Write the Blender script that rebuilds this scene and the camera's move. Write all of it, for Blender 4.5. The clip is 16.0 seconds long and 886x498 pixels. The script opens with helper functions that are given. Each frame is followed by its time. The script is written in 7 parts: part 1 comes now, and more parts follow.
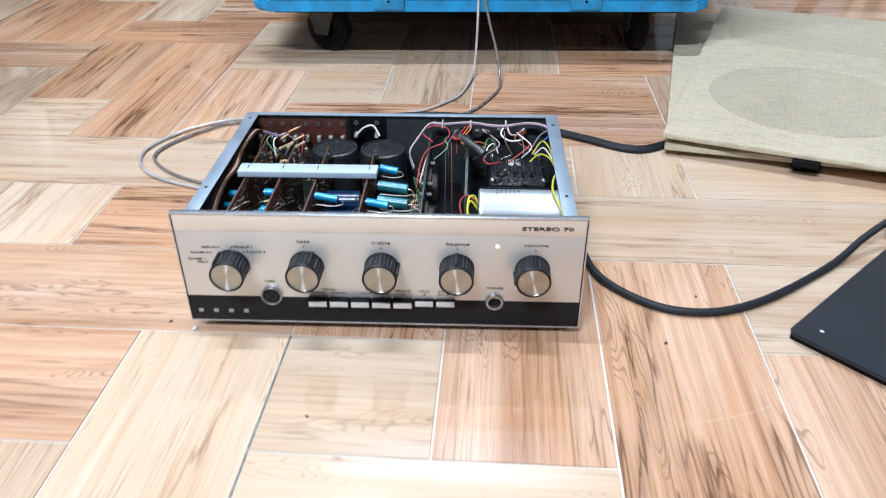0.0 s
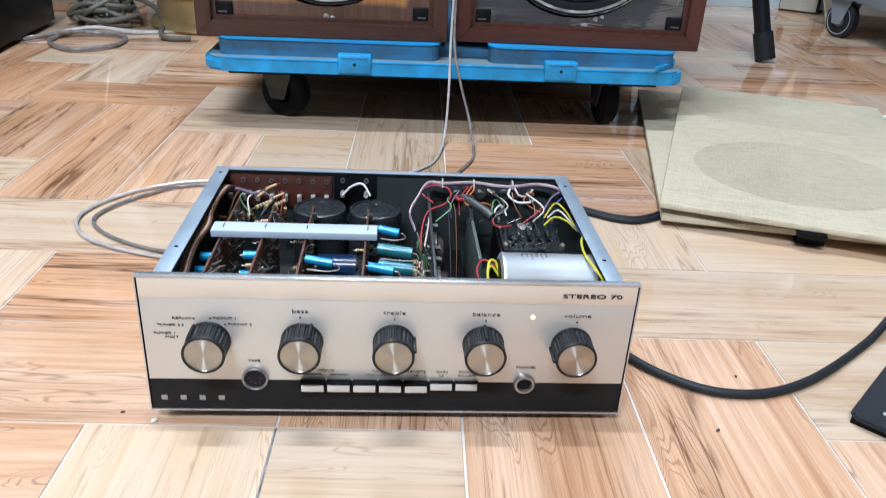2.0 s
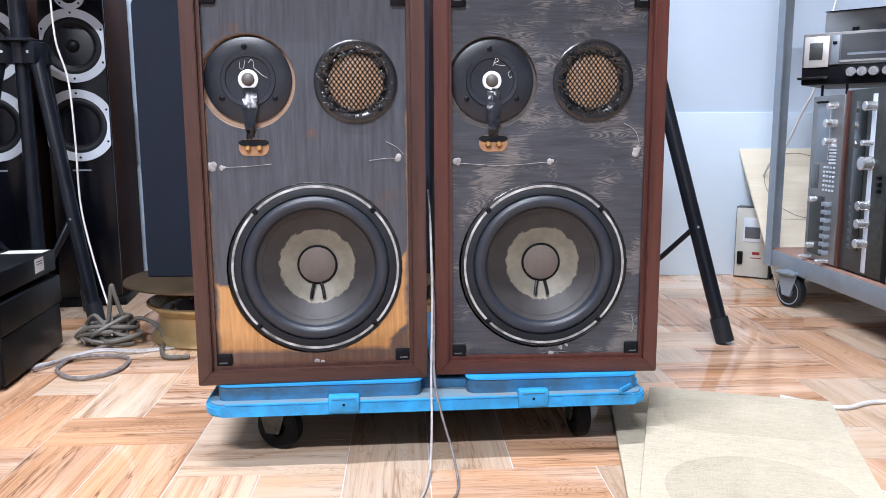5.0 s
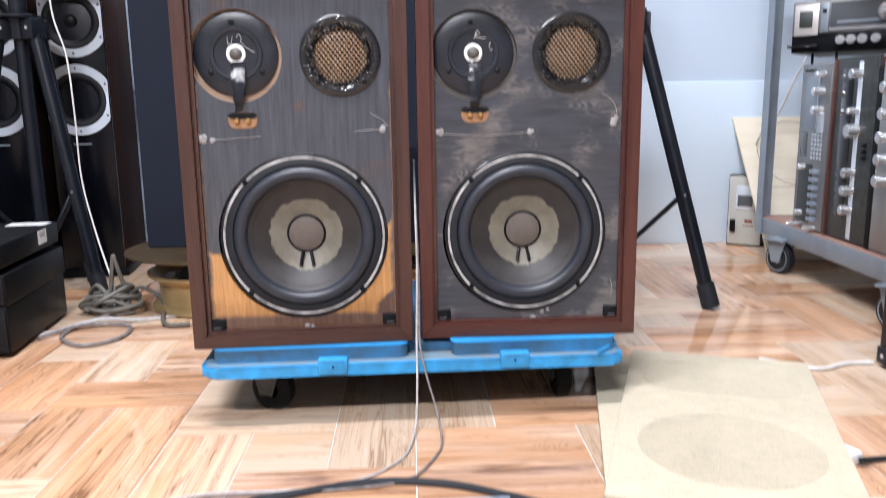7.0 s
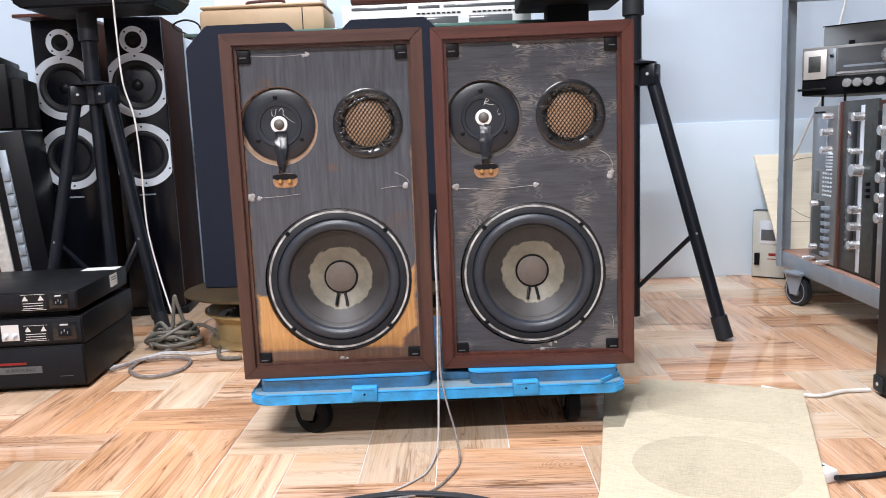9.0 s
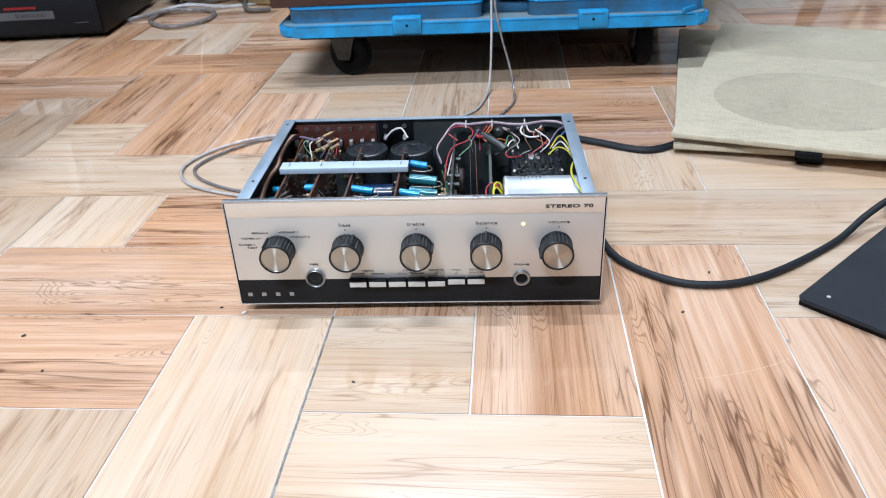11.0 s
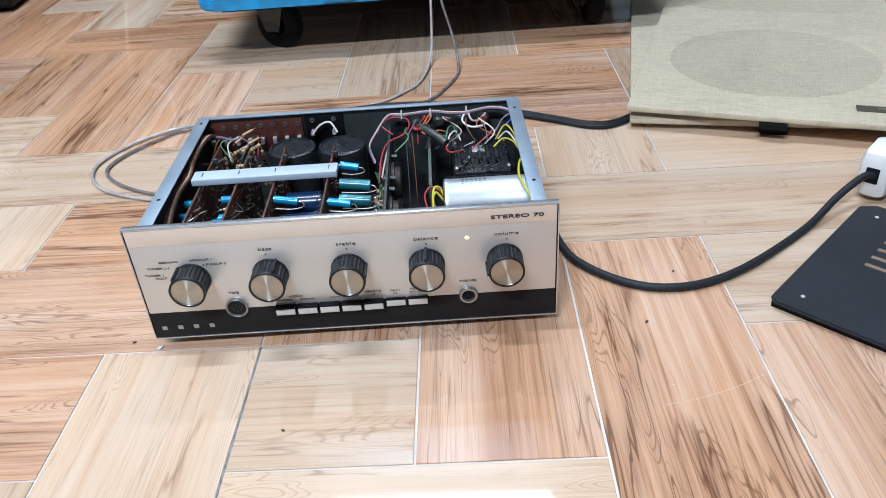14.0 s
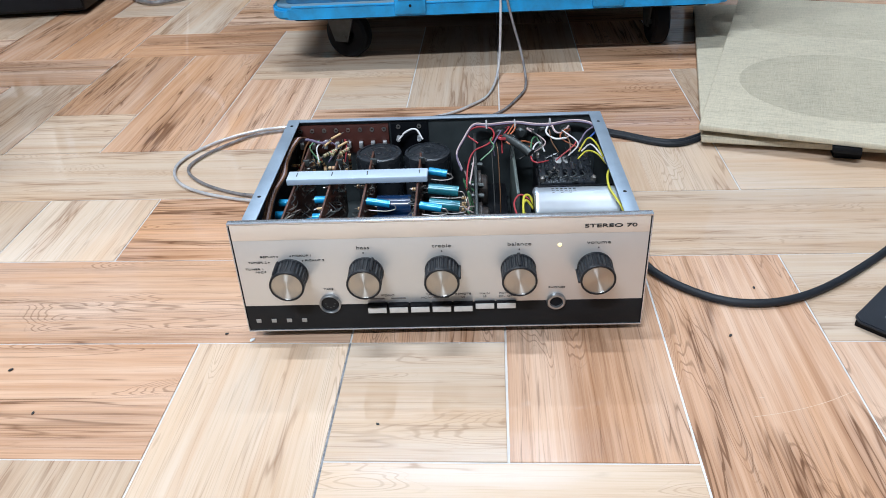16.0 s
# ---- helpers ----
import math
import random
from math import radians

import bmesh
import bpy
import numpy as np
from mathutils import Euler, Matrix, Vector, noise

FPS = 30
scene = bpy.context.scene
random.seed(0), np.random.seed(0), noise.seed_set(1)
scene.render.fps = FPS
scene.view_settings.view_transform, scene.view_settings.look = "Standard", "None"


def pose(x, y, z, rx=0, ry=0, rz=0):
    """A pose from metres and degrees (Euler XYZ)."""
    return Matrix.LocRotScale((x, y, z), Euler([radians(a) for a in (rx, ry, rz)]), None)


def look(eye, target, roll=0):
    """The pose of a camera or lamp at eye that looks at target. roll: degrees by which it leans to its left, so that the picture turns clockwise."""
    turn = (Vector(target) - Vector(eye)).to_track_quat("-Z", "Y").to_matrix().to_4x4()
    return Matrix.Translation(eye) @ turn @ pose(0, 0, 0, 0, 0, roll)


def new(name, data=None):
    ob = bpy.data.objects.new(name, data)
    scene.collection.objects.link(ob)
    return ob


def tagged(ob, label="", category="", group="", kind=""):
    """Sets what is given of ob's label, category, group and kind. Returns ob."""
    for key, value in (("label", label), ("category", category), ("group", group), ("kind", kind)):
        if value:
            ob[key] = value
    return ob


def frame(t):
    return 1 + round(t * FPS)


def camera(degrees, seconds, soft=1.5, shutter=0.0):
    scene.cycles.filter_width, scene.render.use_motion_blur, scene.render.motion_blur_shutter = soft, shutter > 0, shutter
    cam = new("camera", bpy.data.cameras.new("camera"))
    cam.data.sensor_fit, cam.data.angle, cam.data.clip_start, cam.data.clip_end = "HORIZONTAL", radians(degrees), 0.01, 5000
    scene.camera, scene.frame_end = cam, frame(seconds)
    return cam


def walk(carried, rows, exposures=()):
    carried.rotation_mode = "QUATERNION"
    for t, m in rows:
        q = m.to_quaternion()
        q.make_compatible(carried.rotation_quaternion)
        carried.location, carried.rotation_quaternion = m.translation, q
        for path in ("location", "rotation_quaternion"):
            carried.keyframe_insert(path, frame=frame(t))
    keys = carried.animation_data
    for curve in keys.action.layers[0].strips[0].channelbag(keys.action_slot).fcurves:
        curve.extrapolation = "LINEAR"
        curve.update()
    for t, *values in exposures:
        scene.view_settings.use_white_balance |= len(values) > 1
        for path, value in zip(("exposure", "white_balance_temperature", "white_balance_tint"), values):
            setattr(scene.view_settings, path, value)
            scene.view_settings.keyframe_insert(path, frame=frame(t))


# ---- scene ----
cam = camera(59.8, 16.0, soft=0.9, shutter=0.4)
PATH = [
    (0, (0.107, -0.504, 0.415), (-0.029, 1.175, -0.662), -0.8),
    (0.5, (0.064, -0.435, 0.38), (0.023, 1.268, -0.668), -1.1),
    (1, (0.041, -0.434, 0.347), (0.055, 1.297, -0.653), -0.3),
    (1.5, (0.034, -0.442, 0.347), (0.07, 1.32, -0.598), 0.8),
    (2, (0.027, -0.432, 0.353), (0.103, 1.365, -0.522), 2.9),
    (2.5, (0.026, -0.428, 0.39), (0.094, 1.42, -0.371), 0.5),
    (3, (0.047, -0.443, 0.475), (0.112, 1.485, -0.052), 0.0),
    (3.5, (0.043, -0.462, 0.509), (0.161, 1.5, 0.14), 1.3),
    (4, (0.027, -0.461, 0.516), (0.14, 1.508, 0.184), 0.6),
    (4.5, (0.03, -0.474, 0.517), (0.129, 1.5, 0.209), -0.2),
    (4.7, (0.031, -0.476, 0.519), (0.13, 1.499, 0.213), -0.3),
    (6.8, (0.06, -0.508, 0.546), (0.143, 1.463, 0.221), -0.2),
    (7, (0.067, -0.524, 0.524), (0.146, 1.439, 0.146), -0.8),
    (7.5, (0.092, -0.582, 0.492), (0.157, 1.345, -0.041), -2.6),
    (8, (0.113, -0.644, 0.515), (0.143, 1.285, -0.013), -4.2),
    (8.5, (0.122, -0.677, 0.57), (0.104, 1.296, 0.243), -2.9),
    (9, (0.124, -0.688, 0.57), (0.073, 1.289, 0.277), -2.2),
    (9.5, (0.106, -0.674, 0.498), (-0.015, 1.252, -0.027), -1.4),
    (10, (0.088, -0.667, 0.45), (-0.074, 1.169, -0.327), -2.0),
    (10.2, (0.099, -0.657, 0.437), (-0.08, 1.156, -0.388), -2.7),
    (12.3, (0.087, -0.456, 0.377), (-0.043, 1.198, -0.750), -3.4),
    (12.5, (0.09, -0.453, 0.377), (-0.027, 1.195, -0.75), -3.9),
    (13, (0.095, -0.457, 0.395), (0.007, 1.181, -0.748), -4.4),
    (13.5, (0.104, -0.46, 0.398), (0.029, 1.191, -0.73), -4.6),
    (14, (0.112, -0.483, 0.407), (0.037, 1.182, -0.698), -4.4),
    (14.5, (0.088, -0.497, 0.427), (-0.001, 1.182, -0.656), -4.1),
    (15, (0.054, -0.502, 0.409), (-0.06, 1.184, -0.661), -3.7),
    (15.5, (0.059, -0.502, 0.41), (-0.069, 1.183, -0.659), -3.3),
    (16, (0.058, -0.503, 0.411), (-0.077, 1.183, -0.656), -3.1),
]
walk(cam, [(t, look(eye, target, roll)) for t, eye, target, roll in PATH], [(0.0, -0.18, 6340, 10), (1.5, -0.16, 6340, 10), (2.5, -0.06, 6480, 9), (3.2, 0.22, 6600, 15), (3.8, 0.42, 6600, 18), (4.7, 0.43, 6600, 18), (6.8, 0.43, 6980, 19), (8.0, 0.33, 6780, 17), (8.5, 0.34, 7180, 18), (9.2, 0.36, 7280, 18), (9.5, 0.22, 6850, 17), (10.0, 0.02, 6420, 12), (12.3, -0.42, 6230, 10), (14.0, -0.40, 6230, 10), (16.0, -0.35, 6250, 9)])

# ---- light ----
world = bpy.data.worlds.new("room_world")
world.use_nodes = True
world.node_tree.nodes["Background"].inputs[0].default_value = (0.8, 0.88, 1.0, 1)
world.node_tree.nodes["Background"].inputs[1].default_value = 0.02
scene.world = world

CEILING = 2.86
TUBES = [(-0.13, 2.04, 36), (-0.6, -1.9, 176), (-0.25, 0.25, 70)]
for tx, ty, watt in TUBES:
    lamp = bpy.data.lights.new("tube_light", "AREA")
    lamp.shape, lamp.size, lamp.size_y, lamp.energy, lamp.color = "RECTANGLE", 1.16, 0.036, watt, (0.80, 0.90, 1.0)
    new("tube_light", lamp).matrix_world = pose(tx, ty, CEILING - 0.062)


# ---- materials ----
def node(nt, kind, **values):
    n = nt.nodes.new(kind)
    for key, value in values.items():
        n.inputs[key.replace("_", " ")].default_value = value
    return n


def rgb(c):
    return (c[0], c[1], c[2], 1)


def ramp(nt, stops):
    r = nt.nodes.new("ShaderNodeValToRGB")
    while len(r.color_ramp.elements) < len(stops):
        r.color_ramp.elements.new(0.5)
    for e, (p, c) in zip(r.color_ramp.elements, stops):
        e.position, e.color = p, rgb(c)
    return r


def plain(name):
    m = bpy.data.materials.new(name)
    m.use_nodes = True
    return m, m.node_tree, m.node_tree.nodes["Principled BSDF"]


def surface(name, color, rough=0.5, metal=0.0, color2=None, scale=9.0, bump=0.05, bump_scale=220.0, stretch=(1, 1, 1), spec=0.5, coat=0.0, sheen=0.0):
    """A worn surface: two tones in large patches, fine grain in relief and gloss."""
    m, nt, bsdf = plain(name)
    color2 = color2 or tuple(c * 0.78 for c in color)
    coord = nt.nodes.new("ShaderNodeTexCoord")
    mapping = node(nt, "ShaderNodeMapping", Scale=stretch)
    nt.links.new(coord.outputs["Object"], mapping.inputs[0])
    big = node(nt, "ShaderNodeTexNoise", Scale=scale, Detail=6.0, Roughness=0.6)
    fine = node(nt, "ShaderNodeTexNoise", Scale=bump_scale, Detail=3.0)
    nt.links.new(mapping.outputs[0], big.inputs["Vector"])
    nt.links.new(mapping.outputs[0], fine.inputs["Vector"])
    tone = ramp(nt, [(0.3, color2), (0.7, color)])
    nt.links.new(big.outputs[0], tone.inputs[0])
    nt.links.new(tone.outputs[0], bsdf.inputs["Base Color"])
    rg = node(nt, "ShaderNodeMapRange", To_Min=max(rough - 0.1, 0.02), To_Max=min(rough + 0.1, 1))
    nt.links.new(big.outputs[0], rg.inputs[0])
    nt.links.new(rg.outputs[0], bsdf.inputs["Roughness"])
    bsdf.inputs["Metallic"].default_value = metal
    bsdf.inputs["Specular IOR Level"].default_value = spec
    bsdf.inputs["Coat Weight"].default_value = coat
    bsdf.inputs["Sheen Weight"].default_value = sheen
    if bump:
        b = node(nt, "ShaderNodeBump", Strength=bump, Distance=0.002)
        nt.links.new(fine.outputs[0], b.inputs["Height"])
        nt.links.new(b.outputs[0], bsdf.inputs["Normal"])
    return m


def wood(name, light, dark, along="x", scale=1.0, rough=0.45, vein=0.5, coat=0.0):
    """Straight-grained timber, the grain along one axis of the part."""
    m, nt, bsdf = plain(name)
    s = [38.0 * scale] * 3
    s["xyz".index(along)] = 2.2 * scale
    coord = nt.nodes.new("ShaderNodeTexCoord")
    mapping = node(nt, "ShaderNodeMapping", Scale=s)
    nt.links.new(coord.outputs["Object"], mapping.inputs[0])
    a = node(nt, "ShaderNodeTexNoise", Scale=1.0, Detail=7.0, Roughness=0.65, Distortion=0.6)
    b = node(nt, "ShaderNodeTexNoise", Scale=5.0, Detail=4.0)
    nt.links.new(mapping.outputs[0], a.inputs["Vector"])
    nt.links.new(mapping.outputs[0], b.inputs["Vector"])
    tone = ramp(nt, [(0.32, dark), (vein, tuple((p + q) / 2 for p, q in zip(light, dark))), (0.72, light)])
    mix = nt.nodes.new("ShaderNodeMix")
    mix.inputs[0].default_value = 0.35
    nt.links.new(a.outputs[0], mix.inputs[2])
    nt.links.new(b.outputs[0], mix.inputs[3])
    nt.links.new(mix.outputs[0], tone.inputs[0])
    nt.links.new(tone.outputs[0], bsdf.inputs["Base Color"])
    bsdf.inputs["Roughness"].default_value = rough
    bsdf.inputs["Coat Weight"].default_value = coat
    bp = node(nt, "ShaderNodeBump", Strength=0.12, Distance=0.001)
    nt.links.new(b.outputs[0], bp.inputs["Height"])
    nt.links.new(bp.outputs[0], bsdf.inputs["Normal"])
    return m


def math_node(nt, op, a, b=None):
    n = nt.nodes.new("ShaderNodeMath")
    n.operation = op
    for i, v in enumerate((a, b)):
        if v is None:
            continue
        if isinstance(v, (int, float)):
            n.inputs[i].default_value = v
        else:
            nt.links.new(v, n.inputs[i])
    return n.outputs[0]


def floor_tile(name, stops, veins, warm, k=1.0):
    """Glazed tile printed with wood grain, along the u of its map; each plank has its own stretch of grain."""
    m, nt, bsdf = plain(name)
    uv = nt.nodes.new("ShaderNodeUVMap")
    info, geo = nt.nodes.new("ShaderNodeObjectInfo"), nt.nodes.new("ShaderNodeNewGeometry")
    add = nt.nodes.new("ShaderNodeMath")
    nt.links.new(info.outputs["Random"], add.inputs[0])
    nt.links.new(geo.outputs["Random Per Island"], add.inputs[1])
    shift = nt.nodes.new("ShaderNodeVectorMath")
    shift.operation = "SCALE"
    shift.inputs[0].default_value = (37.0, 91.0, 13.0)
    nt.links.new(add.outputs[0], shift.inputs["Scale"])
    base = nt.nodes.new("ShaderNodeVectorMath")
    nt.links.new(uv.outputs[0], base.inputs[0])
    nt.links.new(shift.outputs[0], base.inputs[1])

    def grain(sx, sy, detail, distortion, rough=0.6):
        mp = node(nt, "ShaderNodeMapping", Scale=(sx, sy, 1))
        nz = node(nt, "ShaderNodeTexNoise", Scale=1.0, Detail=detail, Roughness=rough, Distortion=distortion)
        nt.links.new(base.outputs[0], mp.inputs[0])
        nt.links.new(mp.outputs[0], nz.inputs["Vector"])
        return nz

    def mixed(value, low, high, color, under, strength=1.0):
        """Lay one colour over another where a value lies between low and high."""
        mask = ramp(nt, [(low, (0, 0, 0)), (high, (strength, strength, strength))])
        nt.links.new(value, mask.inputs[0])
        over = nt.nodes.new("ShaderNodeMix")
        over.data_type = "RGBA"
        over.inputs[7].default_value = rgb(color)
        nt.links.new(mask.outputs[0], over.inputs[0])
        nt.links.new(under, over.inputs[6])
        return over.outputs[2]

    dark = tuple(v * 1.5 for v in veins)
    broad = grain(1.3, 11, 3, 0.5, 0.5)
    fibre = grain(13.0, 950, 2, 0.1, 0.6)
    streak = grain(3.4, 150, 5, 0.25, 0.68)
    tint = grain(2.6, 7, 2, 0.6, 0.5)
    mix = nt.nodes.new("ShaderNodeMix")
    mix.inputs[0].default_value = 0.40
    nt.links.new(broad.outputs[0], mix.inputs[2])
    nt.links.new(streak.outputs[0], mix.inputs[3])
    tone = ramp(nt, stops)
    nt.links.new(mix.outputs[0], tone.inputs[0])
    # warm and pinkish clouds of the print
    color = mixed(tint.outputs[0], 0.50, 0.72, warm, tone.outputs[0], 0.55)
    # fine dark fibres, closer in some bands than in others
    bands = grain(1.1, 24, 3, 0.7)
    close = math_node(nt, "MULTIPLY", streak.outputs[0], math_node(nt, "ADD", 0.30, bands.outputs[0]))
    color = mixed(close, 0.46, 0.70, dark, color, 0.46 * k)
    color = mixed(fibre.outputs[0], 0.54, 0.72, dark, color, 0.34 * k)
    thin = grain(7.0, 360, 4, 0.15, 0.7)
    color = mixed(math_node(nt, "MULTIPLY", thin.outputs[0], math_node(nt, "ADD", 0.55, math_node(nt, "MULTIPLY", bands.outputs[0], 0.9))), 0.56, 0.72, veins, color, 0.56 * k)
    # straight brown bands along the plank
    long = grain(0.8, 62, 5, 0.2, 0.66)
    color = mixed(long.outputs[0], 0.50, 0.68, tuple(v * 2.4 for v in veins), color, 0.44 * k)
    # long cracks: thin contour lines of a slow field, broken along their length, each in a soft brown shade
    for sx, sy, level, width in ((0.62, 13.0, 0.56, 130.0), (0.9, 19.0, 0.44, 150.0), (0.75, 10.0, 0.50, 180.0), (1.1, 24.0, 0.52, 120.0), (1.3, 17.0, 0.60, 110.0)):
        slow = grain(sx, sy, 4.0, 0.12, 0.55)
        gap = grain(3.2, 15, 3, 0.3)
        off = math_node(nt, "ABSOLUTE", math_node(nt, "SUBTRACT", slow.outputs[0], level))
        here = math_node(nt, "MAXIMUM", 0.0, math_node(nt, "MULTIPLY", math_node(nt, "SUBTRACT", gap.outputs[0], 0.44), 7.0))
        shade = math_node(nt, "MULTIPLY", math_node(nt, "SUBTRACT", 1.0, math_node(nt, "MULTIPLY", off, width * 0.16)), here)
        color = mixed(shade, 0.30, 1.2, dark, color, 0.26 * k)
        line = math_node(nt, "MULTIPLY", math_node(nt, "SUBTRACT", 1.0, math_node(nt, "MULTIPLY", off, width)), here)
        color = mixed(line, 0.10, 0.85, veins, color, 0.80 * k)
    # nested arches of the heartwood, in some places only
    mpr = node(nt, "ShaderNodeMapping", Scale=(3.6, 25.0, 1))
    nt.links.new(base.outputs[0], mpr.inputs[0])
    field = node(nt, "ShaderNodeTexNoise", Scale=1.0, Detail=3.0, Roughness=0.36, Distortion=0.25)
    nt.links.new(mpr.outputs[0], field.inputs["Vector"])
    wave = math_node(nt, "SINE", math_node(nt, "MULTIPLY", field.outputs[0], 320.0))
    gate = ramp(nt, [(0.525, (0, 0, 0)), (0.575, (1, 1, 1))])
    nt.links.new(field.outputs[0], gate.inputs[0])
    arch = math_node(nt, "MULTIPLY", math_node(nt, "MULTIPLY", wave, gate.outputs[0]), math_node(nt, "ADD", 0.35, math_node(nt, "MULTIPLY", streak.outputs[0], 1.1)))
    color = mixed(arch, 0.40, 0.95, veins, color, 0.55 * k)
    hsv = node(nt, "ShaderNodeHueSaturation")
    rnd = node(nt, "ShaderNodeMapRange", To_Min=0.88, To_Max=1.08)
    nt.links.new(info.outputs["Random"], rnd.inputs[0])
    nt.links.new(rnd.outputs[0], hsv.inputs["Value"])
    nt.links.new(color, hsv.inputs["Color"])
    nt.links.new(hsv.outputs[0], bsdf.inputs["Base Color"])
    coord = nt.nodes.new("ShaderNodeTexCoord")
    smear = node(nt, "ShaderNodeTexNoise", Scale=3.0, Detail=4.0)
    nt.links.new(coord.outputs["Object"], smear.inputs["Vector"])
    rr = node(nt, "ShaderNodeMapRange", To_Min=0.03, To_Max=0.065)
    nt.links.new(smear.outputs[0], rr.inputs[0])
    nt.links.new(rr.outputs[0], bsdf.inputs["Roughness"])
    bsdf.inputs["Specular IOR Level"].default_value = 0.30
    bp = node(nt, "ShaderNodeBump", Strength=0.008, Distance=0.0003)
    nt.links.new(streak.outputs[0], bp.inputs["Height"])
    nt.links.new(bp.outputs[0], bsdf.inputs["Normal"])
    return m


M = {}
M["tile_brown"] = floor_tile("tile_brown", [(0.34, (0.37, 0.185, 0.098)), (0.46, (0.575, 0.340, 0.212)), (0.60, (0.72, 0.495, 0.36))], (0.118, 0.050, 0.024), (0.65, 0.330, 0.155), 0.86)
M["tile_light"] = floor_tile("tile_light", [(0.34, (0.50, 0.342, 0.225)), (0.47, (0.600, 0.450, 0.330)), (0.62, (0.645, 0.520, 0.410))], (0.20, 0.100, 0.050), (0.65, 0.410, 0.235), 0.52)
M["grout"] = surface("grout", (0.72, 0.69, 0.66), 0.5, color2=(0.50, 0.47, 0.45), scale=14, bump=0.03)
M["wall"] = surface("wall_paint", (0.62, 0.755, 0.90), 0.75, color2=(0.58, 0.71, 0.855), scale=1.6, bump=0.08, bump_scale=90)
# grey of the unseen walls, chosen for how much light they throw back
M["wall_far"] = surface("wall_far_bounce", (0.40, 0.415, 0.44), 0.8, color2=(0.34, 0.355, 0.38), scale=1.2, bump=0.05)
M["wall_low"] = surface("wall_low_paint", (0.69, 0.83, 0.955), 0.5, color2=(0.65, 0.79, 0.92), scale=2.0, bump=0.04, bump_scale=90)
M["ceiling"] = surface("ceiling_paint", (0.82, 0.82, 0.82), 0.9, scale=2, bump=0.05)
M["lamp_body"] = surface("lamp_body", (0.8, 0.8, 0.8), 0.4, scale=4, bump=0.0)
M["panel_band"] = surface("panel_band", (0.80, 0.72, 0.64), 0.5, 0.35, color2=(0.77, 0.69, 0.61), scale=5, bump=0.02)
M["panel_silver"] = surface("panel_silver", (0.68, 0.67, 0.655), 0.40, 0.55, color2=(0.645, 0.635, 0.62), scale=5, bump=0.02, bump_scale=600, stretch=(0.3, 1, 1))
M["panel_black"] = surface("panel_black", (0.012, 0.0125, 0.014), 0.55, color2=(0.009, 0.0095, 0.011), scale=20, spec=0.2)
M["chrome"] = surface("chrome", (0.78, 0.80, 0.83), 0.22, 0.8, color2=(0.58, 0.60, 0.63), scale=30, bump=0.02)
M["ring_dull"] = surface("ring_dull", (0.42, 0.43, 0.44), 0.3, 0.85, color2=(0.30, 0.31, 0.32), scale=60, bump=0.02)
M["chassis"] = surface("chassis_zinc", (0.33, 0.40, 0.48), 0.46, 0.4, color2=(0.24, 0.30, 0.37), scale=28, bump=0.06)
# darker than the zinc outside: the shade within the chassis is in this colour
M["chassis_in"] = surface("chassis_inside_shade", (0.060, 0.072, 0.075), 0.5, 0.2, color2=(0.028, 0.034, 0.037), scale=24)
M["knob_black"] = surface("knob_black", (0.014, 0.016, 0.020), 0.4, color2=(0.010, 0.011, 0.014), scale=60, spec=0.3)
M["button_white"] = surface("button_white", (0.66, 0.65, 0.63), 0.35, 0.2, scale=80, bump=0.02)
M["ink"] = surface("ink", (0.03, 0.03, 0.03), 0.6, bump=0.0)
M["ink_grey"] = surface("ink_grey", (0.17, 0.16, 0.15), 0.6, bump=0.0)
M["ink_white"] = surface("ink_white", (0.78, 0.78, 0.78), 0.4, 0.3, bump=0.0)
M["black_gloss"] = surface("black_gloss", (0.006, 0.0068, 0.009), 0.22, scale=6, bump=0.01, coat=0.4)
M["black_satin"] = surface("black_satin", (0.005, 0.0060, 0.0085), 0.40, color2=(0.004, 0.004, 0.005), scale=15, spec=0.16)
M["tower_gloss"] = surface("tower_gloss", (0.0035, 0.0045, 0.008), 0.22, color2=(0.003, 0.0035, 0.006), scale=6, bump=0.01, spec=0.3)
M["pole_black"] = surface("pole_black", (0.0075, 0.010, 0.0165), 0.34, color2=(0.005, 0.0068, 0.011), scale=20, spec=0.35)
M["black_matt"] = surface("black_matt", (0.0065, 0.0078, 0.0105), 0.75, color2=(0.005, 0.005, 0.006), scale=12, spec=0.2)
M["black_cloth"] = surface("black_cloth", (0.0105, 0.0155, 0.028), 0.85, color2=(0.008, 0.0115, 0.021), scale=10, bump=0.3, bump_scale=700, spec=0.25)
M["rubber"] = surface("rubber", (0.016, 0.0190, 0.025), 0.55, color2=(0.010, 0.0120, 0.0155), scale=40, spec=0.3)
M["can_black"] = surface("can_black", (0.022, 0.025, 0.030), 0.28, color2=(0.012, 0.014, 0.017), scale=60, spec=0.3)
M["pcb"] = surface("pcb", (0.135, 0.052, 0.030), 0.5, color2=(0.045, 0.019, 0.013), scale=120, bump=0.2, bump_scale=500)
M["transistor"] = surface("transistor_case", (0.050, 0.040, 0.036), 0.35, 0.3, color2=(0.030, 0.024, 0.022), scale=40)
M["solder"] = surface("solder", (0.34, 0.32, 0.30), 0.35, 0.8, scale=200, bump=0.1)
M["cyan"] = surface("capacitor_cyan", (0.012, 0.30, 0.56), 0.18, 0.2, color2=(0.010, 0.20, 0.42), scale=90, bump=0.01)
M["teal"] = surface("capacitor_teal", (0.02, 0.16, 0.20), 0.2, 0.2, color2=(0.012, 0.09, 0.12), scale=90, bump=0.01)
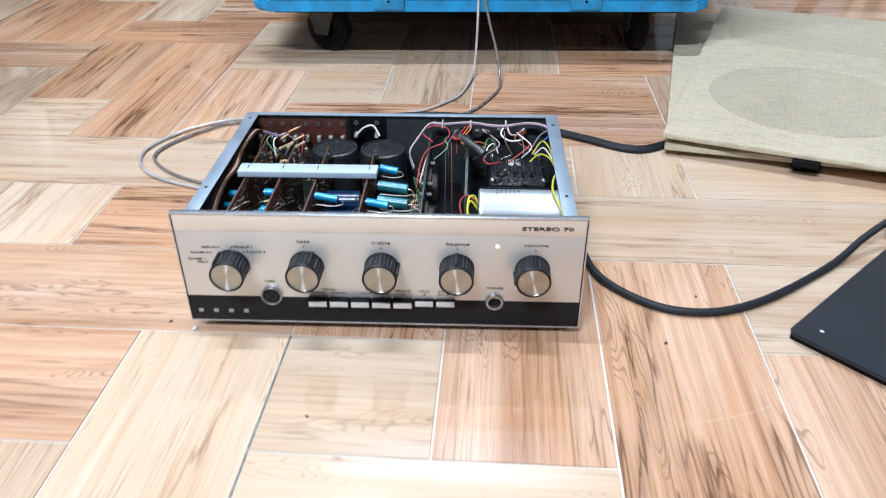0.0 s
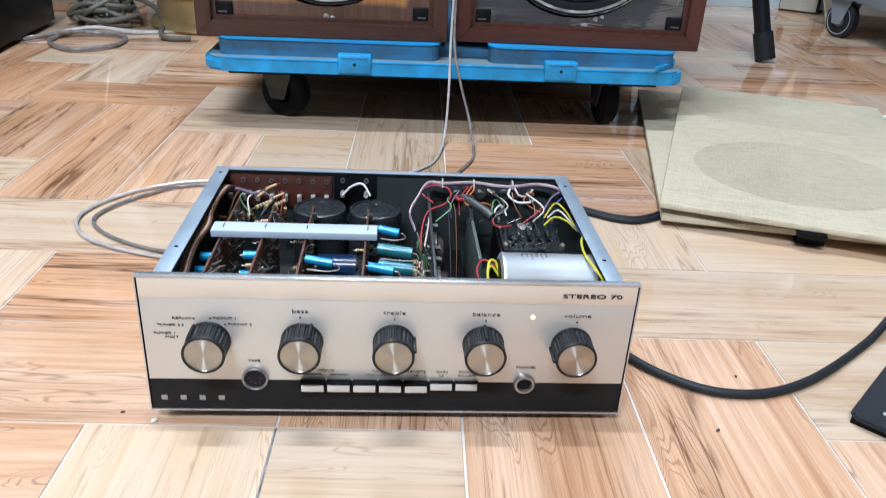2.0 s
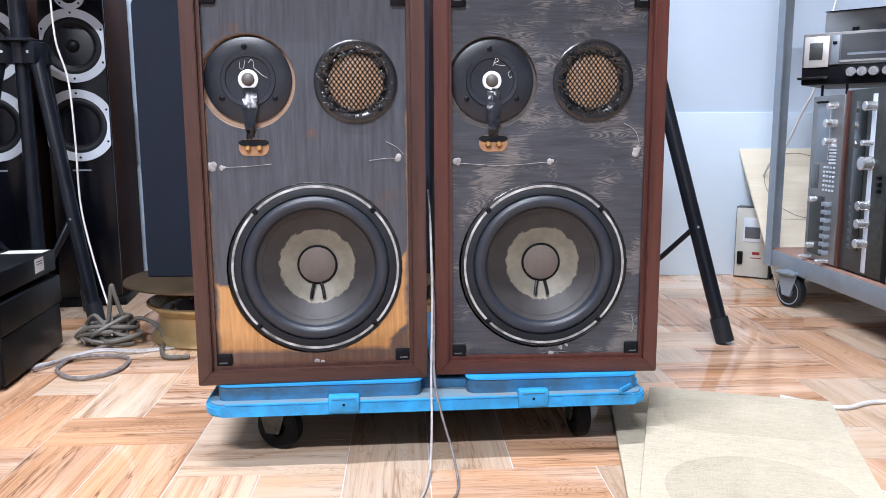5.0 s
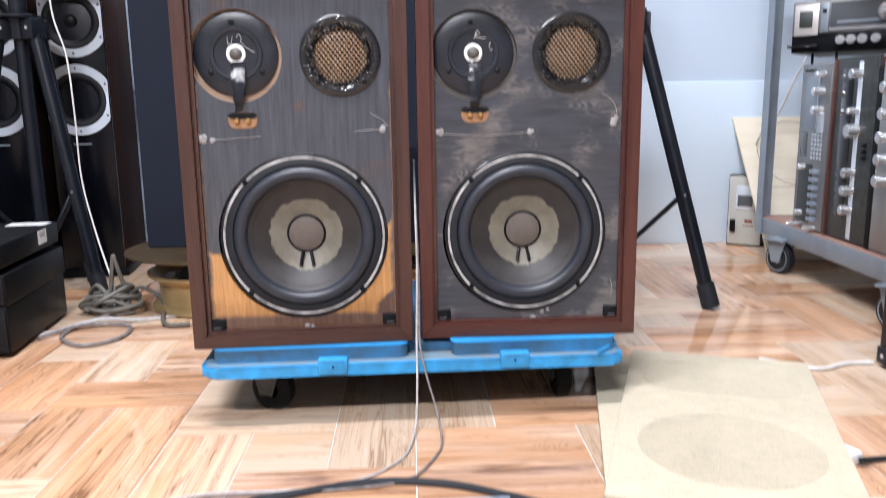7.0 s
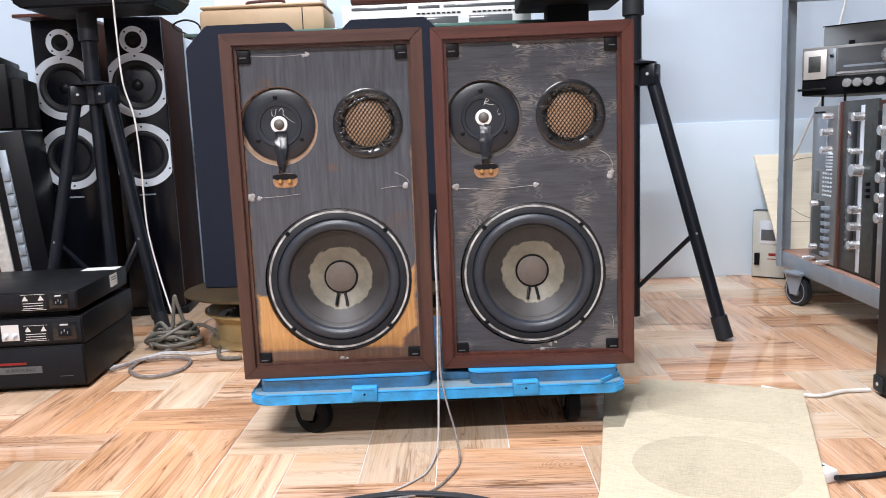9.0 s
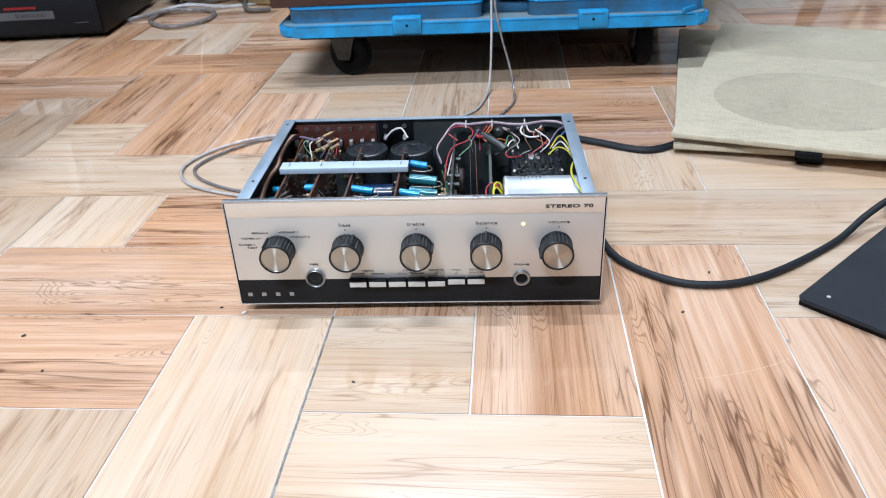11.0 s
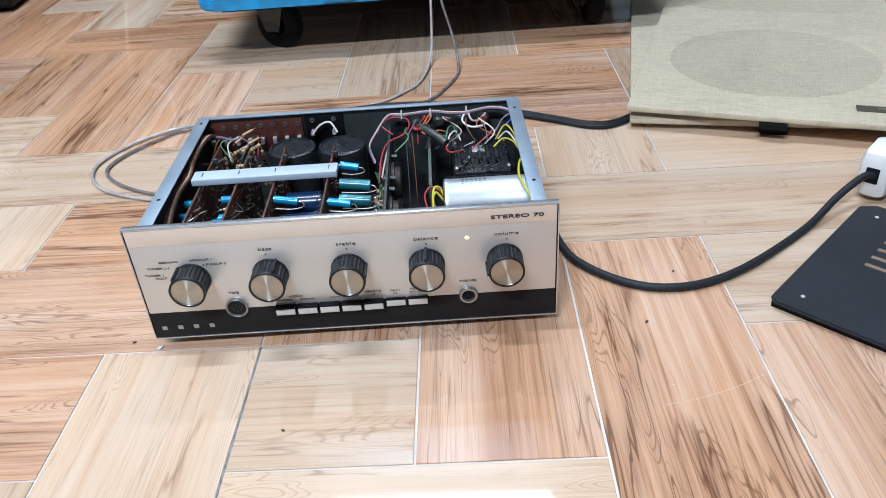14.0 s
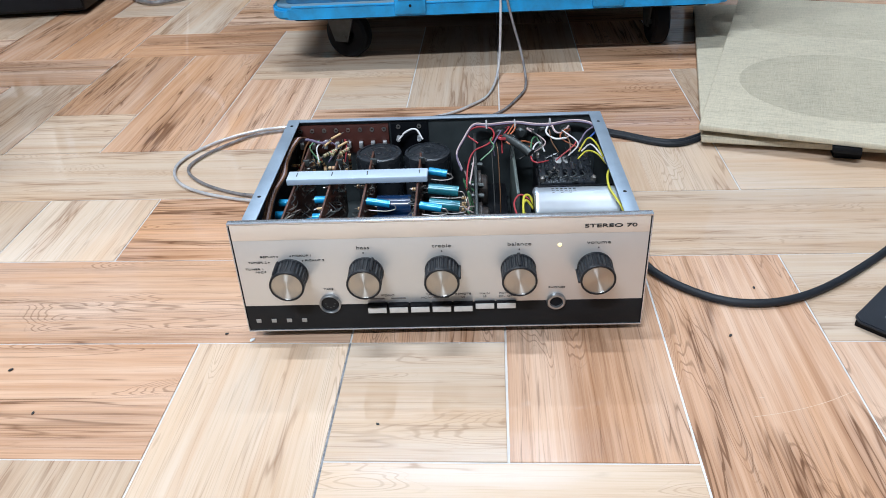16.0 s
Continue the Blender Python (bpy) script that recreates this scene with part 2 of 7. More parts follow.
M["navy"] = surface("capacitor_navy", (0.005, 0.028, 0.085), 0.22, color2=(0.004, 0.016, 0.05), scale=60, bump=0.01)
M["resistor"] = surface("resistor", (0.62, 0.42, 0.22), 0.4, color2=(0.50, 0.33, 0.16), scale=150, bump=0.02)
M["resistor_olive"] = surface("resistor_olive", (0.42, 0.38, 0.22), 0.5, color2=(0.33, 0.29, 0.16), scale=150, bump=0.02)
M["bar_pale"] = surface("bar_pale", (0.46, 0.55, 0.65), 0.45, color2=(0.41, 0.49, 0.59), scale=30, bump=0.02)
M["steel_pale"] = surface("steel_pale", (0.42, 0.42, 0.42), 0.4, 0.5, bump=0.0)
M["aluminium"] = surface("aluminium", (0.82, 0.84, 0.86), 0.34, 0.75, color2=(0.74, 0.76, 0.78), scale=25, bump=0.02)
M["steel_dark"] = surface("steel_dark", (0.09, 0.10, 0.10), 0.45, 0.6, color2=(0.05, 0.055, 0.055), scale=60)
M["shield"] = surface("shield_steel", (0.13, 0.155, 0.14), 0.5, 0.4, color2=(0.08, 0.095, 0.09), scale=30)
M["steel_grey"] = surface("steel_grey", (0.29, 0.345, 0.40), 0.45, 0.4, color2=(0.22, 0.265, 0.315), scale=14)
M["red_brown"] = surface("tag_strip", (0.085, 0.022, 0.015), 0.5, color2=(0.040, 0.011, 0.008), scale=70)
for key, c in dict(yellow=(0.62, 0.56, 0.05), red=(0.40, 0.04, 0.05), pink=(0.56, 0.43, 0.42), orange=(0.48, 0.14, 0.06), violet=(0.16, 0.125, 0.20), white=(0.70, 0.68, 0.68), blue=(0.06, 0.14, 0.45), brown=(0.16, 0.07, 0.03), green=(0.08, 0.22, 0.10), black=(0.03, 0.03, 0.03)).items():
    M["wire_" + key] = surface("wire_" + key, c, 0.4, scale=60, bump=0.0)
M["walnut_x"] = wood("walnut_x", (0.088, 0.038, 0.028), (0.026, 0.0105, 0.009), "x", 1.3, 0.33)
M["walnut_z"] = wood("walnut_z", (0.088, 0.038, 0.028), (0.026, 0.0105, 0.009), "z", 1.3, 0.33)
M["mahogany_x"] = wood("mahogany_x", (0.108, 0.033, 0.024), (0.034, 0.0105, 0.009), "x", 1.3, 0.30)
M["mahogany_z"] = wood("mahogany_z", (0.108, 0.033, 0.024), (0.034, 0.0105, 0.009), "z", 1.3, 0.30)
M["blue_plastic"] = surface("blue_plastic", (0.012, 0.35, 0.78), 0.42, color2=(0.014, 0.24, 0.54), scale=7, bump=0.12, bump_scale=160)
M["blue_scuffed"] = surface("blue_scuffed", (0.012, 0.39, 0.84), 0.42, color2=(0.022, 0.17, 0.33), scale=21, bump=0.15, bump_scale=160)
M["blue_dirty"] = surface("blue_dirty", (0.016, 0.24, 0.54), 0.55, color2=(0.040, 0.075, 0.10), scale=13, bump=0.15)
M["cone"] = None
M["terminal"] = surface("brass", (0.72, 0.42, 0.16), 0.3, 0.8, scale=80, bump=0.02)
M["raw_wood"] = wood("raw_wood", (0.42, 0.285, 0.195), (0.24, 0.16, 0.115), "x", 1.5, 0.6)
M["worn_wood"] = wood("worn_wood", (0.12, 0.108, 0.098), (0.045, 0.040, 0.038), "x", 1.5, 0.6)
M["plywood_edge"] = wood("plywood_edge", (0.72, 0.655, 0.53), (0.60, 0.53, 0.41), "x", 0.7, 0.6)
M["white_plastic"] = surface("white_plastic", (0.80, 0.81, 0.82), 0.35, color2=(0.74, 0.75, 0.76), scale=20, bump=0.02)
M["white_frame"] = surface("white_worn", (0.62, 0.62, 0.60), 0.45, 0.2, color2=(0.40, 0.40, 0.39), scale=45, bump=0.15)
M["silver_ring"] = surface("silver_ring", (0.70, 0.77, 0.86), 0.34, 0.25, color2=(0.62, 0.69, 0.78), scale=20, bump=0.02)
M["tan_cloth"] = surface("tan_dome", (0.84, 0.60, 0.40), 0.3, color2=(0.70, 0.46, 0.29), scale=50)
M["surround"] = surface("surround_rubber", (0.024, 0.030, 0.042), 0.40, color2=(0.015, 0.019, 0.028), scale=30, spec=0.55)
M["tape"] = surface("shiny_tape", (0.030, 0.036, 0.050), 0.24, color2=(0.018, 0.021, 0.030), scale=90, bump=0.25, bump_scale=150, spec=0.7)
M["mid_plate"] = surface("mid_plate", (0.013, 0.017, 0.026), 0.34, color2=(0.009, 0.012, 0.018), scale=30, bump=0.06, bump_scale=300)
M["slot_wood"] = wood("slot_wood", (0.42, 0.22, 0.11), (0.20, 0.10, 0.05), "x", 1.5, 0.6)
M["can_silver"] = surface("can_silver", (0.64, 0.69, 0.75), 0.38, 0.75, color2=(0.58, 0.63, 0.69), scale=40, bump=0.0)
M["gasket"] = surface("gasket_worn", (0.66, 0.66, 0.66), 0.42, 0.2, color2=(0.10, 0.10, 0.10), scale=34, bump=0.2)
M["grey_cable"] = surface("grey_cable", (0.15, 0.14, 0.12), 0.5, color2=(0.09, 0.085, 0.075), scale=30)
M["clear_cable"] = surface("clear_cable", (0.64, 0.625, 0.625), 0.16, 0.2, color2=(0.42, 0.40, 0.40), scale=90, bump=0.05)
M["clear_cable_dark"] = surface("clear_cable_dark", (0.36, 0.335, 0.335), 0.18, 0.3, color2=(0.16, 0.145, 0.145), scale=90, bump=0.05)
M["white_cable"] = surface("white_cable", (0.70, 0.69, 0.67), 0.4, scale=40, bump=0.02)
M["gold_rim"] = surface("gold_rim", (0.62, 0.46, 0.24), 0.38, 0.6, color2=(0.46, 0.33, 0.16), scale=14)
M["tan_case"] = surface("tan_case", (0.50, 0.36, 0.23), 0.55, color2=(0.42, 0.29, 0.18), scale=8, bump=0.1)
M["glass_edge"] = surface("glass_green", (0.10, 0.20, 0.18), 0.1, color2=(0.07, 0.15, 0.14), scale=5, bump=0.0)
M["smoked"] = surface("smoked_lid", (0.10, 0.11, 0.12), 0.15, color2=(0.08, 0.09, 0.10), scale=5, bump=0.0)
M["deck_wood"] = surface("deck_board", (0.36, 0.20, 0.15), 0.6, color2=(0.24, 0.14, 0.11), scale=18)
M["beige_metal"] = surface("beige_metal", (0.50, 0.51, 0.475), 0.5, color2=(0.41, 0.42, 0.39), scale=9)
M["lid_grey"] = surface("lid_grey", (0.24, 0.265, 0.285), 0.12, color2=(0.20, 0.225, 0.245), scale=5, bump=0.0)
M["face_silver"] = surface("face_silver", (0.34, 0.345, 0.35), 0.36, 0.75, color2=(0.27, 0.275, 0.28), scale=12, bump=0.03, stretch=(1, 1, 0.1))
M["cabinet_brown"] = wood("cabinet_brown", (0.050, 0.020, 0.015), (0.016, 0.007, 0.006), "z", 1.0, 0.85)
M["cabinet_brown"].node_tree.nodes["Principled BSDF"].inputs["Specular IOR Level"].default_value = 0.12
M["red_print"] = surface("red_print", (0.24, 0.012, 0.014), 0.4, bump=0.0)
M["grey_label"] = surface("grey_label", (0.10, 0.105, 0.115), 0.4, bump=0.0)
M["grey_case"] = surface("grey_case", (0.27, 0.265, 0.26), 0.45, color2=(0.22, 0.215, 0.21), scale=8)


def glow(name, color, strength):
    m, nt, bsdf = plain(name)
    bsdf.inputs["Base Color"].default_value = rgb(color)
    bsdf.inputs["Emission Color"].default_value = rgb(color)
    bsdf.inputs["Emission Strength"].default_value = strength
    return m


M["pilot"] = glow("pilot_lamp", (1.0, 0.80, 0.42), 1.2)


def masked(name, inside, outside, rough, build, bump=0.1, bump_scale=300.0, vary=8.0, stretch=(1, 1, 1), patch=None, low=0.0):
    """Two tones parted by a worn, uneven border: build(nt, position) gives the value, above one half inside."""
    m, nt, bsdf = plain(name)
    coord = nt.nodes.new("ShaderNodeTexCoord")
    value = build(nt, coord.outputs["Object"])
    tone = ramp(nt, [(0.44, outside), (0.56, inside)])
    nt.links.new(value, tone.inputs[0])
    mp = node(nt, "ShaderNodeMapping", Scale=stretch)
    nt.links.new(coord.outputs["Object"], mp.inputs[0])
    nz = node(nt, "ShaderNodeTexNoise", Scale=vary, Detail=7.0, Roughness=0.65)
    nt.links.new(mp.outputs[0], nz.inputs["Vector"])
    hs = node(nt, "ShaderNodeHueSaturation")
    rg = node(nt, "ShaderNodeMapRange", From_Min=0.25, From_Max=0.75, To_Min=0.66, To_Max=1.34)
    nt.links.new(nz.outputs[0], rg.inputs[0])
    nt.links.new(rg.outputs[0], hs.inputs["Value"])
    nt.links.new(tone.outputs[0], hs.inputs["Color"])
    if patch:
        stain = node(nt, "ShaderNodeTexNoise", Scale=9.0, Detail=5.0, Roughness=0.6)
        nt.links.new(coord.outputs["Object"], stain.inputs["Vector"])
        where = ramp(nt, [(0.60, (0, 0, 0)), (0.95, (0.8, 0.8, 0.8))])
        spread = stain.outputs[0]
        if low:
            height = nt.nodes.new("ShaderNodeSeparateXYZ")
            nt.links.new(coord.outputs["Object"], height.inputs[0])
            spread = math_node(nt, "ADD", spread, math_node(nt, "MAXIMUM", 0.0, math_node(nt, "MULTIPLY", math_node(nt, "SUBTRACT", low, height.outputs[2]), 16.0)))
        nt.links.new(spread, where.inputs[0])
        stained = nt.nodes.new("ShaderNodeMix")
        stained.data_type = "RGBA"
        stained.inputs[7].default_value = rgb(patch)
        nt.links.new(math_node(nt, "MULTIPLY", where.outputs[0], math_node(nt, "SUBTRACT", 1.0, value)), stained.inputs[0])
        nt.links.new(tone.outputs[0], stained.inputs[6])
        nt.links.new(stained.outputs[2], hs.inputs["Color"])
        sheen = node(nt, "ShaderNodeMapRange", To_Min=rough - 0.12, To_Max=rough + 0.14)
        nt.links.new(stain.outputs[0], sheen.inputs[0])
        nt.links.new(sheen.outputs[0], bsdf.inputs["Roughness"])
    nt.links.new(hs.outputs[0], bsdf.inputs["Base Color"])
    if not patch:
        bsdf.inputs["Roughness"].default_value = rough
    fine = node(nt, "ShaderNodeTexNoise", Scale=bump_scale, Detail=3.0)
    nt.links.new(mp.outputs[0], fine.inputs["Vector"])
    b = node(nt, "ShaderNodeBump", Strength=bump, Distance=0.001)
    nt.links.new(fine.outputs[0], b.inputs["Height"])
    nt.links.new(b.outputs[0], bsdf.inputs["Normal"])
    return m


def doped(nt, position):
    """Inside within about 5.5 cm of the cone's axis, with an uneven rim."""
    sep = nt.nodes.new("ShaderNodeSeparateXYZ")
    nt.links.new(position, sep.inputs[0])
    r = math_node(nt, "SQRT", math_node(nt, "ADD", math_node(nt, "MULTIPLY", sep.outputs[0], sep.outputs[0]), math_node(nt, "MULTIPLY", sep.outputs[2], sep.outputs[2])))
    nz = node(nt, "ShaderNodeTexNoise", Scale=85.0, Detail=5.0)
    nt.links.new(position, nz.inputs["Vector"])
    edge = math_node(nt, "ADD", r, math_node(nt, "MULTIPLY", math_node(nt, "SUBTRACT", nz.outputs[0], 0.5), 0.011))
    return math_node(nt, "ADD", 0.5, math_node(nt, "MULTIPLY", math_node(nt, "SUBTRACT", 0.0595, edge), 60.0))


def bare(nt, position):
    """Bare timber in a band low on the baffle, from the stain's run-out to a hand above the lower edge."""
    sep = nt.nodes.new("ShaderNodeSeparateXYZ")
    nt.links.new(position, sep.inputs[0])
    nz = node(nt, "ShaderNodeTexNoise", Scale=30.0, Detail=8.0, Roughness=0.65)
    nt.links.new(position, nz.inputs["Vector"])
    wob = math_node(nt, "MULTIPLY", math_node(nt, "SUBTRACT", nz.outputs[0], 0.5), 0.034)
    # the bare band climbs toward both sides, higher on the side of the tweeter
    climb = math_node(nt, "ADD", math_node(nt, "MULTIPLY", math_node(nt, "ABSOLUTE", sep.outputs[0]), 0.22), math_node(nt, "MULTIPLY", math_node(nt, "MAXIMUM", 0.0, math_node(nt, "SUBTRACT", sep.outputs[0], 0.105)), 1.1))
    upper = math_node(nt, "SUBTRACT", math_node(nt, "ADD", 0.125, climb), math_node(nt, "ADD", sep.outputs[2], wob))
    lower = math_node(nt, "SUBTRACT", math_node(nt, "ADD", sep.outputs[2], math_node(nt, "MULTIPLY", wob, 0.4)), 0.0475)
    side = math_node(nt, "ADD", math_node(nt, "SUBTRACT", 0.146, math_node(nt, "ABSOLUTE", sep.outputs[0])), math_node(nt, "MULTIPLY", wob, 0.5))
    foot = math_node(nt, "SUBTRACT", math_node(nt, "ADD", 0.120, math_node(nt, "MULTIPLY", math_node(nt, "MAXIMUM", 0.0, math_node(nt, "SUBTRACT", sep.outputs[2], 0.062)), 1.2)), math_node(nt, "ADD", sep.outputs[0], math_node(nt, "MULTIPLY", wob, 0.6)))
    low = math_node(nt, "MINIMUM", math_node(nt, "MINIMUM", upper, lower), math_node(nt, "MINIMUM", side, foot))
    rim = math_node(nt, "SUBTRACT", math_node(nt, "ADD", math_node(nt, "ABSOLUTE", sep.outputs[0]), math_node(nt, "MULTIPLY", wob, 0.35)), 0.1515)
    rim = math_node(nt, "MINIMUM", rim, math_node(nt, "SUBTRACT", 0.42, sep.outputs[2]))
    return math_node(nt, "ADD", 0.5, math_node(nt, "MULTIPLY", math_node(nt, "MAXIMUM", low, rim), 16.0))


def never(nt, position):
    """Thin wavy lines of open grain lying across the board."""
    mp = node(nt, "ShaderNodeMapping", Scale=(4.0, 1, 30.0))
    nt.links.new(position, mp.inputs[0])
    nz = node(nt, "ShaderNodeTexNoise", Scale=1.0, Detail=3.0, Roughness=0.5, Distortion=0.5)
    nt.links.new(mp.outputs[0], nz.inputs["Vector"])
    wave = math_node(nt, "SINE", math_node(nt, "MULTIPLY", nz.outputs[0], 190.0))
    fade = node(nt, "ShaderNodeTexNoise", Scale=14.0, Detail=4.0)
    nt.links.new(position, fade.inputs["Vector"])
    return math_node(nt, "ADD", math_node(nt, "MULTIPLY", wave, 0.075), math_node(nt, "SUBTRACT", fade.outputs[0], 0.075))


M["cone"] = masked("paper_cone", (0.195, 0.182, 0.145), (0.028, 0.026, 0.027), 0.5, doped, 0.15, 400, 30)
M["baffle_bare"] = masked("baffle_stained", (0.50, 0.255, 0.10), (0.060, 0.065, 0.078), 0.20, bare, 0.25, 30, 11.0, (14, 14, 1.0), patch=(0.155, 0.062, 0.020), low=0.10)
M["baffle_grain"] = masked("baffle_grain", (0.135, 0.125, 0.122), (0.048, 0.052, 0.063), 0.20, never, 0.3, 20, 6.0, (2.2, 8, 24), patch=(0.080, 0.066, 0.060))


# ---- shapes ----
FRONT = pose(0, 0, 0, 90)


def box(bm, lo, hi, bevel=0.0, m=None, seg=2):
    c = [(a + b) / 2 for a, b in zip(lo, hi)]
    s = [abs(b - a) for a, b in zip(lo, hi)]
    made = bmesh.ops.create_cube(bm, size=1.0, matrix=(m or Matrix()) @ Matrix.Translation(c) @ Matrix.Diagonal((*s, 1)))
    if bevel:
        edges = {e for v in made["verts"] for e in v.link_edges}
        bmesh.ops.bevel(bm, geom=list(edges), offset=bevel, segments=seg, affect="EDGES", profile=0.5)
    return bm


def rod(bm, a, b, r, r2=None, n=16):
    a, b = Vector(a), Vector(b)
    d = b - a
    m = Matrix.Translation((a + b) / 2) @ d.to_track_quat("Z", "Y").to_matrix().to_4x4()
    bmesh.ops.create_cone(bm, cap_ends=True, segments=n, radius1=r, radius2=r if r2 is None else r2, depth=d.length, matrix=m)
    return bm


def lathe(bm, profile, n=48, m=None):
    """Turns (radius, height) pairs round z; a radius of nought closes the end."""
    m, rings = m or Matrix(), []
    for r, z in profile:
        if r <= 1e-6:
            rings.append([bm.verts.new(m @ Vector((0, 0, z)))])
        else:
            rings.append([bm.verts.new(m @ Vector((r * math.cos(2 * math.pi * i / n), r * math.sin(2 * math.pi * i / n), z))) for i in range(n)])
    for p, q in zip(rings, rings[1:]):
        for i in range(n):
            k = (i + 1) % n
            if len(p) == 1 and len(q) > 1:
                bm.faces.new((p[0], q[i], q[k]))
            elif len(q) == 1 and len(p) > 1:
                bm.faces.new((p[i], p[k], q[0]))
            elif len(p) > 1:
                bm.faces.new((p[i], p[k], q[k], q[i]))
    return bm


def prism(bm, pts, z0, z1, m=None):
    m = m or Matrix()
    low, top = [bm.verts.new(m @ Vector((x, y, z0))) for x, y in pts], [bm.verts.new(m @ Vector((x, y, z1))) for x, y in pts]
    bm.faces.new(low[::-1]), bm.faces.new(top)
    for i in range(len(pts)):
        k = (i + 1) % len(pts)
        bm.faces.new((low[i], low[k], top[k], top[i]))
    return bm


def glide(pts, steps=8):
    """A smooth line through the given places."""
    p = [Vector(a) for a in pts]
    p = [p[0] * 2 - p[1], *p, p[-1] * 2 - p[-2]]
    out = []
    for a, b, c, d in zip(p, p[1:], p[2:], p[3:]):
        for i in range(steps):
            t = i / steps
            out.append(0.5 * (2 * b + (c - a) * t + (2 * a - 5 * b + 4 * c - d) * t * t + (3 * b - a - 3 * c + d) * t**3))
    return out + [p[-2]]


def tube(bm, pts, r, n=8, steps=8):
    line = glide(pts, steps)
    up, rings = Vector((0.123, 0.251, 0.96)).normalized(), []
    for i, p in enumerate(line):
        d = (line[min(i + 1, len(line) - 1)] - line[max(i - 1, 0)]).normalized()
        side = d.cross(up)
        side = side.normalized() if side.length > 1e-4 else Vector((1, 0, 0))
        up = side.cross(d).normalized()
        rings.append([bm.verts.new(p + r * (math.cos(2 * math.pi * k / n) * side + math.sin(2 * math.pi * k / n) * up)) for k in range(n)])
    for a, b in zip(rings, rings[1:]):
        for i in range(n):
            k = (i + 1) % n
            bm.faces.new((a[i], a[k], b[k], b[i]))
    bm.faces.new(rings[0][::-1]), bm.faces.new(rings[-1])
    return bm


def finish(bm, name, material, sharp=35):
    bmesh.ops.recalc_face_normals(bm, faces=bm.faces)
    me = bpy.data.meshes.new(name)
    bm.to_mesh(me)
    bm.free()
    me.materials.append(material)
    for p in me.polygons:
        p.use_smooth = True
    me.set_sharp_from_angle(angle=radians(sharp))
    return me


def part(name, bm, material, parent, label="", m=None):
    ob = new(name, finish(bm, name, material))
    ob.parent = parent
    if m is not None:
        ob.matrix_basis = m
    return tagged(ob, label)


def single(name, bm, material, label, category, m=None, group="", kind=""):
    ob = new(name, finish(bm, name, material))
    ob.matrix_basis = m or Matrix()
    return tagged(ob, label, category, group, kind)


def thing(name, label, category, m, group="", kind=""):
    ob = new(name)
    ob.empty_display_size = 0.02
    ob.matrix_basis = m
    return tagged(ob, label, category, group, kind)


def B():
    return bmesh.new()


def boxes(name, lo, hi, material, parent, bevel=0.0, label="", m=None):
    return part(name, box(B(), lo, hi, bevel, m), material, parent, label)


def words(text, size, m, material, parent, depth=0.0003, align="CENTER", stretch=1.0, name="lettering", bold=-0.014):
    cu = bpy.data.curves.new("lettering", "FONT")
    cu.body, cu.size, cu.extrude, cu.align_x, cu.align_y = text, size, depth, align, "CENTER"
    cu.resolution_u = 3
    cu.offset = bold * size
    tmp = new("tmp", cu)
    bpy.context.view_layer.update()
    me = bpy.data.meshes.new_from_object(tmp.evaluated_get(bpy.context.evaluated_depsgraph_get()))
    bpy.data.objects.remove(tmp)
    me.materials.clear()
    me.materials.append(material)
    me.transform(m @ Matrix.Diagonal((stretch, 1, 1, 1)))
    ob = new(name, me)
    ob.parent = parent
    return ob


# ---- the room ----
WALL_Y, EAST, WEST, SOUTH = 2.215, 3.6, -3.6, -4.2
single("wall_north", box(B(), (WEST - 0.1, WALL_Y, 0), (EAST + 0.1, WALL_Y + 0.1, CEILING)), M["wall"], "cool white painted plaster wall", "wall", kind="structure")
# three unseen walls close the room; their grey tone governs fill and reflections
single("wall_south", box(B(), (WEST - 0.1, SOUTH - 0.1, 0), (EAST + 0.1, SOUTH, CEILING)), M["wall_far"], "unseen room wall, its grey set for bounce light", "wall", kind="structure")
single("wall_east", box(B(), (EAST, SOUTH, 0), (EAST + 0.1, WALL_Y, CEILING)), M["wall_far"], "unseen room wall, its grey set for bounce light", "wall", kind="structure")
single("wall_west", box(B(), (WEST - 0.1, SOUTH, 0), (WEST, WALL_Y, CEILING)), M["wall_far"], "unseen room wall, its grey set for bounce light", "wall", kind="structure")
single("ceiling", box(B(), (WEST - 0.1, SOUTH - 0.1, CEILING), (EAST + 0.1, WALL_Y + 0.1, CEILING + 0.1)), M["ceiling"], "plain white ceiling", "ceiling", kind="structure")
single("trim", box(B(), (-0.1, WALL_Y - 0.006, 0.0), (EAST, WALL_Y - 0.0005, 0.578), 0.002), M["wall_low"], "bluish white gloss panel on the lower wall", "wall panel", kind="structure")
for tx, ty, watt in TUBES:
    fixture = thing("tube_lamp", "white batten lamp with a long tube, on the ceiling", "lamp", pose(tx, ty, CEILING), "tube lamps")
    boxes("housing", (-0.62, -0.05, -0.045), (0.62, 0.05, 0.0), M["lamp_body"], fixture, 0.006)
    for s in (-1, 1):
        boxes("end_cap", (s * 0.605 - 0.015, -0.032, -0.06), (s * 0.605 + 0.015, 0.032, -0.0455), M["lamp_body"], fixture, 0.004)


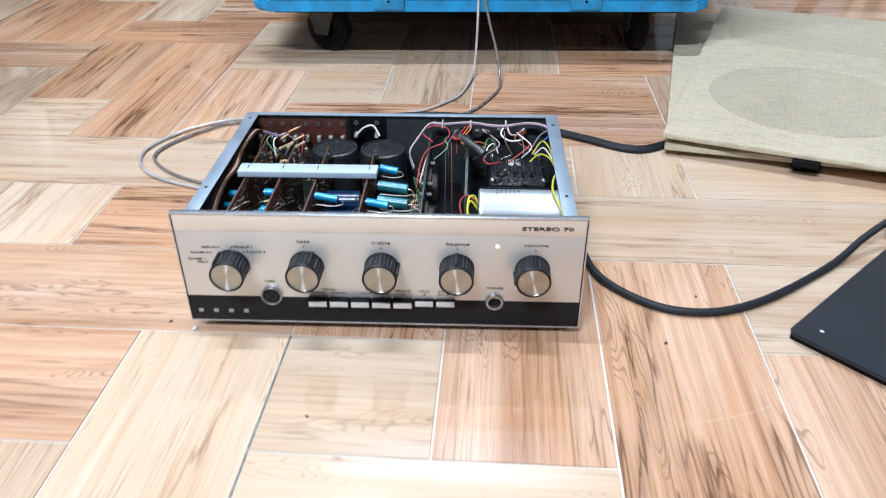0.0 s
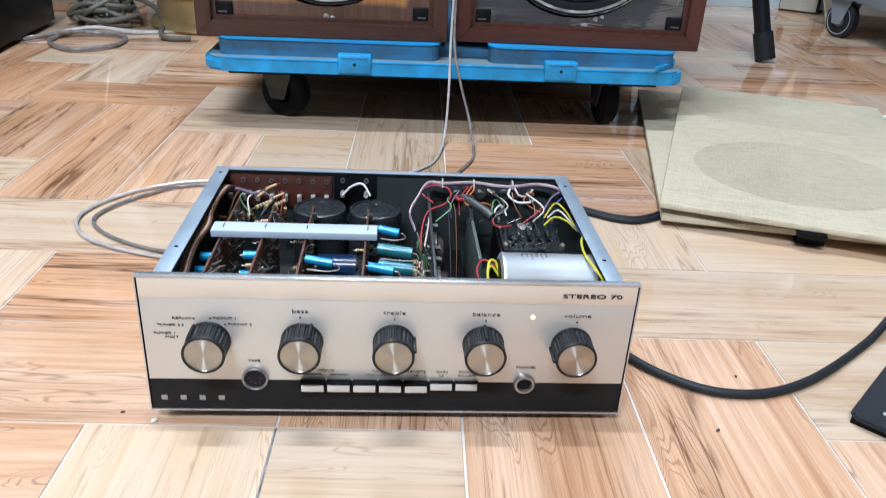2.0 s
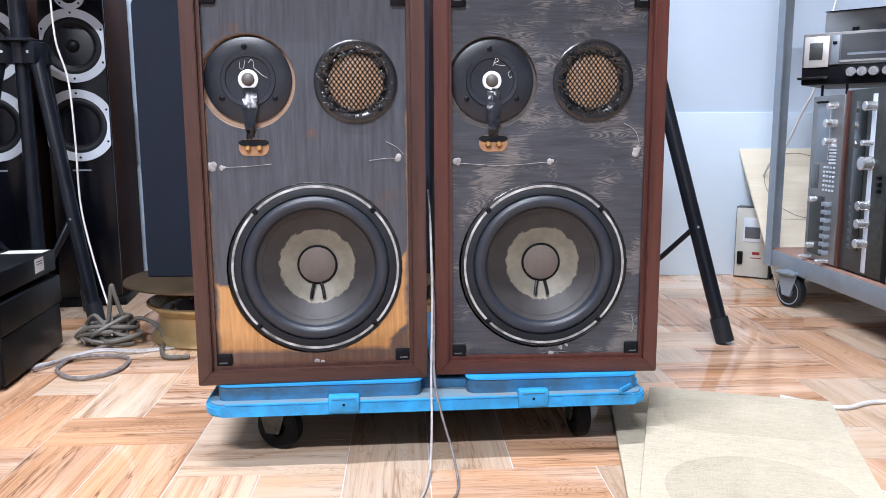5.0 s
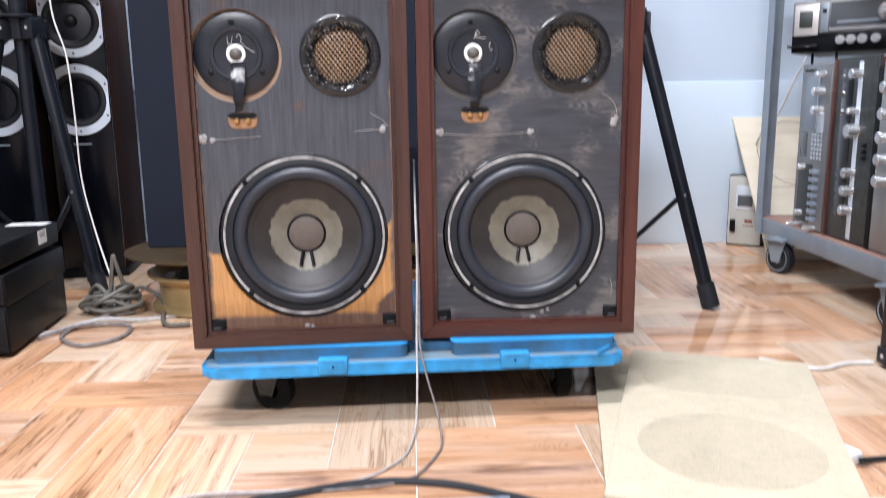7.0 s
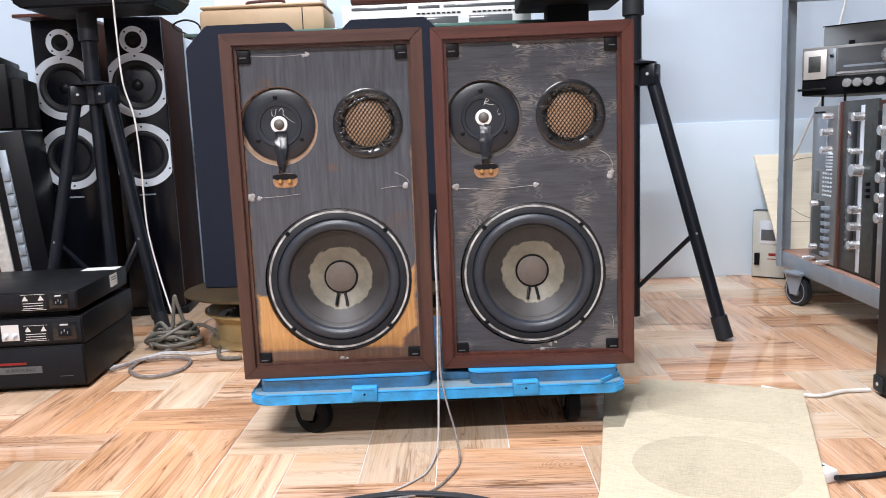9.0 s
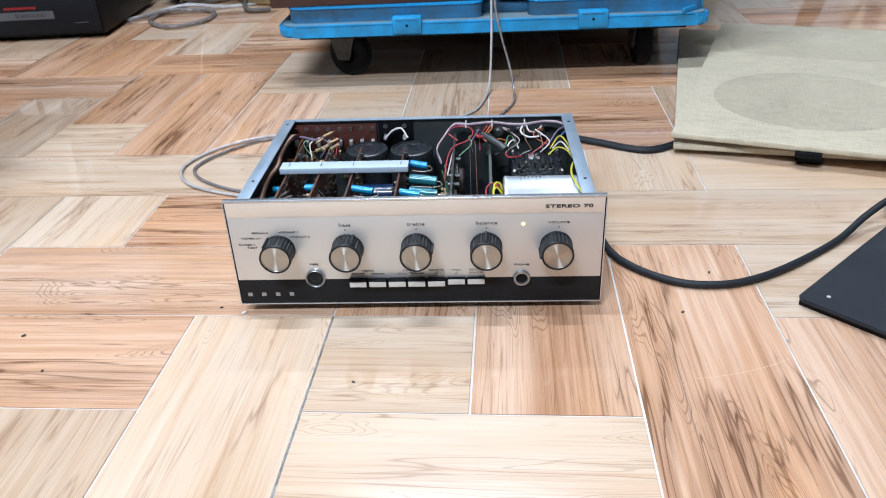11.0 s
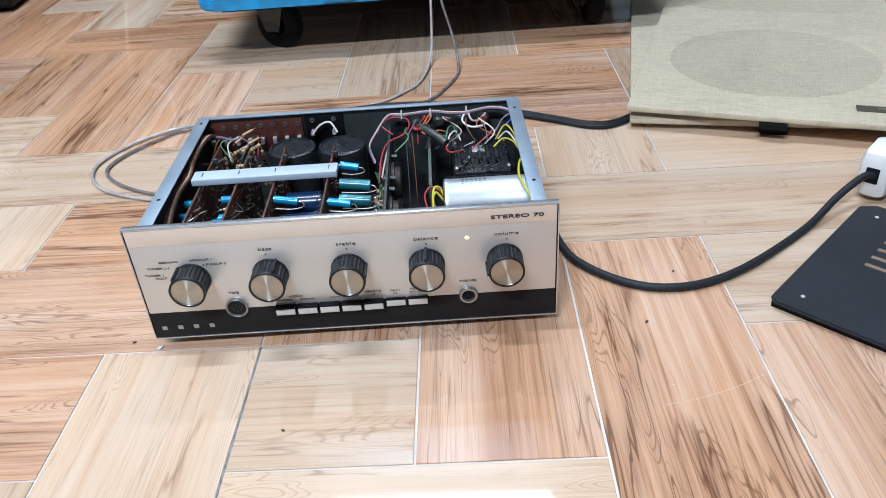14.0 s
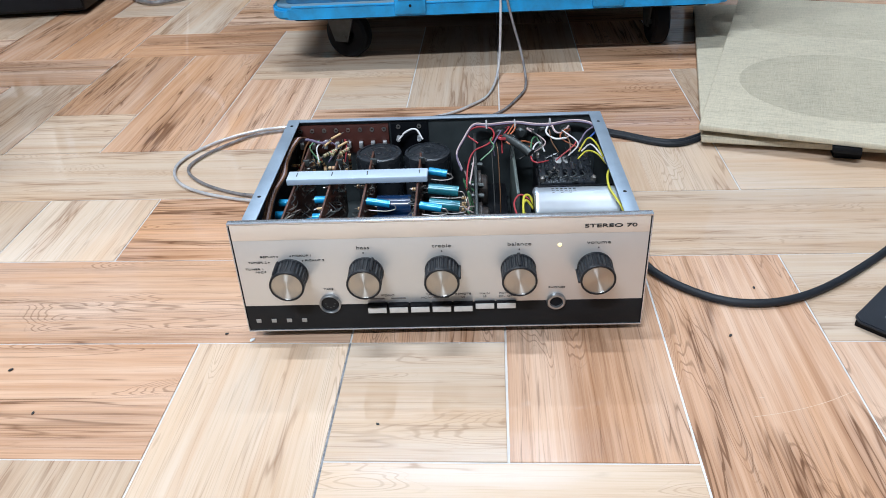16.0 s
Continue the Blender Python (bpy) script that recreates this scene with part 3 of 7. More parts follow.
# ---- amplifier ----
amp = thing("amplifier", "vintage stereo amplifier with silver front and open top, on the floor", "amplifier", pose(0.0135, 0.010, 0, 0, 0.33, 1.8))
W2 = 0.165
body = part("chassis", box(B(), (-0.1560, 0.004, 0.012), (0.1560, 0.2145, 0.0135)), M["chassis"], amp, "grey zinc-plated open steel chassis")
for lo, hi in (((-0.1575, 0.004, 0.012), (-0.1560, 0.216, 0.108)), ((0.1560, 0.004, 0.012), (0.1575, 0.216, 0.108)), ((-0.1560, 0.2145, 0.012), (0.1560, 0.216, 0.108))):
    boxes("side_wall", lo, hi, M["chassis"], body)
for lo, hi in (((-0.1575, 0.004, 0.1082), (-0.1455, 0.216, 0.1094)), ((0.1455, 0.004, 0.1082), (0.1575, 0.216, 0.1094)), ((-0.1455, 0.2095, 0.1082), (0.1455, 0.216, 0.1094))):
    boxes("flange", lo, hi, M["chassis"], body, 0.0004, "folded bluish-grey top flange")
# thin dark sheets over the inner faces, painted for the shade in the box
boxes("shade_liner", (-0.1555, 0.0045, 0.014), (0.1555, 0.2140, 0.0150), M["chassis_in"], amp)
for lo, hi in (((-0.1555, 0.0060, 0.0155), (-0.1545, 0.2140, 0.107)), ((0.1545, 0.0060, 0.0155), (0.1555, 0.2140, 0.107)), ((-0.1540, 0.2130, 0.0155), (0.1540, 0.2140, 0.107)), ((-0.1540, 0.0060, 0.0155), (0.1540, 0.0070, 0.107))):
    boxes("inner_wall", lo, hi, M["chassis_in"], amp, label="inside of the chassis, darkened for the shade within")
for x in (-0.13, 0.13):
    for y in (0.03, 0.19):
        part("foot", lathe(B(), [(0, 0), (0.009, 0), (0.010, 0.002), (0.011, 0.012), (0, 0.012)], 20), M["rubber"], amp, m=pose(x, y, 0))
for x, y in ((-0.1515, 0.052), (0.1515, 0.045), (0.1515, 0.19), (-0.1515, 0.2)):
    part("screw_hole", lathe(B(), [(0, 0.1096), (0.0016, 0.1096), (0.0016, 0.1090)], 12), M["black_matt"], amp, m=pose(x, y, 0))

# front panel
PZ0, PZ1, STRIP = 0.0085, 0.1143, 0.0350
boxes("front_plate", (-W2, 0.0003, PZ0), (W2, 0.0040, PZ1), M["panel_black"], amp, 0.0006)
boxes("silver_face", (-W2 + 0.0018, -0.0010, STRIP), (W2 - 0.0018, 0.0002, 0.0984), M["panel_silver"], amp, 0.0002, "satin silver front panel")
boxes("upper_band", (-W2 + 0.0018, -0.0010, 0.0985), (W2 - 0.0018, 0.0002, PZ1 - 0.0016), M["panel_band"], amp, 0.0001, "paler champagne band along the top")
boxes("black_strip", (-W2 + 0.0018, -0.0009, PZ0 + 0.0018), (W2 - 0.0018, 0.0002, STRIP - 0.0001), M["panel_black"], amp, 0.0002)
bm = B()
box(bm, (-W2, -0.0016, PZ1 - 0.0014), (W2, 0.0042, PZ1 + 0.0004), 0.0005)
box(bm, (-W2, -0.0014, PZ0), (W2, 0.0002, PZ0 + 0.0012), 0.0003)
box(bm, (-W2 - 0.0002, -0.0014, PZ0 + 0.0012), (-W2 + 0.0008, 0.0002, PZ1 - 0.0014), 0.0003)
box(bm, (W2 - 0.0008, -0.0014, PZ0 + 0.0012), (W2 + 0.0002, 0.0002, PZ1 - 0.0014), 0.0003)
part("edge_trim", bm, M["chrome"], amp, "bright worn metal edging")


def spun(name):
    """Turned metal, whose gloss is drawn out round the axis."""
    m, nt, bsdf = plain(name)
    bsdf.inputs["Base Color"].default_value = (0.50, 0.485, 0.455, 1)
    bsdf.inputs["Metallic"].default_value = 1.0
    bsdf.inputs["Roughness"].default_value = 0.36
    bsdf.inputs["Anisotropic"].default_value = 0.98
    bsdf.inputs["Anisotropic Rotation"].default_value = 0.25
    t = nt.nodes.new("ShaderNodeTangent")
    t.direction_type, t.axis = "RADIAL", "Y"
    nt.links.new(t.outputs[0], bsdf.inputs["Tangent"])
    return m


M["spun"] = spun("spun_metal")


def fluted(bm, r, depth, teeth, y0, y1):
    n, pts = teeth * 4, []
    for i in range(n):
        a, rr = 2 * math.pi * i / n, r - (depth if i % 4 < 2 else 0)
        pts.append((rr * math.cos(a), rr * math.sin(a)))
    return prism(bm, pts, y0, y1, FRONT)


KNOB_R, KNOB_Z, KNOB_L = 0.0139, 0.0668, 0.0190
for kx, turn in ((-0.1208, 40), (-0.0597, -25), (0.0016, -75), (0.0624, 0), (0.1232, 100)):
    knob = part("knob", fluted(B(), KNOB_R, 0.0007, 26, 0.0012, KNOB_L - 0.001), M["knob_black"], amp, "black fluted knob with a spun silver face", pose(kx, 0, KNOB_Z, 0, -turn, 0))
    part("skirt", lathe(B(), [(0, 0.0005), (KNOB_R + 0.0003, 0.0005), (KNOB_R + 0.0003, 0.0028), (KNOB_R - 0.001, 0.0036)], 48, FRONT), M["knob_black"], knob)
    part("cap", lathe(B(), [(KNOB_R - 0.0006, KNOB_L - 0.001), (KNOB_R - 0.0006, KNOB_L + 0.0004), (KNOB_R - 0.0016, KNOB_L + 0.0009), (KNOB_R - 0.0019, KNOB_L + 0.0004), (0, KNOB_L + 0.0003)], 48, FRONT), M["spun"], knob, "spun silver disc")
    part("rim", lathe(B(), [(KNOB_R, KNOB_L - 0.0012), (KNOB_R, KNOB_L + 0.0008), (KNOB_R - 0.0004, KNOB_L + 0.0013), (KNOB_R - 0.0016, KNOB_L + 0.0013), (KNOB_R - 0.0017, KNOB_L + 0.0006)], 48, FRONT), M["knob_black"], knob)
    part("pointer", box(B(), (-0.0011, 0.0006 - KNOB_L, KNOB_R - 0.002), (0.0011, -0.0012, KNOB_R + 0.0016), 0.0004), M["knob_black"], knob)

for i in range(7):
    bx, out = -0.0531 + 0.01768 * i, 0.0062 if i < 5 else 0.0032
    key = part("push_button", box(B(), (bx - 0.0083, -out, 0.0282), (bx + 0.0083, -0.0008, 0.0362), 0.0006), M["black_satin"], amp)
    part("button_face", box(B(), (bx - 0.0076, -out - 0.0006, 0.0294), (bx + 0.0076, -out + 0.0002, 0.0346), 0.0003), M["button_white"], key, "brushed silver key front")
sock = part("tape_socket", lathe(B(), [(0.0090, 0.0006), (0.0090, 0.0030), (0.0082, 0.0036), (0.0074, 0.0030), (0.0072, 0.0006)], 40, FRONT), M["ring_dull"], amp, "round chrome-ringed tape socket", pose(-0.0923, 0, 0.0364))
part("insert", lathe(B(), [(0, 0.0008), (0.0073, 0.0008), (0.0073, 0.0016), (0, 0.0016)], 32, FRONT), M["panel_black"], sock)
bm = B()
for k in range(5):
    a = math.pi * k / 4
    rod(bm, (0.0038 * math.cos(a), -0.0016, -0.0038 * math.sin(a)), (0.0038 * math.cos(a), -0.0019, -0.0038 * math.sin(a)), 0.0006, n=8)
part("pin_hole", bm, M["steel_dark"], sock)
jack = part("phones_socket", lathe(B(), [(0.0078, 0.0006), (0.0078, 0.0026), (0.0070, 0.0038), (0.0054, 0.0038), (0.0050, 0.0012)], 40, FRONT), M["ring_dull"], amp, "round chrome headphone jack", pose(0.0937, 0, 0.0345))
part("bore", lathe(B(), [(0, 0.0016), (0.0053, 0.0016), (0.0053, 0.0010)], 24, FRONT), M["black_matt"], jack)
part("pilot_lamp", lathe(B(), [(0, 0.0020), (0.0012, 0.0018), (0.0017, 0.0012), (0.0017, 0.0005)], 20, FRONT), M["pilot"], amp, "small glowing amber pilot lamp", pose(0.0946, 0, 0.0884))


def on_panel(x, z):
    return pose(x, -0.0012, z, 90)


for text, x in (("bass", -0.0605), ("treble", 0.0018), ("balance", 0.0630), ("volume", 0.1250)):
    words(text, 0.0043, on_panel(x, 0.0900), M["ink"], amp, stretch=1.5)
    part("mark", lathe(B(), [(0, 0.0015), (0.0006, 0.0015), (0.0006, 0.0008)], 10, FRONT), M["ink"], amp, m=pose(x, 0, 0.0852))
words("STEREO 70", 0.0043, on_panel(0.1332, 0.1050), M["ink"], amp, stretch=1.98, bold=0.012)
for text, x, z, mx, mz in (("REPLAY", -0.1372, 0.0832, -0.1296, 0.0832), ("TUNER 2", -0.1464, 0.0780, -0.1371, 0.0780), ("TUNER 1", -0.1496, 0.0716, 0, 0), ("MIC", -0.1462, 0.0686, -0.1414, 0.0690), ("PICKUP 1", -0.1096, 0.0838, -0.1190, 0.0836), ("PICKUP 2", -0.1000, 0.0792, -0.1097, 0.0790)):
    words(text, 0.0024, on_panel(x, z), M["ink"], amp, stretch=1.6)
    if mx:
        part("mark", lathe(B(), [(0, 0.0015), (0.0006, 0.0015), (0.0006, 0.0008)], 10, FRONT), M["ink"], amp, m=pose(mx, 0, mz))
words("TAPE", 0.0024, on_panel(-0.0923, 0.0505), M["ink"], amp, stretch=1.5)
words("PHONES", 0.0024, on_panel(0.0937, 0.0478), M["ink"], amp, stretch=1.5)
for text, x, z in (("MONO", -0.0440, 0.0432), ("TAPE", -0.0090, 0.0432), ("MONITOR", -0.0090, 0.0402), ("REMOTE", 0.0176, 0.0432), ("LS", 0.0176, 0.0402), ("MAIN", 0.0353, 0.0432), ("LS", 0.0353, 0.0402), ("POWER", 0.0530, 0.0432), ("ON-OFF", 0.0530, 0.0402)):
    words(text, 0.0025, on_panel(x, z), M["ink_grey"], amp, stretch=1.4)
for x in (-0.0531, -0.0354, 0.0):
    boxes("print_bar", (x - 0.0060, -0.0013, 0.0396), (x + 0.0060, -0.0009, 0.0408), M["ink_grey"], amp)
for i in range(4):
    x = -0.1548 + i * 0.0129
    boxes("badge", (x - 0.0021, -0.0016, 0.0178), (x + 0.0021, -0.0010, 0.0216), M["steel_pale"], amp, 0.0004, "raised silver badge mark")

# inside: four circuit boards under a pale bar
rng = random.Random(4)


def axial(parent, name, p, q, r, material, lead=0.006, label=""):
    p, q = Vector(p), Vector(q)
    d = (q - p).normalized()
    ob = part(name, rod(B(), p, q, r, n=14), material, parent, label)
    if name == "resistor" and r > 0.0014:
        for f, tint in ((0.22, "wire_brown"), (0.45, "ink"), (0.68, "wire_red")):
            part("band", rod(B(), p + (q - p) * (f - 0.05), p + (q - p) * (f + 0.05), r * 1.04, n=14), M[tint], ob)
    part("lead", rod(B(), p - d * lead, p - d * 0.0002, 0.0004, n=6), M["solder"], ob)
    part("lead", rod(B(), q + d * 0.0002, q + d * lead, 0.0004, n=6), M["solder"], ob)
    return ob


for n, bx in enumerate((-0.133, -0.101, -0.068, -0.0215)):
    board = part("circuit_board", box(B(), (bx - 0.0009, 0.036, 0.024), (bx + 0.0009, 0.182 - 0.006 * n, 0.0935), 0.0003), M["pcb"], amp, "brown phenolic circuit board standing on edge")
    bm = B()
    for k in range(110):
        y, z = rng.uniform(0.04, 0.17), rng.uniform(0.03, 0.09)
        side = 1 if n < 2 else (-1 if rng.random() < 0.5 else 1)
        bmesh.ops.create_icosphere(bm, subdivisions=1, radius=rng.uniform(0.0006, 0.0013), matrix=Matrix.Translation((bx + side * 0.0011, y, z)))
    tagged(part("solder", bm, M["solder"], board), kind="stuff")
    for k in range(26):
        y, z = rng.uniform(0.038, 0.165), rng.uniform(0.055, 0.091)
        s = 1 if n < 2 else rng.choice((-1, 1))
        pts = [(bx + s * 0.001, y, z), (bx + s * rng.uniform(0.003, 0.009), y + rng.uniform(0, 0.006), z + rng.uniform(-0.003, 0.005)), (bx + s * 0.001, y + rng.uniform(0.005, 0.014), z + rng.uniform(-0.008, 0.004))]
        part("lead_wire", tube(B(), pts, 0.0005, 5, 4), M["solder"] if k % 4 == 0 else M["steel_dark"], board)
    for k in range(7):
        y, z = 0.045 + 0.018 * k + rng.uniform(-0.004, 0.004), rng.uniform(0.045, 0.088)
        length = rng.uniform(0.005, 0.008)
        axial(board, "resistor", (bx - 0.0035 - length, y, z), (bx - 0.0035, y + rng.uniform(-0.002, 0.002), z), rng.uniform(0.0011, 0.0019), M["resistor"] if rng.random() < 0.6 else M["red_brown"], 0.003)
    part("clip", box(B(), (bx - 0.0010, 0.150, 0.088), (bx + 0.0045, 0.153, 0.0945), 0.0004), M["steel_dark"], board)
boxes("board_bar", (-0.1395, 0.0995, 0.0945), (-0.0125, 0.1165, 0.1005), M["bar_pale"], amp, 0.0008, "pale grey bar across the circuit boards")
for bx in (-0.131, -0.099, -0.067, -0.020):
    boxes("bar_mark", (bx - 0.0004, 0.1055, 0.1004), (bx + 0.0004, 0.1125, 0.1008), M["ink"], amp)

for x0, y, z, ln, r in ((-0.1455, 0.088, 0.0835, 0.0105, 0.0034), (-0.146, 0.072, 0.080, 0.011, 0.0034), (-0.1485, 0.055, 0.079, 0.0115, 0.0040), (-0.1140, 0.092, 0.0835, 0.0110, 0.0034), (-0.1160, 0.058, 0.080, 0.0125, 0.0038), (-0.1140, 0.074, 0.076, 0.011, 0.0034)):
    axial(amp, "capacitor", (x0, y, z), (x0 + ln, y, z), r, M["cyan"], 0.003, "small bright blue capacitor")
for x0, y, z, ln, r, mat in ((-0.012, 0.124, 0.0935, 0.0165, 0.0036, "cyan"), (-0.012, 0.104, 0.0855, 0.0270, 0.0050, "teal"), (-0.011, 0.086, 0.0800, 0.0270, 0.0050, "teal"), (-0.0185, 0.070, 0.0875, 0.0190, 0.0036, "cyan"), (-0.0655, 0.079, 0.0880, 0.0205, 0.0034, "cyan")):
    axial(amp, "capacitor", (x0, y, z), (x0 + ln, y - 0.003, z - 0.002), r, M[mat], 0.004, "blue electrolytic capacitor with wire leads")
    part("lead", tube(B(), [(x0 + ln + 0.003, y - 0.003, z - 0.002), (x0 + ln + 0.005, y - 0.008, z - 0.004), (x0 + ln - 0.004, y - 0.010, z - 0.005), (x0 + 0.002, y - 0.009, z - 0.004)], 0.0005, 6), M["solder"], amp)
for x0, y, z, ln, r in ((-0.058, 0.094, 0.074, 0.030, 0.010), (-0.060, 0.070, 0.066, 0.034, 0.011), (-0.058, 0.050, 0.052, 0.030, 0.011), (-0.094, 0.066, 0.062, 0.015, 0.009)):
    axial(amp, "capacitor", (x0, y, z), (x0 + ln, y, z), r, M["navy"], 0.003, "large dark blue capacitor")
for x, y in ((-0.0640, 0.1800), (-0.0160, 0.1790)):
    can = part("electrolytic_can", lathe(B(), [(0, 0.016), (0.0232, 0.016), (0.0232, 0.084), (0.0222, 0.0872), (0.0195, 0.0880), (0.0190, 0.0866), (0.0, 0.0862)], 40), M["can_black"], amp, "large black upright electrolytic can", pose(x, y, 0))
    part("stud", lathe(B(), [(0, 0.0872), (0.0028, 0.0868), (0.0028, 0.0855)], 12), M["can_black"], can)
    part("seam", lathe(B(), [(0.0132, 0.0862), (0.0136, 0.0868), (0.0142, 0.0868), (0.0146, 0.0862)], 32), M["can_black"], can)
part("spring", tube(B(), [(-0.082 + 0.0032 * math.cos(k * math.pi / 3), 0.060 + 0.0032 * math.sin(k * math.pi / 3), 0.045 + 0.00055 * k) for k in range(60)], 0.0005, 5, 2), M["steel_dark"], amp)

# tag strip and terminals on the rear wall
strip = boxes("tag_strip", (-0.150, 0.2095, 0.074), (-0.056, 0.2125, 0.1045), M["red_brown"], amp, 0.0005, "red-brown tag strip on the rear wall")
for k in range(8):
    x = -0.146 + k * 0.0122
    part("eyelet", lathe(B(), [(0.0010, 0), (0.0022, 0), (0.0022, 0.0012), (0.0010, 0.0012)], 14, FRONT), M["solder"], strip, m=pose(x, 0.2094, 0.0995))
    part("tag", box(B(), (x - 0.0018, 0.2045, 0.0810), (x + 0.0022, 0.2092, 0.0875), 0.0005), M["aluminium"], strip)
bm = B()
box(bm, (-0.054, 0.2105, 0.070), (-0.016, 0.2125, 0.106), 0.0004)
part("terminal_plate", bm, M["black_satin"], amp)
for x in (-0.046, -0.025):
    post = part("terminal_post", rod(B(), (x, 0.2100, 0.090), (x, 0.2020, 0.090), 0.0022, n=12), M["aluminium"], amp)
    part("eyelet", lathe(B(), [(0.0010, 0), (0.0024, 0), (0.0024, 0.0012), (0.0010, 0.0012)], 14, FRONT), M["solder"], post, m=pose(x, 0.2100, 0.1015))
for x0, y, z, d in ((-0.116, 0.176, 0.092, 0.004), (-0.108, 0.176, 0.093, -0.002), (-0.100, 0.176, 0.094, 0.002), (-0.118, 0.195, 0.094, 0.0), (-0.112, 0.203, 0.098, 0.003), (-0.104, 0.190, 0.095, 0.003)):
    axial(amp, "resistor", (x0, y - 0.011, z), (x0 + d + 0.005, y - 0.002, z + 0.001), 0.0018 if y < 0.18 else 0.0012, M["resistor_olive"] if y < 0.18 else M["resistor"], 0.004, "banded resistor")
for k in range(10):
    x, y = rng.uniform(-0.145, -0.09), rng.uniform(0.165, 0.205)
    axial(amp, "resistor", (x, y, rng.uniform(0.06, 0.088)), (x + rng.uniform(-0.008, 0.008), y - 0.008, rng.uniform(0.06, 0.088)), 0.0015, M["resistor"], 0.004)

# output plate, shield, transformer, main can
plate = boxes("heat_plate", (0.0295, 0.030, 0.020), (0.0320, 0.200, 0.0960), M["steel_dark"], amp, 0.0005, "dark steel plate carrying the transistors")
for y in (0.066, 0.128):
    tr = part("transistor", lathe(B(), [(0, 0), (0.0185, 0), (0.0190, 0.003), (0.0150, 0.0036), (0.0142, 0.0080), (0.0128, 0.0092), (0, 0.0092)], 32), M["transistor"], plate, "round dark metal power transistor", pose(0.0324, y, 0.070, 0, 90, 0))
    for s in (-1, 1):
        part("nut", rod(B(), (0.0290, y + s * 0.021, 0.086), (0.0268, y + s * 0.021, 0.086), 0.0022, n=6), M["steel_dark"], plate)
        part("bolt", rod(B(), (0.0324, y + s * 0.021, 0.086), (0.0375, y + s * 0.021, 0.086), 0.0022, n=10), M["steel_dark"], plate)
for k, y in enumerate((0.118, 0.136)):
    part("drop_wire", tube(B(), [(0.046 + 0.006 * k, 0.176, 0.096), (0.047 + 0.006 * k, 0.160, 0.090), (0.048 + 0.006 * k, y, 0.060), (0.048 + 0.006 * k, y - 0.004, 0.043)], 0.0005, 6), M["wire_brown"] if k else M["wire_black"], amp)
boxes("shield", (0.0665, 0.090, 0.020), (0.0695, 0.200, 0.0860), M["shield"], amp, 0.0006, "grey steel screening plate")
boxes("fuse_board", (0.0400, 0.100, 0.030), (0.0620, 0.195, 0.0420), M["black_satin"], amp, 0.001)
box3 = boxes("transformer", (0.088, 0.112, 0.016), (0.143, 0.182, 0.0760), M["black_satin"], amp, 0.003, "black mains transformer with clamp plate and tags")
part("clamp", box(B(), (0.0905, 0.118, 0.0762), (0.1405, 0.178, 0.0805), 0.001), M["can_black"], box3)
part("label", box(B(), (0.108, 0.158, 0.0806), (0.120, 0.172, 0.0811), 0.0002), M["steel_pale"], box3)
for k, x in enumerate((0.098, 0.106, 0.114, 0.122, 0.130)):
    part("lug", rod(B(), (x, 0.134, 0.0845), (x, 0.150, 0.0845), 0.0022, n=12), M["can_black"], box3)
    part("lead", tube(B(), [(x, 0.150, 0.0845), (x, 0.162, 0.0855), (x + 0.001, 0.172, 0.0830)], 0.0006, 6), M["steel_dark"], box3)
    part("lead", tube(B(), [(x, 0.134, 0.0845), (x + 0.001, 0.124, 0.0852), (x - 0.006, 0.121, 0.0840)], 0.0006, 6), M["steel_dark"], box3)
for x in (0.092, 0.139):
    for y in (0.122, 0.174):
        part("screw", lathe(B(), [(0.0026, 0.0806), (0.0026, 0.084), (0.0012, 0.0856), (0, 0.0856)], 6), M["solder"], box3, m=pose(x, y, 0))
for k in range(16):
    x, y = rng.uniform(0.088, 0.142), rng.uniform(0.114, 0.182)
    part("lead", tube(B(), [(x, y, 0.081), (x + rng.uniform(-0.006, 0.006), y + rng.uniform(-0.006, 0.006), rng.uniform(0.083, 0.088)), (x + rng.uniform(-0.010, 0.010), y + rng.uniform(-0.012, 0.012), 0.081)], rng.uniform(0.0004, 0.0010), 5, 5), M[rng.choice(("solder", "steel_dark", "can_black", "can_black"))], box3)
boxes("strap", (0.083, 0.0895, 0.080), (0.150, 0.0915, 0.0925), M["black_satin"], amp, 0.0004)
AX = pose(0.0790, 0.0620, 0.0815, 0, 90, 0)
big = part("main_can", lathe(B(), [(0, 0), (0.0195, 0), (0.0217, 0.0012), (0.0220, 0.0030), (0.0216, 0.0045), (0.0216, 0.0700), (0.0202, 0.0715), (0, 0.0715)], 56), M["can_silver"], amp, "large silver electrolytic can lying on its side", AX)
part("end_disc", lathe(B(), [(0, -0.0006), (0.0165, -0.0006), (0.0170, -0.0001)], 32), M["black_satin"], big)
for i in range(6):
    bx = 0.094 + 0.0036 * i
    for j in range(3 - (i % 2)):
        boxes("print_bar", (bx, 0.0640 - 0.003 * j, 0.10285 - 0.0003 * j), (bx + 0.0022, 0.0648 - 0.003 * j, 0.1034 - 0.0003 * j), M["ink"], amp)


def wire(color, pts, r=0.0008):
    return part("wire", tube(B(), pts, r, 7), M["wire_" + color], amp)


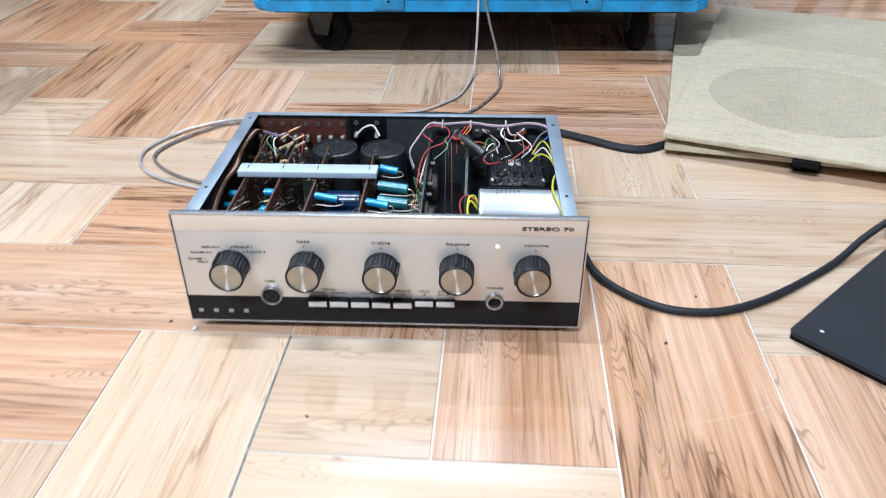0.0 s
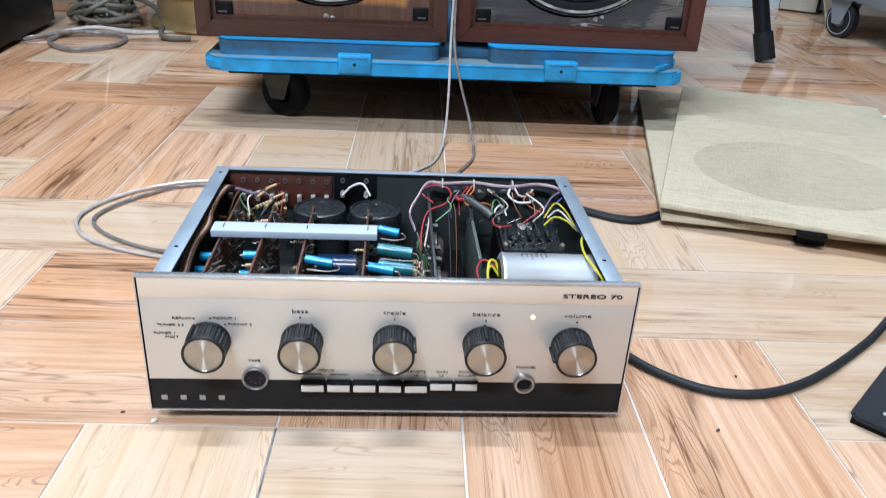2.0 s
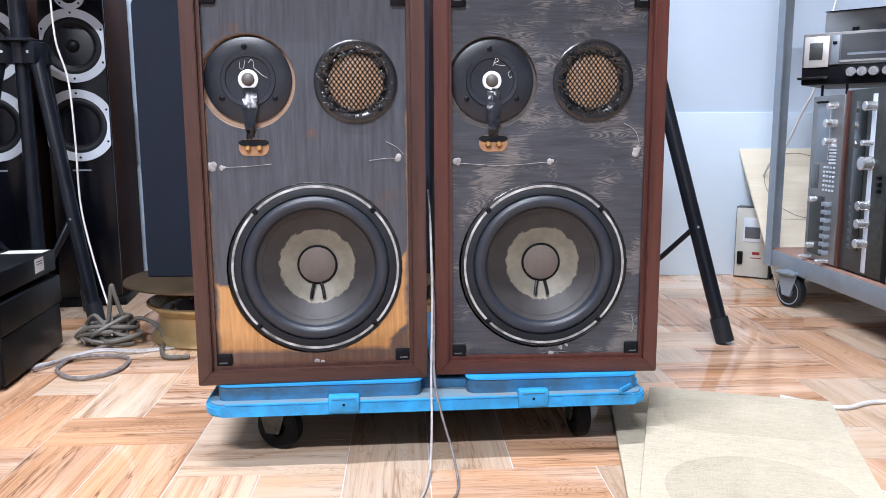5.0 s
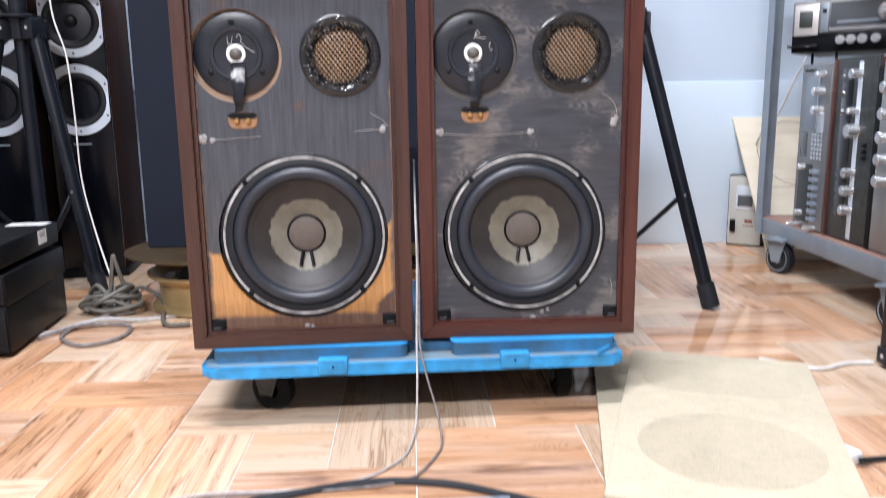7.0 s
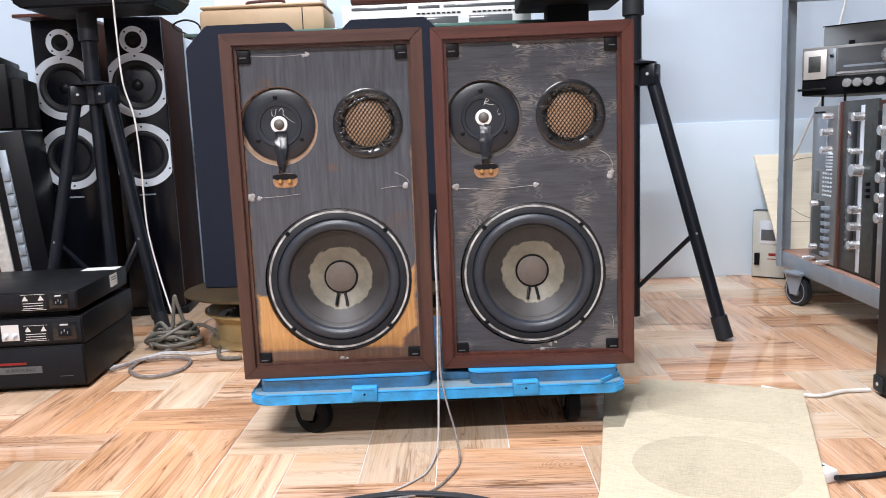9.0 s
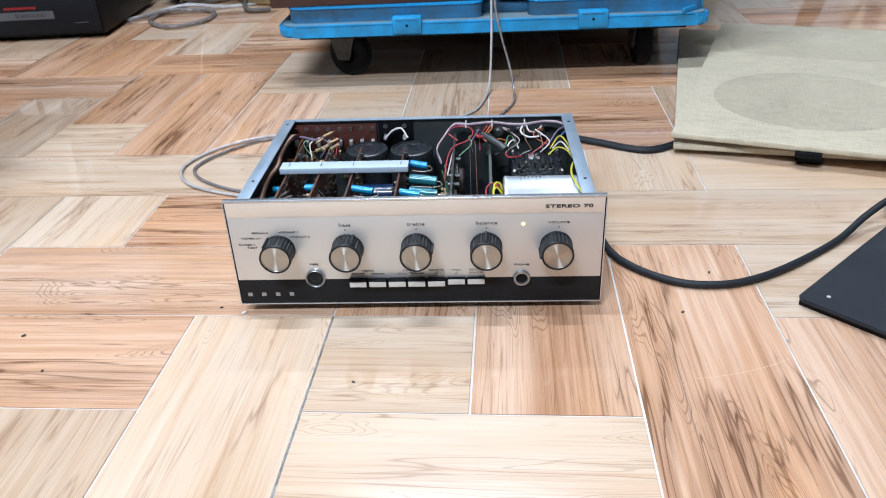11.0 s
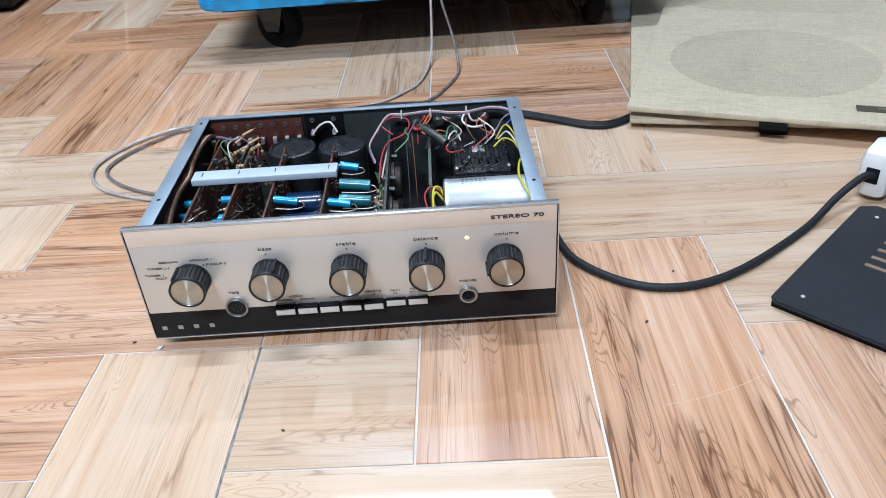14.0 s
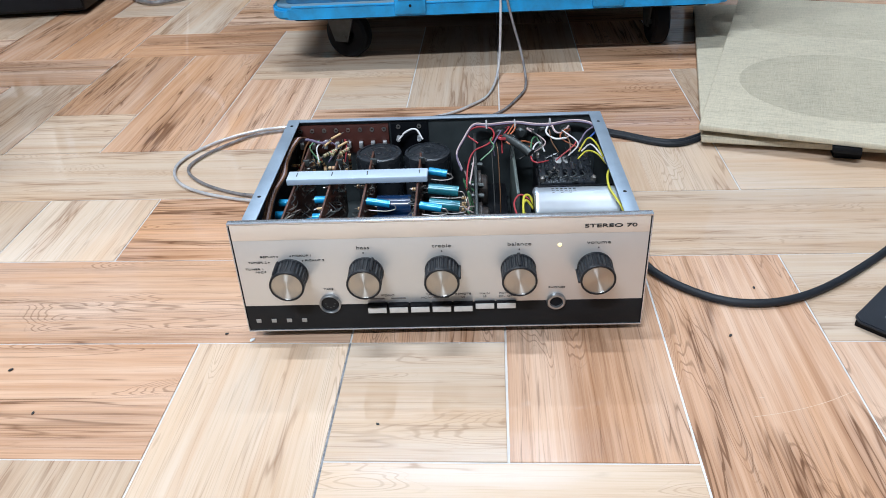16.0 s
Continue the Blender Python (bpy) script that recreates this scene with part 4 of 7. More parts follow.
wire("yellow", [(0.0795, 0.060, 0.086), (0.073, 0.062, 0.094), (0.070, 0.058, 0.090), (0.072, 0.050, 0.083), (0.075, 0.046, 0.080)], 0.0010)
wire("yellow", [(0.0795, 0.064, 0.088), (0.076, 0.068, 0.095), (0.071, 0.064, 0.096), (0.070, 0.052, 0.086), (0.074, 0.044, 0.078)], 0.0010)
wire("red", [(0.0790, 0.070, 0.088), (0.069, 0.076, 0.092), (0.063, 0.068, 0.088), (0.066, 0.054, 0.080)])
wire("yellow", [(0.148, 0.098, 0.104), (0.144, 0.084, 0.104), (0.142, 0.060, 0.105), (0.147, 0.030, 0.103), (0.147, 0.018, 0.098)], 0.0010)
wire("yellow", [(0.149, 0.097, 0.105), (0.151, 0.080, 0.106), (0.152, 0.060, 0.104), (0.152, 0.035, 0.104), (0.151, 0.020, 0.098)], 0.0010)
wire("yellow", [(0.131, 0.168, 0.088), (0.140, 0.172, 0.100), (0.146, 0.158, 0.100), (0.148, 0.130, 0.100)])
wire("yellow", [(0.128, 0.152, 0.088), (0.137, 0.156, 0.094), (0.145, 0.145, 0.096), (0.149, 0.120, 0.098)])
wire("white", [(0.133, 0.164, 0.090), (0.141, 0.162, 0.098), (0.147, 0.140, 0.098), (0.149, 0.112, 0.101)])
wire("blue", [(0.149, 0.122, 0.103), (0.149, 0.108, 0.1045), (0.149, 0.094, 0.104)], 0.0024)
for color, dy, dz in (("pink", 0.0, 0.0), ("white", 0.0022, -0.0012), ("brown", 0.0006, -0.0024), ("violet", -0.0018, -0.0008)):
    wire(color, [(0.018, 0.135 + dy, 0.088), (0.0135, 0.150 + dy, 0.098 + dz), (0.020, 0.172 + dy, 0.103 + dz), (0.030, 0.199 + dy, 0.106 + dz), (0.045, 0.199 + dy, 0.106 + dz), (0.070, 0.202 + dy, 0.1065 + dz), (0.090, 0.197 + dy, 0.106 + dz), (0.106, 0.196 + dy, 0.106 + dz), (0.128, 0.203 + dy, 0.106 + dz), (0.1445, 0.196 + dy, 0.106 + dz), (0.150, 0.175 + dy, 0.105 + dz), (0.1505, 0.145, 0.103 + dz)])
wire("orange", [(0.072, 0.201, 0.105), (0.070, 0.190, 0.103), (0.062, 0.178, 0.098), (0.066, 0.172, 0.096), (0.078, 0.176, 0.097), (0.088, 0.180, 0.092)])
wire("orange", [(0.070, 0.200, 0.104), (0.064, 0.188, 0.100), (0.060, 0.180, 0.096), (0.072, 0.170, 0.094), (0.084, 0.174, 0.092)])
wire("red", [(0.034, 0.176, 0.096), (0.024, 0.184, 0.102), (0.032, 0.196, 0.104), (0.046, 0.196, 0.103), (0.050, 0.186, 0.100), (0.044, 0.170, 0.098), (0.030, 0.158, 0.096), (0.024, 0.140, 0.090), (0.022, 0.110, 0.080)])
wire("red", [(0.060, 0.186, 0.098), (0.054, 0.182, 0.100), (0.056, 0.176, 0.100), (0.064, 0.180, 0.098)], 0.0016)
wire("pink", [(0.030, 0.150, 0.094), (0.028, 0.130, 0.092), (0.025, 0.110, 0.085)])
wire("white", [(0.104, 0.196, 0.105), (0.101, 0.186, 0.101), (0.108, 0.178, 0.098), (0.118, 0.178, 0.098), (0.123, 0.182, 0.098)], 0.0010)
wire("pink", [(0.107, 0.196, 0.105), (0.110, 0.184, 0.102), (0.118, 0.188, 0.100), (0.124, 0.196, 0.103)], 0.0010)
wire("violet", [(0.148, 0.190, 0.105), (0.142, 0.186, 0.102), (0.136, 0.180, 0.098), (0.132, 0.176, 0.094)])
wire("violet", [(0.147, 0.187, 0.105), (0.139, 0.182, 0.102), (0.131, 0.172, 0.094)])
wire("blue", [(0.150, 0.182, 0.104), (0.144, 0.176, 0.101), (0.136, 0.172, 0.095)])
wire("green", [(0.096, 0.172, 0.089), (0.092, 0.184, 0.096), (0.087, 0.178, 0.098), (0.084, 0.164, 0.092)])
wire("white", [(0.098, 0.168, 0.089), (0.094, 0.174, 0.096), (0.088, 0.168, 0.095), (0.085, 0.160, 0.088)])
wire("red", [(0.084, 0.156, 0.090), (0.085, 0.146, 0.090), (0.090, 0.142, 0.090), (0.100, 0.150, 0.088)])
part("sleeve", tube(B(), [(0.060, 0.184, 0.098), (0.070, 0.172, 0.097), (0.080, 0.162, 0.094), (0.084, 0.158, 0.092)], 0.0042, 12), M["steel_dark"], amp, "grey cable sleeve")
wire("white", [(-0.046, 0.202, 0.090), (-0.038, 0.204, 0.098), (-0.028, 0.204, 0.1005), (-0.021, 0.198, 0.092)], 0.0010)
wire("violet", [(-0.150, 0.192, 0.094), (-0.138, 0.196, 0.096), (-0.124, 0.190, 0.095), (-0.116, 0.192, 0.094)], 0.0014)
for k, color in enumerate(("brown", "brown", "pink", "brown", "black", "brown", "orange", "black")):
    d = 0.0017 * (k % 4)
    e = 0.0016 * (k // 4)
    wire(color, [(-0.1440 + d, 0.200, 0.096 - e), (-0.1465 + d, 0.185, 0.1025 - e), (-0.1490 + d, 0.160, 0.1030 - e), (-0.1500 + d, 0.135, 0.1005 - e), (-0.1470 + d, 0.110, 0.1000 - e), (-0.1500 + d, 0.080, 0.0985 - e), (-0.1490 + d, 0.045, 0.0930 - e), (-0.1480 + d, 0.020, 0.0800 - e)], 0.0009)
for x in (0.0428, 0.0708, 0.1056):
    part("cable_clip", tube(B(), [(x, 0.194, 0.103), (x, 0.197, 0.1082), (x, 0.203, 0.1080), (x, 0.2055, 0.103)], 0.0009, 6), M["clear_cable"], amp)
for k in range(40):
    y = 0.035 + 0.0032 * k + rng.uniform(-0.002, 0.002)
    pts = [(0.0290, y, rng.uniform(0.04, 0.075)), (0.022 + rng.uniform(-0.003, 0.003), y + 0.003, rng.uniform(0.06, 0.09)), (0.0285, y + rng.uniform(0.004, 0.014), rng.uniform(0.05, 0.08))]
    part("lead_wire", tube(B(), pts, 0.0006, 5, 5), M[("solder", "wire_pink", "steel_dark", "wire_green", "wire_black")[k % 5]], amp)
# thin loose wires over the rear and output side
for k, color in enumerate(("red", "black", "orange", "violet", "green", "pink", "brown", "black", "black", "red", "white", "brown")):
    x, y = rng.uniform(0.045, 0.145), rng.uniform(0.180, 0.206)
    wire(color, [(x, y, 0.100), (x + rng.uniform(-0.008, 0.008), y - 0.008, 0.103 + rng.uniform(-0.004, 0.002)), (x + rng.uniform(-0.012, 0.012), y - rng.uniform(0.012, 0.022), 0.096), (x + rng.uniform(-0.014, 0.014), y - rng.uniform(0.018, 0.034), 0.086)], 0.0007)
for k, color in enumerate(("brown", "green", "white", "violet", "black", "red")):
    x = -0.142 + 0.009 * k
    wire(color, [(x, 0.206, 0.086), (x + rng.uniform(-0.004, 0.008), 0.198, 0.094), (x + rng.uniform(-0.004, 0.010), 0.186, 0.092), (x + rng.uniform(-0.004, 0.012), 0.176, 0.080)], 0.0007)
for k in range(4):
    post = part("rear_socket", lathe(B(), [(0.0035, 0), (0.0060, 0), (0.0060, 0.008), (0.0035, 0.010), (0, 0.010)], 18, FRONT), M["steel_dark"], amp, m=pose(0.056 + 0.022 * k, 0.2128, 0.093))
for k in range(12):
    axial(amp, "resistor", (0.0175, 0.045 + 0.0075 * k, 0.055 + 0.012 * rng.random()), (0.0255, 0.046 + 0.0075 * k, 0.060), 0.0017, M["resistor"] if k % 3 else M["black_satin"], 0.003)


# ---- the walnut loudspeakers ----
def screw(parent, x, y, z, r=0.004):
    s = part("screw", lathe(B(), [(0, 0.002), (r * 0.5, 0.0022), (r, 0.0012), (r, 0)], 14, FRONT), M["black_satin"], parent, m=pose(x, y, z))
    return s


def hole_plate(bm, w, h, y0, y1, holes, n=48):
    """An upright board, w by h from z = z0, with round holes (x, z, r) through it."""
    z0 = 0.022
    outer = [(-w / 2, z0), (w / 2, z0), (w / 2, z0 + h), (-w / 2, z0 + h)]
    loops = [outer] + [[(x + r * math.cos(2 * math.pi * i / n), z + r * math.sin(2 * math.pi * i / n)) for i in range(n)] for x, z, r in holes]
    for y in (y0, y1):
        es = []
        for loop in loops:
            vs = [bm.verts.new((x, y, z)) for x, z in loop]
            es += [bm.edges.new((vs[i], vs[(i + 1) % len(vs)])) for i in range(len(vs))]
        bmesh.ops.triangle_fill(bm, use_beauty=True, edges=es)
    bm.verts.ensure_lookup_table()
    count = sum(len(loop) for loop in loops)
    at = 0
    for loop in loops:
        k = len(loop)
        for i in range(k):
            a, b = at + i, at + (i + 1) % k
            bm.faces.new((bm.verts[a], bm.verts[b], bm.verts[b + count], bm.verts[a + count]))
        at += k
    return bm


def loudspeaker(label, m, w, woofer, mid, tweet, slot, timber, baffle, rebate, marks, chalk):
    h, d, t = 0.627, 0.285, 0.0215
    sp = thing("loudspeaker", label, "loudspeaker", m, "walnut loudspeakers")
    for s in (-1, 1):
        pts = [(s * w / 2, 0), (s * w / 2, h), (s * (w / 2 - t), h - t), (s * (w / 2 - t), t)]
        bm = prism(B(), pts, -d, 0, FRONT)
        bmesh.ops.bevel(bm, geom=bm.edges[:], offset=0.0012, segments=2, affect="EDGES")
        part("side_board", bm, M[timber + "_z"], sp, "polished reddish-brown side board")
    for z0, s in ((0, 1), (h, -1)):
        pts = [(-w / 2, z0), (w / 2, z0), (w / 2 - t, z0 + s * t), (-w / 2 + t, z0 + s * t)]
        bm = prism(B(), pts, -d, 0, FRONT)
        bmesh.ops.bevel(bm, geom=bm.edges[:], offset=0.0012, segments=2, affect="EDGES")
        part("top_board" if s < 0 else "bottom_board", bm, M[timber + "_x"], sp)
    boxes("back_board", (-w / 2 + t, d - 0.015, t), (w / 2 - t, d - 0.001, h - t), M["black_matt"], sp)
    # inner lip of the frame
    iw, q = w / 2 - t, 0.006
    for lo, hi in (((-iw, 0.010, t), (-iw + q, 0.018, h - t)), ((iw - q, 0.010, t), (iw, 0.018, h - t)), ((-iw + q, 0.010, t), (iw - q, 0.018, t + q)), ((-iw + q, 0.010, h - t - q), (iw - q, 0.018, h - t))):
        boxes("inner_lip", lo, hi, M[timber + "_z"], sp, label="darker inner lip of the frame")
    BY = 0.0182
    (wx, wz), (mx, mz), (tx, tz) = woofer, mid, tweet
    bf = part("baffle", hole_plate(B(), 2 * iw, h - 2 * t - 0.001, BY, BY + 0.018, [(wx - 0.002, wz - 0.002, 0.1352), (mx, mz, 0.0705), (tx, tz, 0.056)]), M[baffle], sp, marks)
    boxes("baffle_rear", (-iw, BY + 0.075, t), (iw, BY + 0.08, h - t), M["black_matt"], sp)
    for x in (-iw + 0.0155, iw - 0.0155):
        for z in (t + 0.0125, h - t - 0.018):
            pad = part("fixing_pad", box(B(), (x - 0.013, BY - 0.007, z - 0.012), (x + 0.013, BY - 0.0003, z + 0.012), 0.002), M["black_satin"], sp, "black square grille fixing")
            part("slit", box(B(), (x - 0.006, BY - 0.0076, z - 0.003), (x + 0.006, BY - 0.0068, z - 0.001)), M["grey_label"], pad)
    # woofer
    wm = pose(wx, BY, wz)
    R = 0.1325
    wf = part("woofer", lathe(B(), [(R, 0.0), (R, 0.0022), (R - 0.002, 0.0036), (R - 0.0065, 0.0036), (R - 0.007, 0.003)], 72, FRONT), M["rubber"], sp, "ten inch woofer with a doped paper cone", wm)
    ring = B()
    for k in range(4):
        a0, a1 = radians(90 * k + 49), radians(90 * k + 131)
        a0, a1 = a0 - radians(2), a1 + radians(2)
        n = 26
        prof = [(R - 0.0030, 0.0030), (R - 0.0034, 0.0046), (R - 0.0068, 0.0046), (R - 0.0072, 0.0030)]
        grid = [[ring.verts.new(FRONT @ Vector((r * math.cos(a0 + (a1 - a0) * i / n), r * math.sin(a0 + (a1 - a0) * i / n), z))) for r, z in prof] for i in range(n + 1)]
        for p, q2 in zip(grid, grid[1:]):
            for i in range(3):
                ring.faces.new((p[i], p[i + 1], q2[i + 1], q2[i]))
    part("gasket_ring", ring, M["gasket"], wf, "worn whitish gasket ring")
    part("basket", lathe(B(), [(R - 0.006, 0.0032), (R - 0.010, 0.0052), (R - 0.018, 0.0050), (R - 0.019, 0.0)], 72, FRONT), M["rubber"], wf)
    roll = [(R - 0.0185, 0.0028)] + [(0.1030 + 0.0100 * math.cos(math.pi * i / 10), 0.0020 + 0.0080 * math.sin(math.pi * i / 10)) for i in range(11)] + [(0.0915, -0.0010)]
    part("surround", lathe(B(), roll, 72, FRONT), M["surround"], wf, "black rubber roll surround")
    part("cone", lathe(B(), [(0.0930, -0.0008), (0.0900, -0.0030), (0.0845, -0.0052), (0.0842, -0.0062), (0.055, -0.0215), (0.0290, -0.0330)], 72, FRONT), M["cone"], wf, "dark paper cone with a pale doped patch round the cap")
    part("cap_ring", lathe(B(), [(0.0318, -0.0312), (0.0318, -0.0298), (0.0304, -0.0286), (0.0284, -0.0286)], 48, FRONT), M["black_satin"], wf)
    part("dust_cap", lathe(B(), [(0.0292, -0.0290), (0.0250, -0.0270), (0.0180, -0.0252), (0.0090, -0.0243), (0, -0.0240)], 48, FRONT), M["dust"], wf, "greyish brown dust cap")
    for s in (-1, 1):
        part("lead", tube(B(), [(s * 0.006, 0.026, -0.0300), (s * 0.0085, 0.0225, -0.0400), (s * 0.0105, 0.0180, -0.0530)], 0.0028, 10), M["black_gloss"], wf)
    for k in range(4):
        a = radians(90 * k + 45)
        x, z = (R - 0.0055) * math.cos(a), (R - 0.0055) * math.sin(a)
        clamp = part("clamp", lathe(B(), [(0, 0.0075), (0.0030, 0.0073), (0.0042, 0.0060), (0.0048, 0.0036)], 16, FRONT), M["black_satin"], wf, m=pose(x, 0, z))
    bead, uneven = [], random.Random(int(w * 9000))
    for k in range(121):
        a, r = 2 * math.pi * k / 120, R + 0.0004 + uneven.uniform(-0.0004, 0.0006)
        bead.append((r * math.cos(a), -0.0014 + uneven.uniform(-0.0006, 0.0006), r * math.sin(a)))
    bead[-1] = bead[0]
    part("sealant", tube(B(), bead, 0.0015, 7, 2), M["black_gloss"], wf, "lumpy black sealant round the rim")
    # midrange dome plate, set back in its hole
    mm = pose(mx, BY + 0.0075, mz + 0.0034)
    md = part("midrange", lathe(B(), [(0, 0.0006), (0.0130, 0.0006), (0.0330, 0.0014), (0.0340, 0.0034), (0.0400, 0.0040), (0.0410, 0.0016), (0.0632, 0.0016), (0.0648, 0.0006), (0.0648, -0.006)], 64, FRONT), M["mid_plate"], sp, "black round midrange unit set in a bare wood recess", mm)
    part("recess", lathe(B(), [(0.0706, 0.0072), (0.0698, 0.004), (0.0695, -0.0022), (0.0500, -0.0026)], 64, FRONT), M[rebate], md, "bare wood rebate", pose(0, 0, -0.0034))
    part("dome_ring", lathe(B(), [(0.0096, 0.0010), (0.0098, 0.0028), (0.0132, 0.0030), (0.0146, 0.0024), (0.0150, 0.0012)], 36, FRONT), M["white_plastic"], md, "white ring")
    part("dome", lathe(B(), [(0.0100, 0.0010), (0.0095, 0.0040), (0.0070, 0.0068), (0.0035, 0.0082), (0, 0.0086)], 28, FRONT), M["dome_grey"], md, "small grey dome")
    for a in (95, 215, 325):
        screw(md, 0.0480 * math.cos(radians(a)), -0.0018, 0.0485 * math.sin(radians(a)), 0.0042)
    for stroke in chalk:
        part("chalk_mark", tube(B(), [(x, -0.0047, z) for x, z in stroke], 0.00035, 5), M["ink_white"], md)
    tape = B()
    crumple, prev = random.Random(int(w * 5000)), None
    for k in range(15):
        u = k / 14
        zz = -0.012 - 0.080 * u
        yy = -0.0022 - 0.0125 * math.sin(min(1.0, u * 1.25) * math.pi * 0.55) + 0.010 * max(0.0, u - 0.78) / 0.22
        half = 0.0100 + 0.0018 * math.sin(5 * u) - 0.0022 * u + crumple.uniform(-0.0012, 0.0012)
        row = [tape.verts.new((0.003 - 0.002 * u + half * s + crumple.uniform(-0.0006, 0.0006), yy + crumple.uniform(-0.0020, 0.0020) - 0.0015 * (1 - s * s), zz)) for s in (-1, -0.5, 0, 0.5, 1)]
        if prev:
            for a, b, c, d in zip(prev, prev[1:], row[1:], row):
                tape.faces.new((a, b, c, d))
        prev = row
    bmesh.ops.solidify(tape, geom=tape.faces[:], thickness=0.0006)
    part("tape_tail", tape, M["tape"], md, "crumpled shiny black tape over the leads")
    # terminal slot
    sx, sz = slot
    pts = []
    for i in range(24):
        a = 2 * math.pi * i / 24
        pts.append((sx + (0.0095 if math.cos(a) > 0 else -0.0095) + 0.0130 * math.cos(a), sz + 0.0130 * math.sin(a)))
    sl = part("terminal_slot", prism(B(), pts, -BY + 0.0003, -BY + 0.0012, FRONT), M["slot_wood"], sp, "oval slot with two brass terminals")
    for s in (-1, 1):
        part("terminal", lathe(B(), [(0, 0.008), (0.0030, 0.0078), (0.0042, 0.006), (0.0042, 0.001)], 8, FRONT), M["terminal"], sl, m=pose(sx + s * 0.0085, BY, sz - 0.001))
    part("slot_shade", prism(B(), [(x, sz + (z - sz) * 0.4 + 0.007) for x, z in pts], -BY + 0.0013, -BY + 0.0019, FRONT), M["black_matt"], sl)
    # tweeter behind mesh
    tw = part("tweeter", lathe(B(), [(0.0595, 0), (0.0595, 0.0026), (0.0570, 0.0040), (0.0500, 0.0036), (0.0450, 0.0016), (0.0400, -0.0020), (0.0395, -0.0080)], 64, FRONT), M["black_gloss"], sp, "tweeter with a tan dome behind expanded mesh", pose(tx, BY, tz) @ Matrix.Diagonal((1.06, 1, 1.06, 1)))
    part("tan_dome", lathe(B(), [(0.0398, -0.0080), (0.0340, -0.0050), (0.0240, -0.0020), (0.0120, -0.0004), (0, 0.0002)], 40, FRONT), M["tan_cloth"], tw, "tan dome")
    mesh = B()
    RM, step, rise = 0.0470, 0.0068, 0.0045
    rows = int(RM / rise) + 1
    for j in range(-rows, rows + 1):
        for i in range(-9, 10):
            x = (i + 0.5 * (j % 2)) * step
            z = j * rise
            for s in (-1, 1):
                x2, z2 = x + s * step / 2, z + rise
                if math.hypot(x, z) < RM and math.hypot(x2, z2) < RM:
                    rod(mesh, (x, -0.0022, z), (x2, -0.0022, z2), 0.00085, n=4)
    part("mesh_grille", mesh, M["black_satin"], tw, "black expanded metal mesh")
    lump = B()
    rr = random.Random(int(1000 * w))
    for k in range(190):
        a, r = rr.uniform(0, 2 * math.pi), rr.uniform(0.0395, 0.0545)
        bmesh.ops.create_icosphere(lump, subdivisions=1, radius=rr.uniform(0.0009, 0.0025), matrix=Matrix.Translation((r * math.cos(a), -0.0032, r * math.sin(a))) @ Matrix.Diagonal((1.5, 0.7, 1.2, 1)))
    part("adhesive", lump, M["black_gloss"], tw, "lumpy black adhesive round the mesh")
    for a in (48, 130, 228, 312):
        screw(tw, 0.0510 * math.cos(radians(a)), -0.0040, 0.0510 * math.sin(radians(a)), 0.0038)
    return sp, BY


M["dome_grey"] = surface("dome_grey", (0.10, 0.095, 0.09), 0.5, color2=(0.07, 0.066, 0.062), scale=40)
M["dust"] = surface("dust_cap", (0.15, 0.125, 0.11), 0.7, color2=(0.115, 0.095, 0.085), scale=40, bump=0.15, bump_scale=400)
DECK = 0.132
A, BY = loudspeaker("vintage walnut loudspeaker, grille off, baffle worn to orange wood", pose(-0.1125, 0.6985, DECK, 0, 0, 2.9), 0.356, (0.0065, 0.1790), (-0.0865, 0.4640), (0.0740, 0.4636), (-0.0811, 0.3663), "walnut", "baffle_bare", "raw_wood", "dark stained plywood baffle, worn to orange wood at the bottom", ([(-0.011, 0.026), (-0.011, 0.017), (-0.006, 0.016), (-0.003, 0.028)], [(0.002, 0.024), (0.006, 0.029), (0.010, 0.024), (0.009, 0.018), (0.014, 0.013), (0.022, 0.006), (0.029, 0.002)]))
C, BY = loudspeaker("vintage reddish loudspeaker, grille off, streaky dark plywood baffle", pose(0.2590, 0.7190, DECK, 0, 0, -0.3), 0.360, (-0.0040, 0.1750), (-0.0885, 0.4630), (0.0688, 0.4652), (-0.0867, 0.3700), "mahogany", "baffle_grain", "worn_wood", "dark streaky plywood baffle with glue marks", ([(0.001, 0.022), (0.006, 0.034), (0.010, 0.030), (0.003, 0.026), (0.012, 0.023), (0.020, 0.023)], [(0.028, 0.015), (0.025, 0.010), (0.028, 0.004), (0.031, 0.007)]))


def glue(sp, spots, lines):
    rr = random.Random(9)
    for x, z, r in spots:
        bm = B()
        for k in range(5):
            bmesh.ops.create_icosphere(bm, subdivisions=2, radius=r * rr.uniform(0.5, 0.9), matrix=Matrix.Translation((x + rr.uniform(-r, r), BY - 0.0005, z + rr.uniform(-r, r) * 0.7)) @ Matrix.Diagonal((1, 0.3, 1, 1)))
        part("glue_blob", bm, M["glue"], sp, "dried whitish glue")
    for pts in lines:
        part("glue_string", tube(B(), [(x, BY - 0.0006, z) for x, z in pts], 0.0005, 5), M["glue"], sp)


